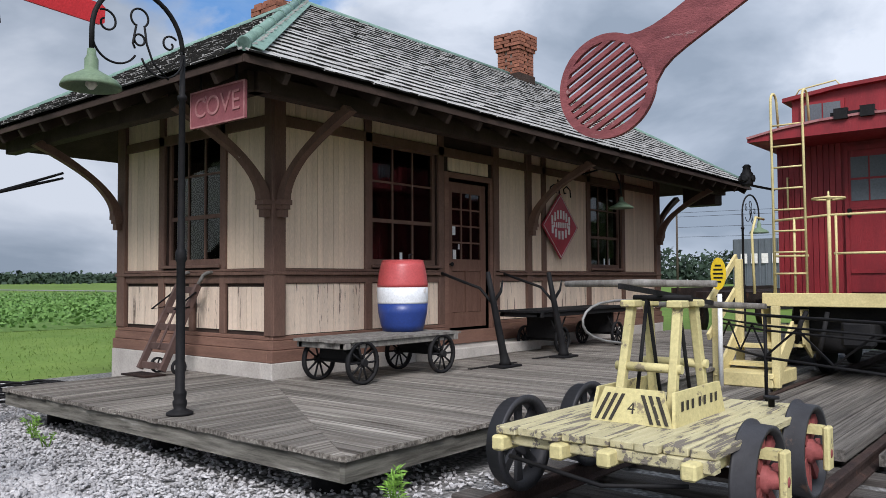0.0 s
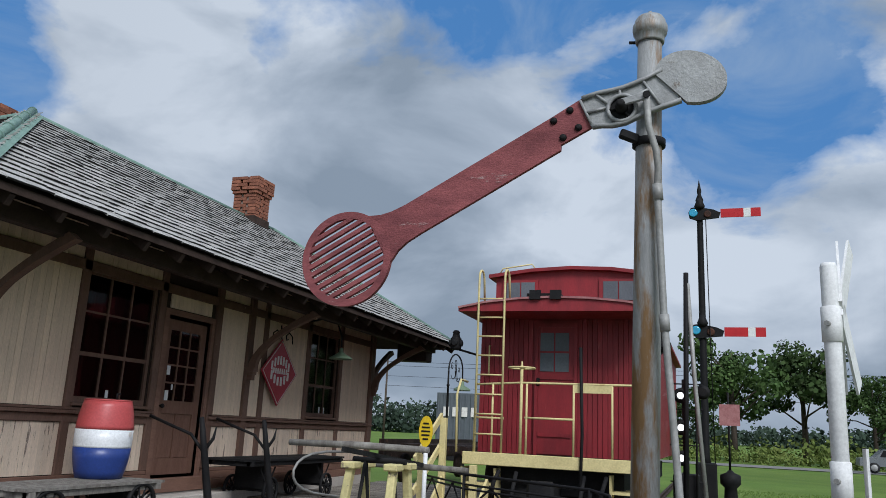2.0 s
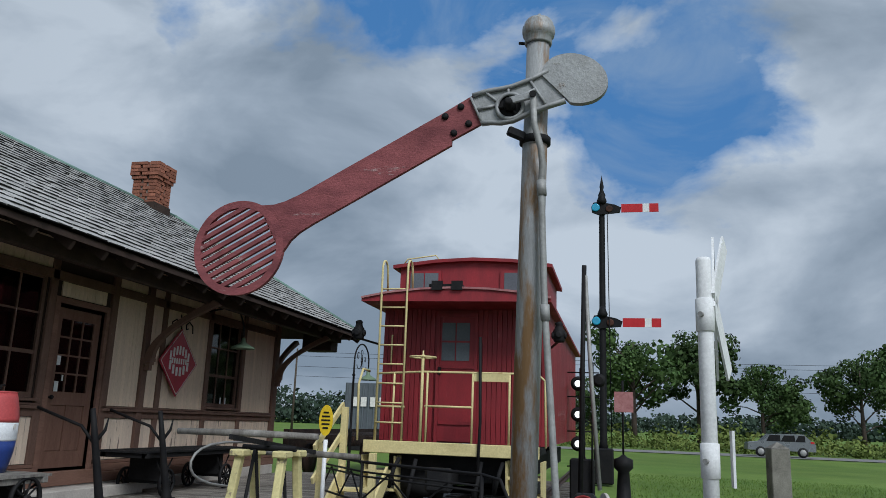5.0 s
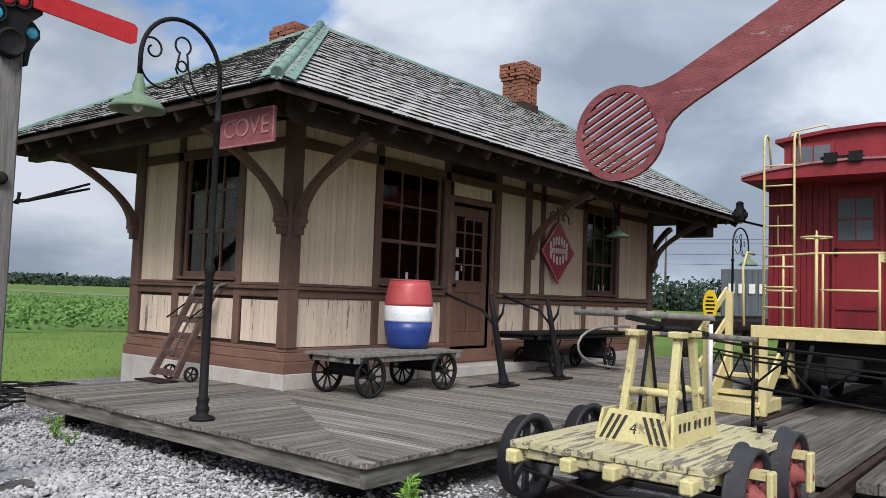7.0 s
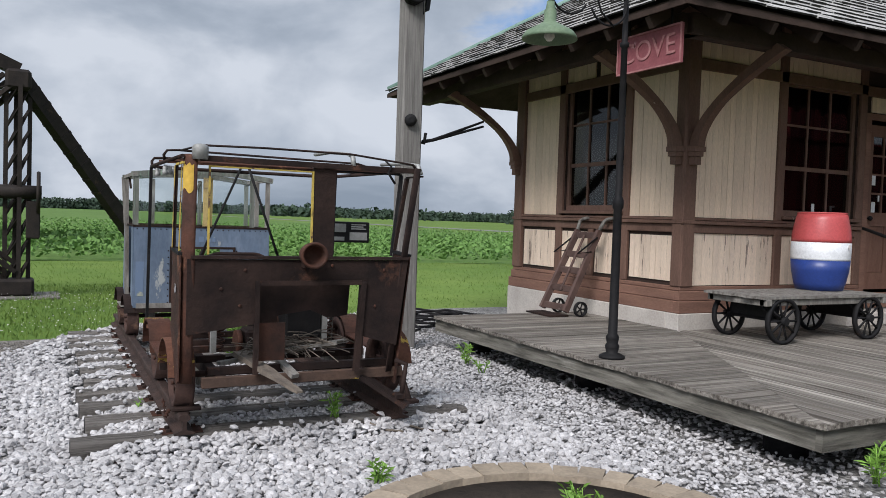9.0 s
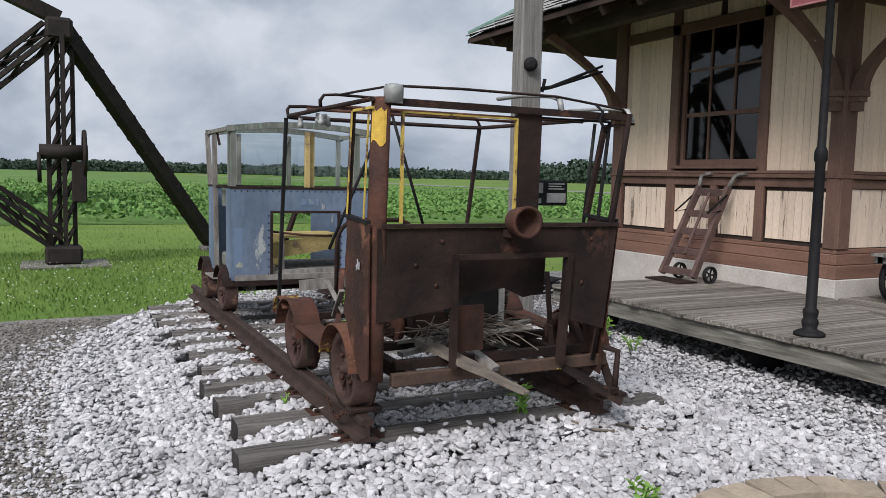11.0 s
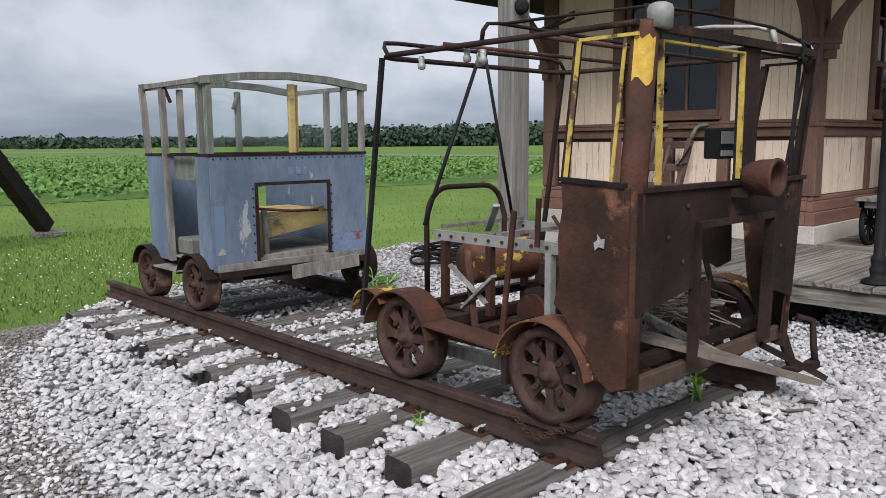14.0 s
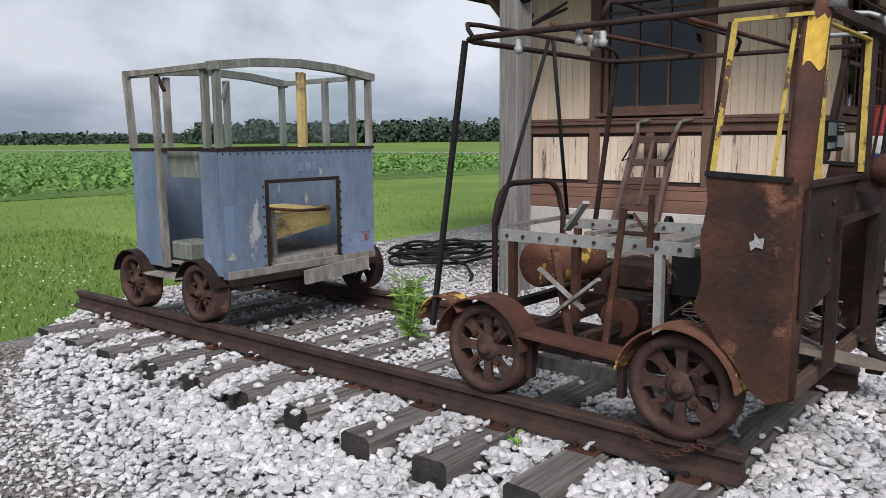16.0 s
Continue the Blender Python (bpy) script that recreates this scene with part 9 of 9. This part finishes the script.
for _ in range(15000):
    x, y = rnd.uniform(6.5, 30), rnd.uniform(-8, 0.3)
    if y > -0.3 + (x - 7.5) * 0.05:
        continue
    gs.append(((x, y, -0.08), (rnd.uniform(-0.6, 0.6), rnd.uniform(-0.6, 0.6), 1), rnd.uniform(0.05, 0.11), rnd.uniform(0.006, 0.012)))
leaf_blades("grass_blades", gs, BLADE, "short mown grass blades on the lawn", "grass")
cl = []
for _ in range(700):
    x, y = rnd.uniform(-7, 0.5), rnd.uniform(11.9, 16.5)
    cl.append((x, y, rnd.uniform(0.0, 0.03), rnd.uniform(0.012, 0.022)))
scatter_stones("clover_flower", [c for c in cl if not inside(c[0], c[1], WHITE_BED)], WHITE, "white clover flowers dotted in the grass", "flowers")
beans = []
for row in range(80):
    y0 = 27.3 + row * 0.76 + (row ** 1.5) * 0.02
    step = 0.09 + row * 0.006
    x = -42 - row
    while x < 44:
        x += step * rnd.uniform(0.6, 1.4)
        if row > 40 and rnd.random() < 0.5:
            continue
        for _ in range(2):
            beans.append(((x + rnd.uniform(-0.15, 0.15), y0 + rnd.uniform(-0.22, 0.22), rnd.uniform(0.02, 0.38)), (rnd.uniform(-1, 1), rnd.uniform(-1, 1), rnd.uniform(0.0, 0.6)), rnd.uniform(0.14, 0.26), rnd.uniform(0.05, 0.09)))
leaf_blades("bean_plants", beans, LEAF, "rows of low leafy soybean plants", "crop")


def clump_mass(name, centres, mat, label, category):
    """Leafy mass far away: many small tilted leaf patches round each centre (x, y, z, rx, rz, patches, size)."""
    vs, fs = [], []
    for x, y, z, rx, rz, n, sz in centres:
        for _ in range(n):
            d = Vector((rnd.gauss(0, 1), rnd.gauss(0, 1), rnd.gauss(0, 1))).normalized() * rnd.uniform(0.55, 1.0)
            p = Vector((x + d.x * rx, y + d.y * rx, z + d.z * rz))
            u = Vector((rnd.gauss(0, 1), rnd.gauss(0, 1), rnd.gauss(0, 1))).normalized()
            w = u.cross(d).normalized()
            s = sz * rnd.uniform(0.6, 1.3)
            k = len(vs)
            for a in range(5):
                r_ = s * rnd.uniform(0.6, 1.0)
                q = p + (u * math.cos(a * math.tau / 5) + w * math.sin(a * math.tau / 5)) * r_
                vs.append(tuple(q))
            fs.append(tuple(range(k, k + 5)))
    ob = new(name, raw_mesh(name, vs, fs, mat))
    if label:
        tagged(ob, label, category, "", "stuff")
    return ob


def woods(az0, az1, dist, h, label, step=0.42, dens=26, leaf=0.22):
    cs = []
    az = az0
    while az < az1:
        a = radians(az)
        d = dist * rnd.uniform(0.97, 1.06)
        hh = h * rnd.uniform(0.65, 1.1)
        cs.append((d * math.cos(a), d * math.sin(a), hh * 0.55, hh * 0.75, hh * 0.5, dens, hh * leaf))
        cs.append((d * math.cos(a), d * math.sin(a), hh * 0.2, hh * 0.9, hh * 0.3, dens // 2, hh * leaf * 1.1))
        az += step * rnd.uniform(0.5, 1.3) * h / 11 * 460 / dist
    return clump_mass("far_woods", cs, WOODS_HAZED, label, "woods")


woods(28, 58.5, 460, 12.5, "dark wood at the edge of the fields", dens=200, leaf=0.11)
woods(58, 112, 900, 11, "low dark tree line on the horizon", 0.30, 110, 0.13)
woods(64, 76, 620, 9, "scattered trees on the horizon", 1.1)
woods(10, 28, 230, 10, "green trees behind the freight car", 0.5, 320, 0.065)
woods(-40, 10, 420, 10, "low tree line beyond the road", 0.45, 80, 0.12)


def tree(x, y, h, w, label):
    tr = thing("tree", (x, y, -0.05), label, "tree", "trees beyond the road")
    bm = bmnew()
    tube(bm, [(x, y, -0.05), (x + 0.1, y, h * 0.25), (x - 0.1, y + 0.1, h * 0.6), (x, y, h * 0.85)], [h * 0.028, h * 0.022, h * 0.013, h * 0.004], 8)
    tips = []
    for k in range(11):
        a, z0 = rnd.uniform(0, math.tau), h * rnd.uniform(0.2, 0.65)
        r_ = w * rnd.uniform(0.5, 0.95)
        t = Vector((x + r_ * math.cos(a), y + r_ * math.sin(a), z0 + h * rnd.uniform(0.08, 0.3)))
        tube(bm, [(x, y, z0), Vector((x, y, z0)).lerp(t, 0.5) + Vector((0, 0, h * 0.03)), t], [h * 0.009, h * 0.006, h * 0.002], 5)
        tips.append(t)
    part("trunk", bm, BARK, tr)
    cs = [(t.x, t.y, t.z, w * rnd.uniform(0.28, 0.42), h * rnd.uniform(0.09, 0.14), 150, h * 0.022) for t in tips]
    for k in range(14):
        a, r_ = rnd.uniform(0, math.tau), w * math.sqrt(rnd.random()) * 0.7
        cs.append((x + r_ * math.cos(a), y + r_ * math.sin(a), h * rnd.uniform(0.42, 0.92), w * rnd.uniform(0.25, 0.4), h * rnd.uniform(0.07, 0.12), 300, h * 0.015))
    cr = clump_mass("crown", cs, TREE, "", "")
    cr.parent = tr
    cr.matrix_parent_inverse = tr.matrix_basis.inverted()


for x, y, h, w in ((78, -1.0, 11.5, 4.5), (83, -7.5, 12, 5.0), (80, -13.0, 8.5, 3.4), (79, -21.5, 9, 3.6), (84, -27, 11.5, 4.6), (82, -34, 10.5, 5), (90, -17, 7.0, 3.2), (88, 3.5, 7, 3.2), (86, -42, 11, 5)):
    tree(x, y, h, w, "leafy green tree standing beyond the road")
sc = [(rnd.uniform(69, 76), rnd.uniform(-70, 25), rnd.uniform(0.2, 0.7), rnd.uniform(0.6, 1.2), rnd.uniform(0.4, 0.8), 26, 0.14) for _ in range(520)]
sc += [(rnd.uniform(74, 80), rnd.uniform(-60, 10), rnd.uniform(0.5, 1.6), rnd.uniform(0.9, 1.8), rnd.uniform(0.7, 1.5), 50, 0.2) for _ in range(90)]
clump_mass("roadside_scrub", sc, SCRUB, "tall weeds and shrubs along the road", "scrub")

# car on the road
car = thing("parked_car", (63, -11.2, 0), "grey estate car on the country road", "car")
side = [(-2.35, 0.45), (-2.3, 0.95), (-1.35, 1.08), (-0.75, 1.62), (1.55, 1.66), (2.15, 1.1), (2.35, 0.95), (2.35, 0.42)]
part("body", prism(bmnew(), [(a, b) for a, b in side], (62.1, -11.2, 0), (0, -1, 0), (0, 0, 1), (1, 0, 0), 1.8), CAR_PAINT, car)
for a, b in ((-0.95, -0.05), (0.05, 0.95), (1.05, 1.65)):
    part("window", prism(bmnew(), [(a - 0.1, 1.1), (b, 1.1), (b - 0.03, 1.55), (a + 0.15, 1.55)], (62.085, -11.2, 0), (0, -1, 0), (0, 0, 1), (1, 0, 0), 0.012), BLACK, car)
for a in (-1.45, 1.45):
    w_ = part("wheel", lathe(bmnew(), [(0.02, 0), (0.36, 0.0), (0.37, 0.1), (0.36, 0.22), (0.02, 0.22)], (62.05, -11.2 - a, 0.34), (1, 0, 0), 22), TYRE, car)
    part("rim", lathe(bmnew(), [(0.23, 0), (0.22, 0.02), (0.05, 0.03)], (62.045, -11.2 - a, 0.34), (-1, 0, 0), 16), GALV, w_)
part("roof_rack", tube(bmnew(), [(62.3, -10.6, 1.7), (62.3, -12.6, 1.73)], 0.03, 6), BLACK, car)
part("tail_light", box(bmnew(), 62.08, 62.1, -13.45, -13.2, 1.0, 1.15), SIGNAL_RED, car)

# freight cars and old track stock behind the depot
fr = thing("freight_car", (40, 13.5, 0), "grey freight car with pale block lettering", "freight car")
part("body", box(bmnew(), 40, 52, 12.2, 15.0, 1.0, 3.5), CARGO, fr)
for k in range(9):
    part("rib", box(bmnew(), 39.93, 39.995, 12.35 + k * 0.31, 12.43 + k * 0.31, 1.0, 3.5), CARGO, fr)
for k in range(4):
    part("letter_bar", box(bmnew(), 39.90, 39.925, 12.7 + k * 0.52, 13.02 + k * 0.52, 2.25, 2.75), LETTER, fr)
part("underframe", box(bmnew(), 40.2, 51.8, 12.5, 14.7, -0.06, 1.0), BLACK_MATT, fr)
old = thing("flat_wagon_frame", (22, 8, 0), "rusty flat wagon frame behind the platform", "wagon")
for k in range(5):
    part("deck_beam", box(bmnew(), 19 + k * 0.1, 27, 6.2 + k * 0.6, 6.4 + k * 0.6, 0.95, 1.15), RUST_DARK, old)
part("side_beam", box(bmnew(), 18.9, 27.2, 6.0, 6.15, 0.7, 1.25), RUST_DARK, old)
part("side_beam", box(bmnew(), 18.9, 27.2, 9.1, 9.25, 0.7, 1.25), RUST_DARK, old)
for x in (20, 25):
    for y in (6.4, 8.9):
        part("wheel", lathe(bmnew(), [(0.05, -0.06), (0.42, -0.06), (0.42, 0.06), (0.05, 0.06)], (x, y, 0.45), (0, 1, 0), 20), RUST_DARK, old)

# power lines beyond the road
for z, y_ in ((9.6, 0.0), (9.1, 0.05), (7.8, 0.03), (6.6, 0.0)):
    pts = [(92 + y_, 40 - k * 10, z - 1.0 * math.sin(math.pi * k / 11) * 0.5) for k in range(12)]
    solid("power_line", tube(bmnew(), pts, 0.02, 5), BLACK, "thin dark overhead wire beyond the road", "wire", "overhead wires")
for y in (40, -70):
    solid("utility_pole", tube(bmnew(), [(92, y, -0.05), (92, y, 10)], [0.17, 0.11], 8), BARK, "brown timber utility pole beyond the road", "utility pole", "utility poles")
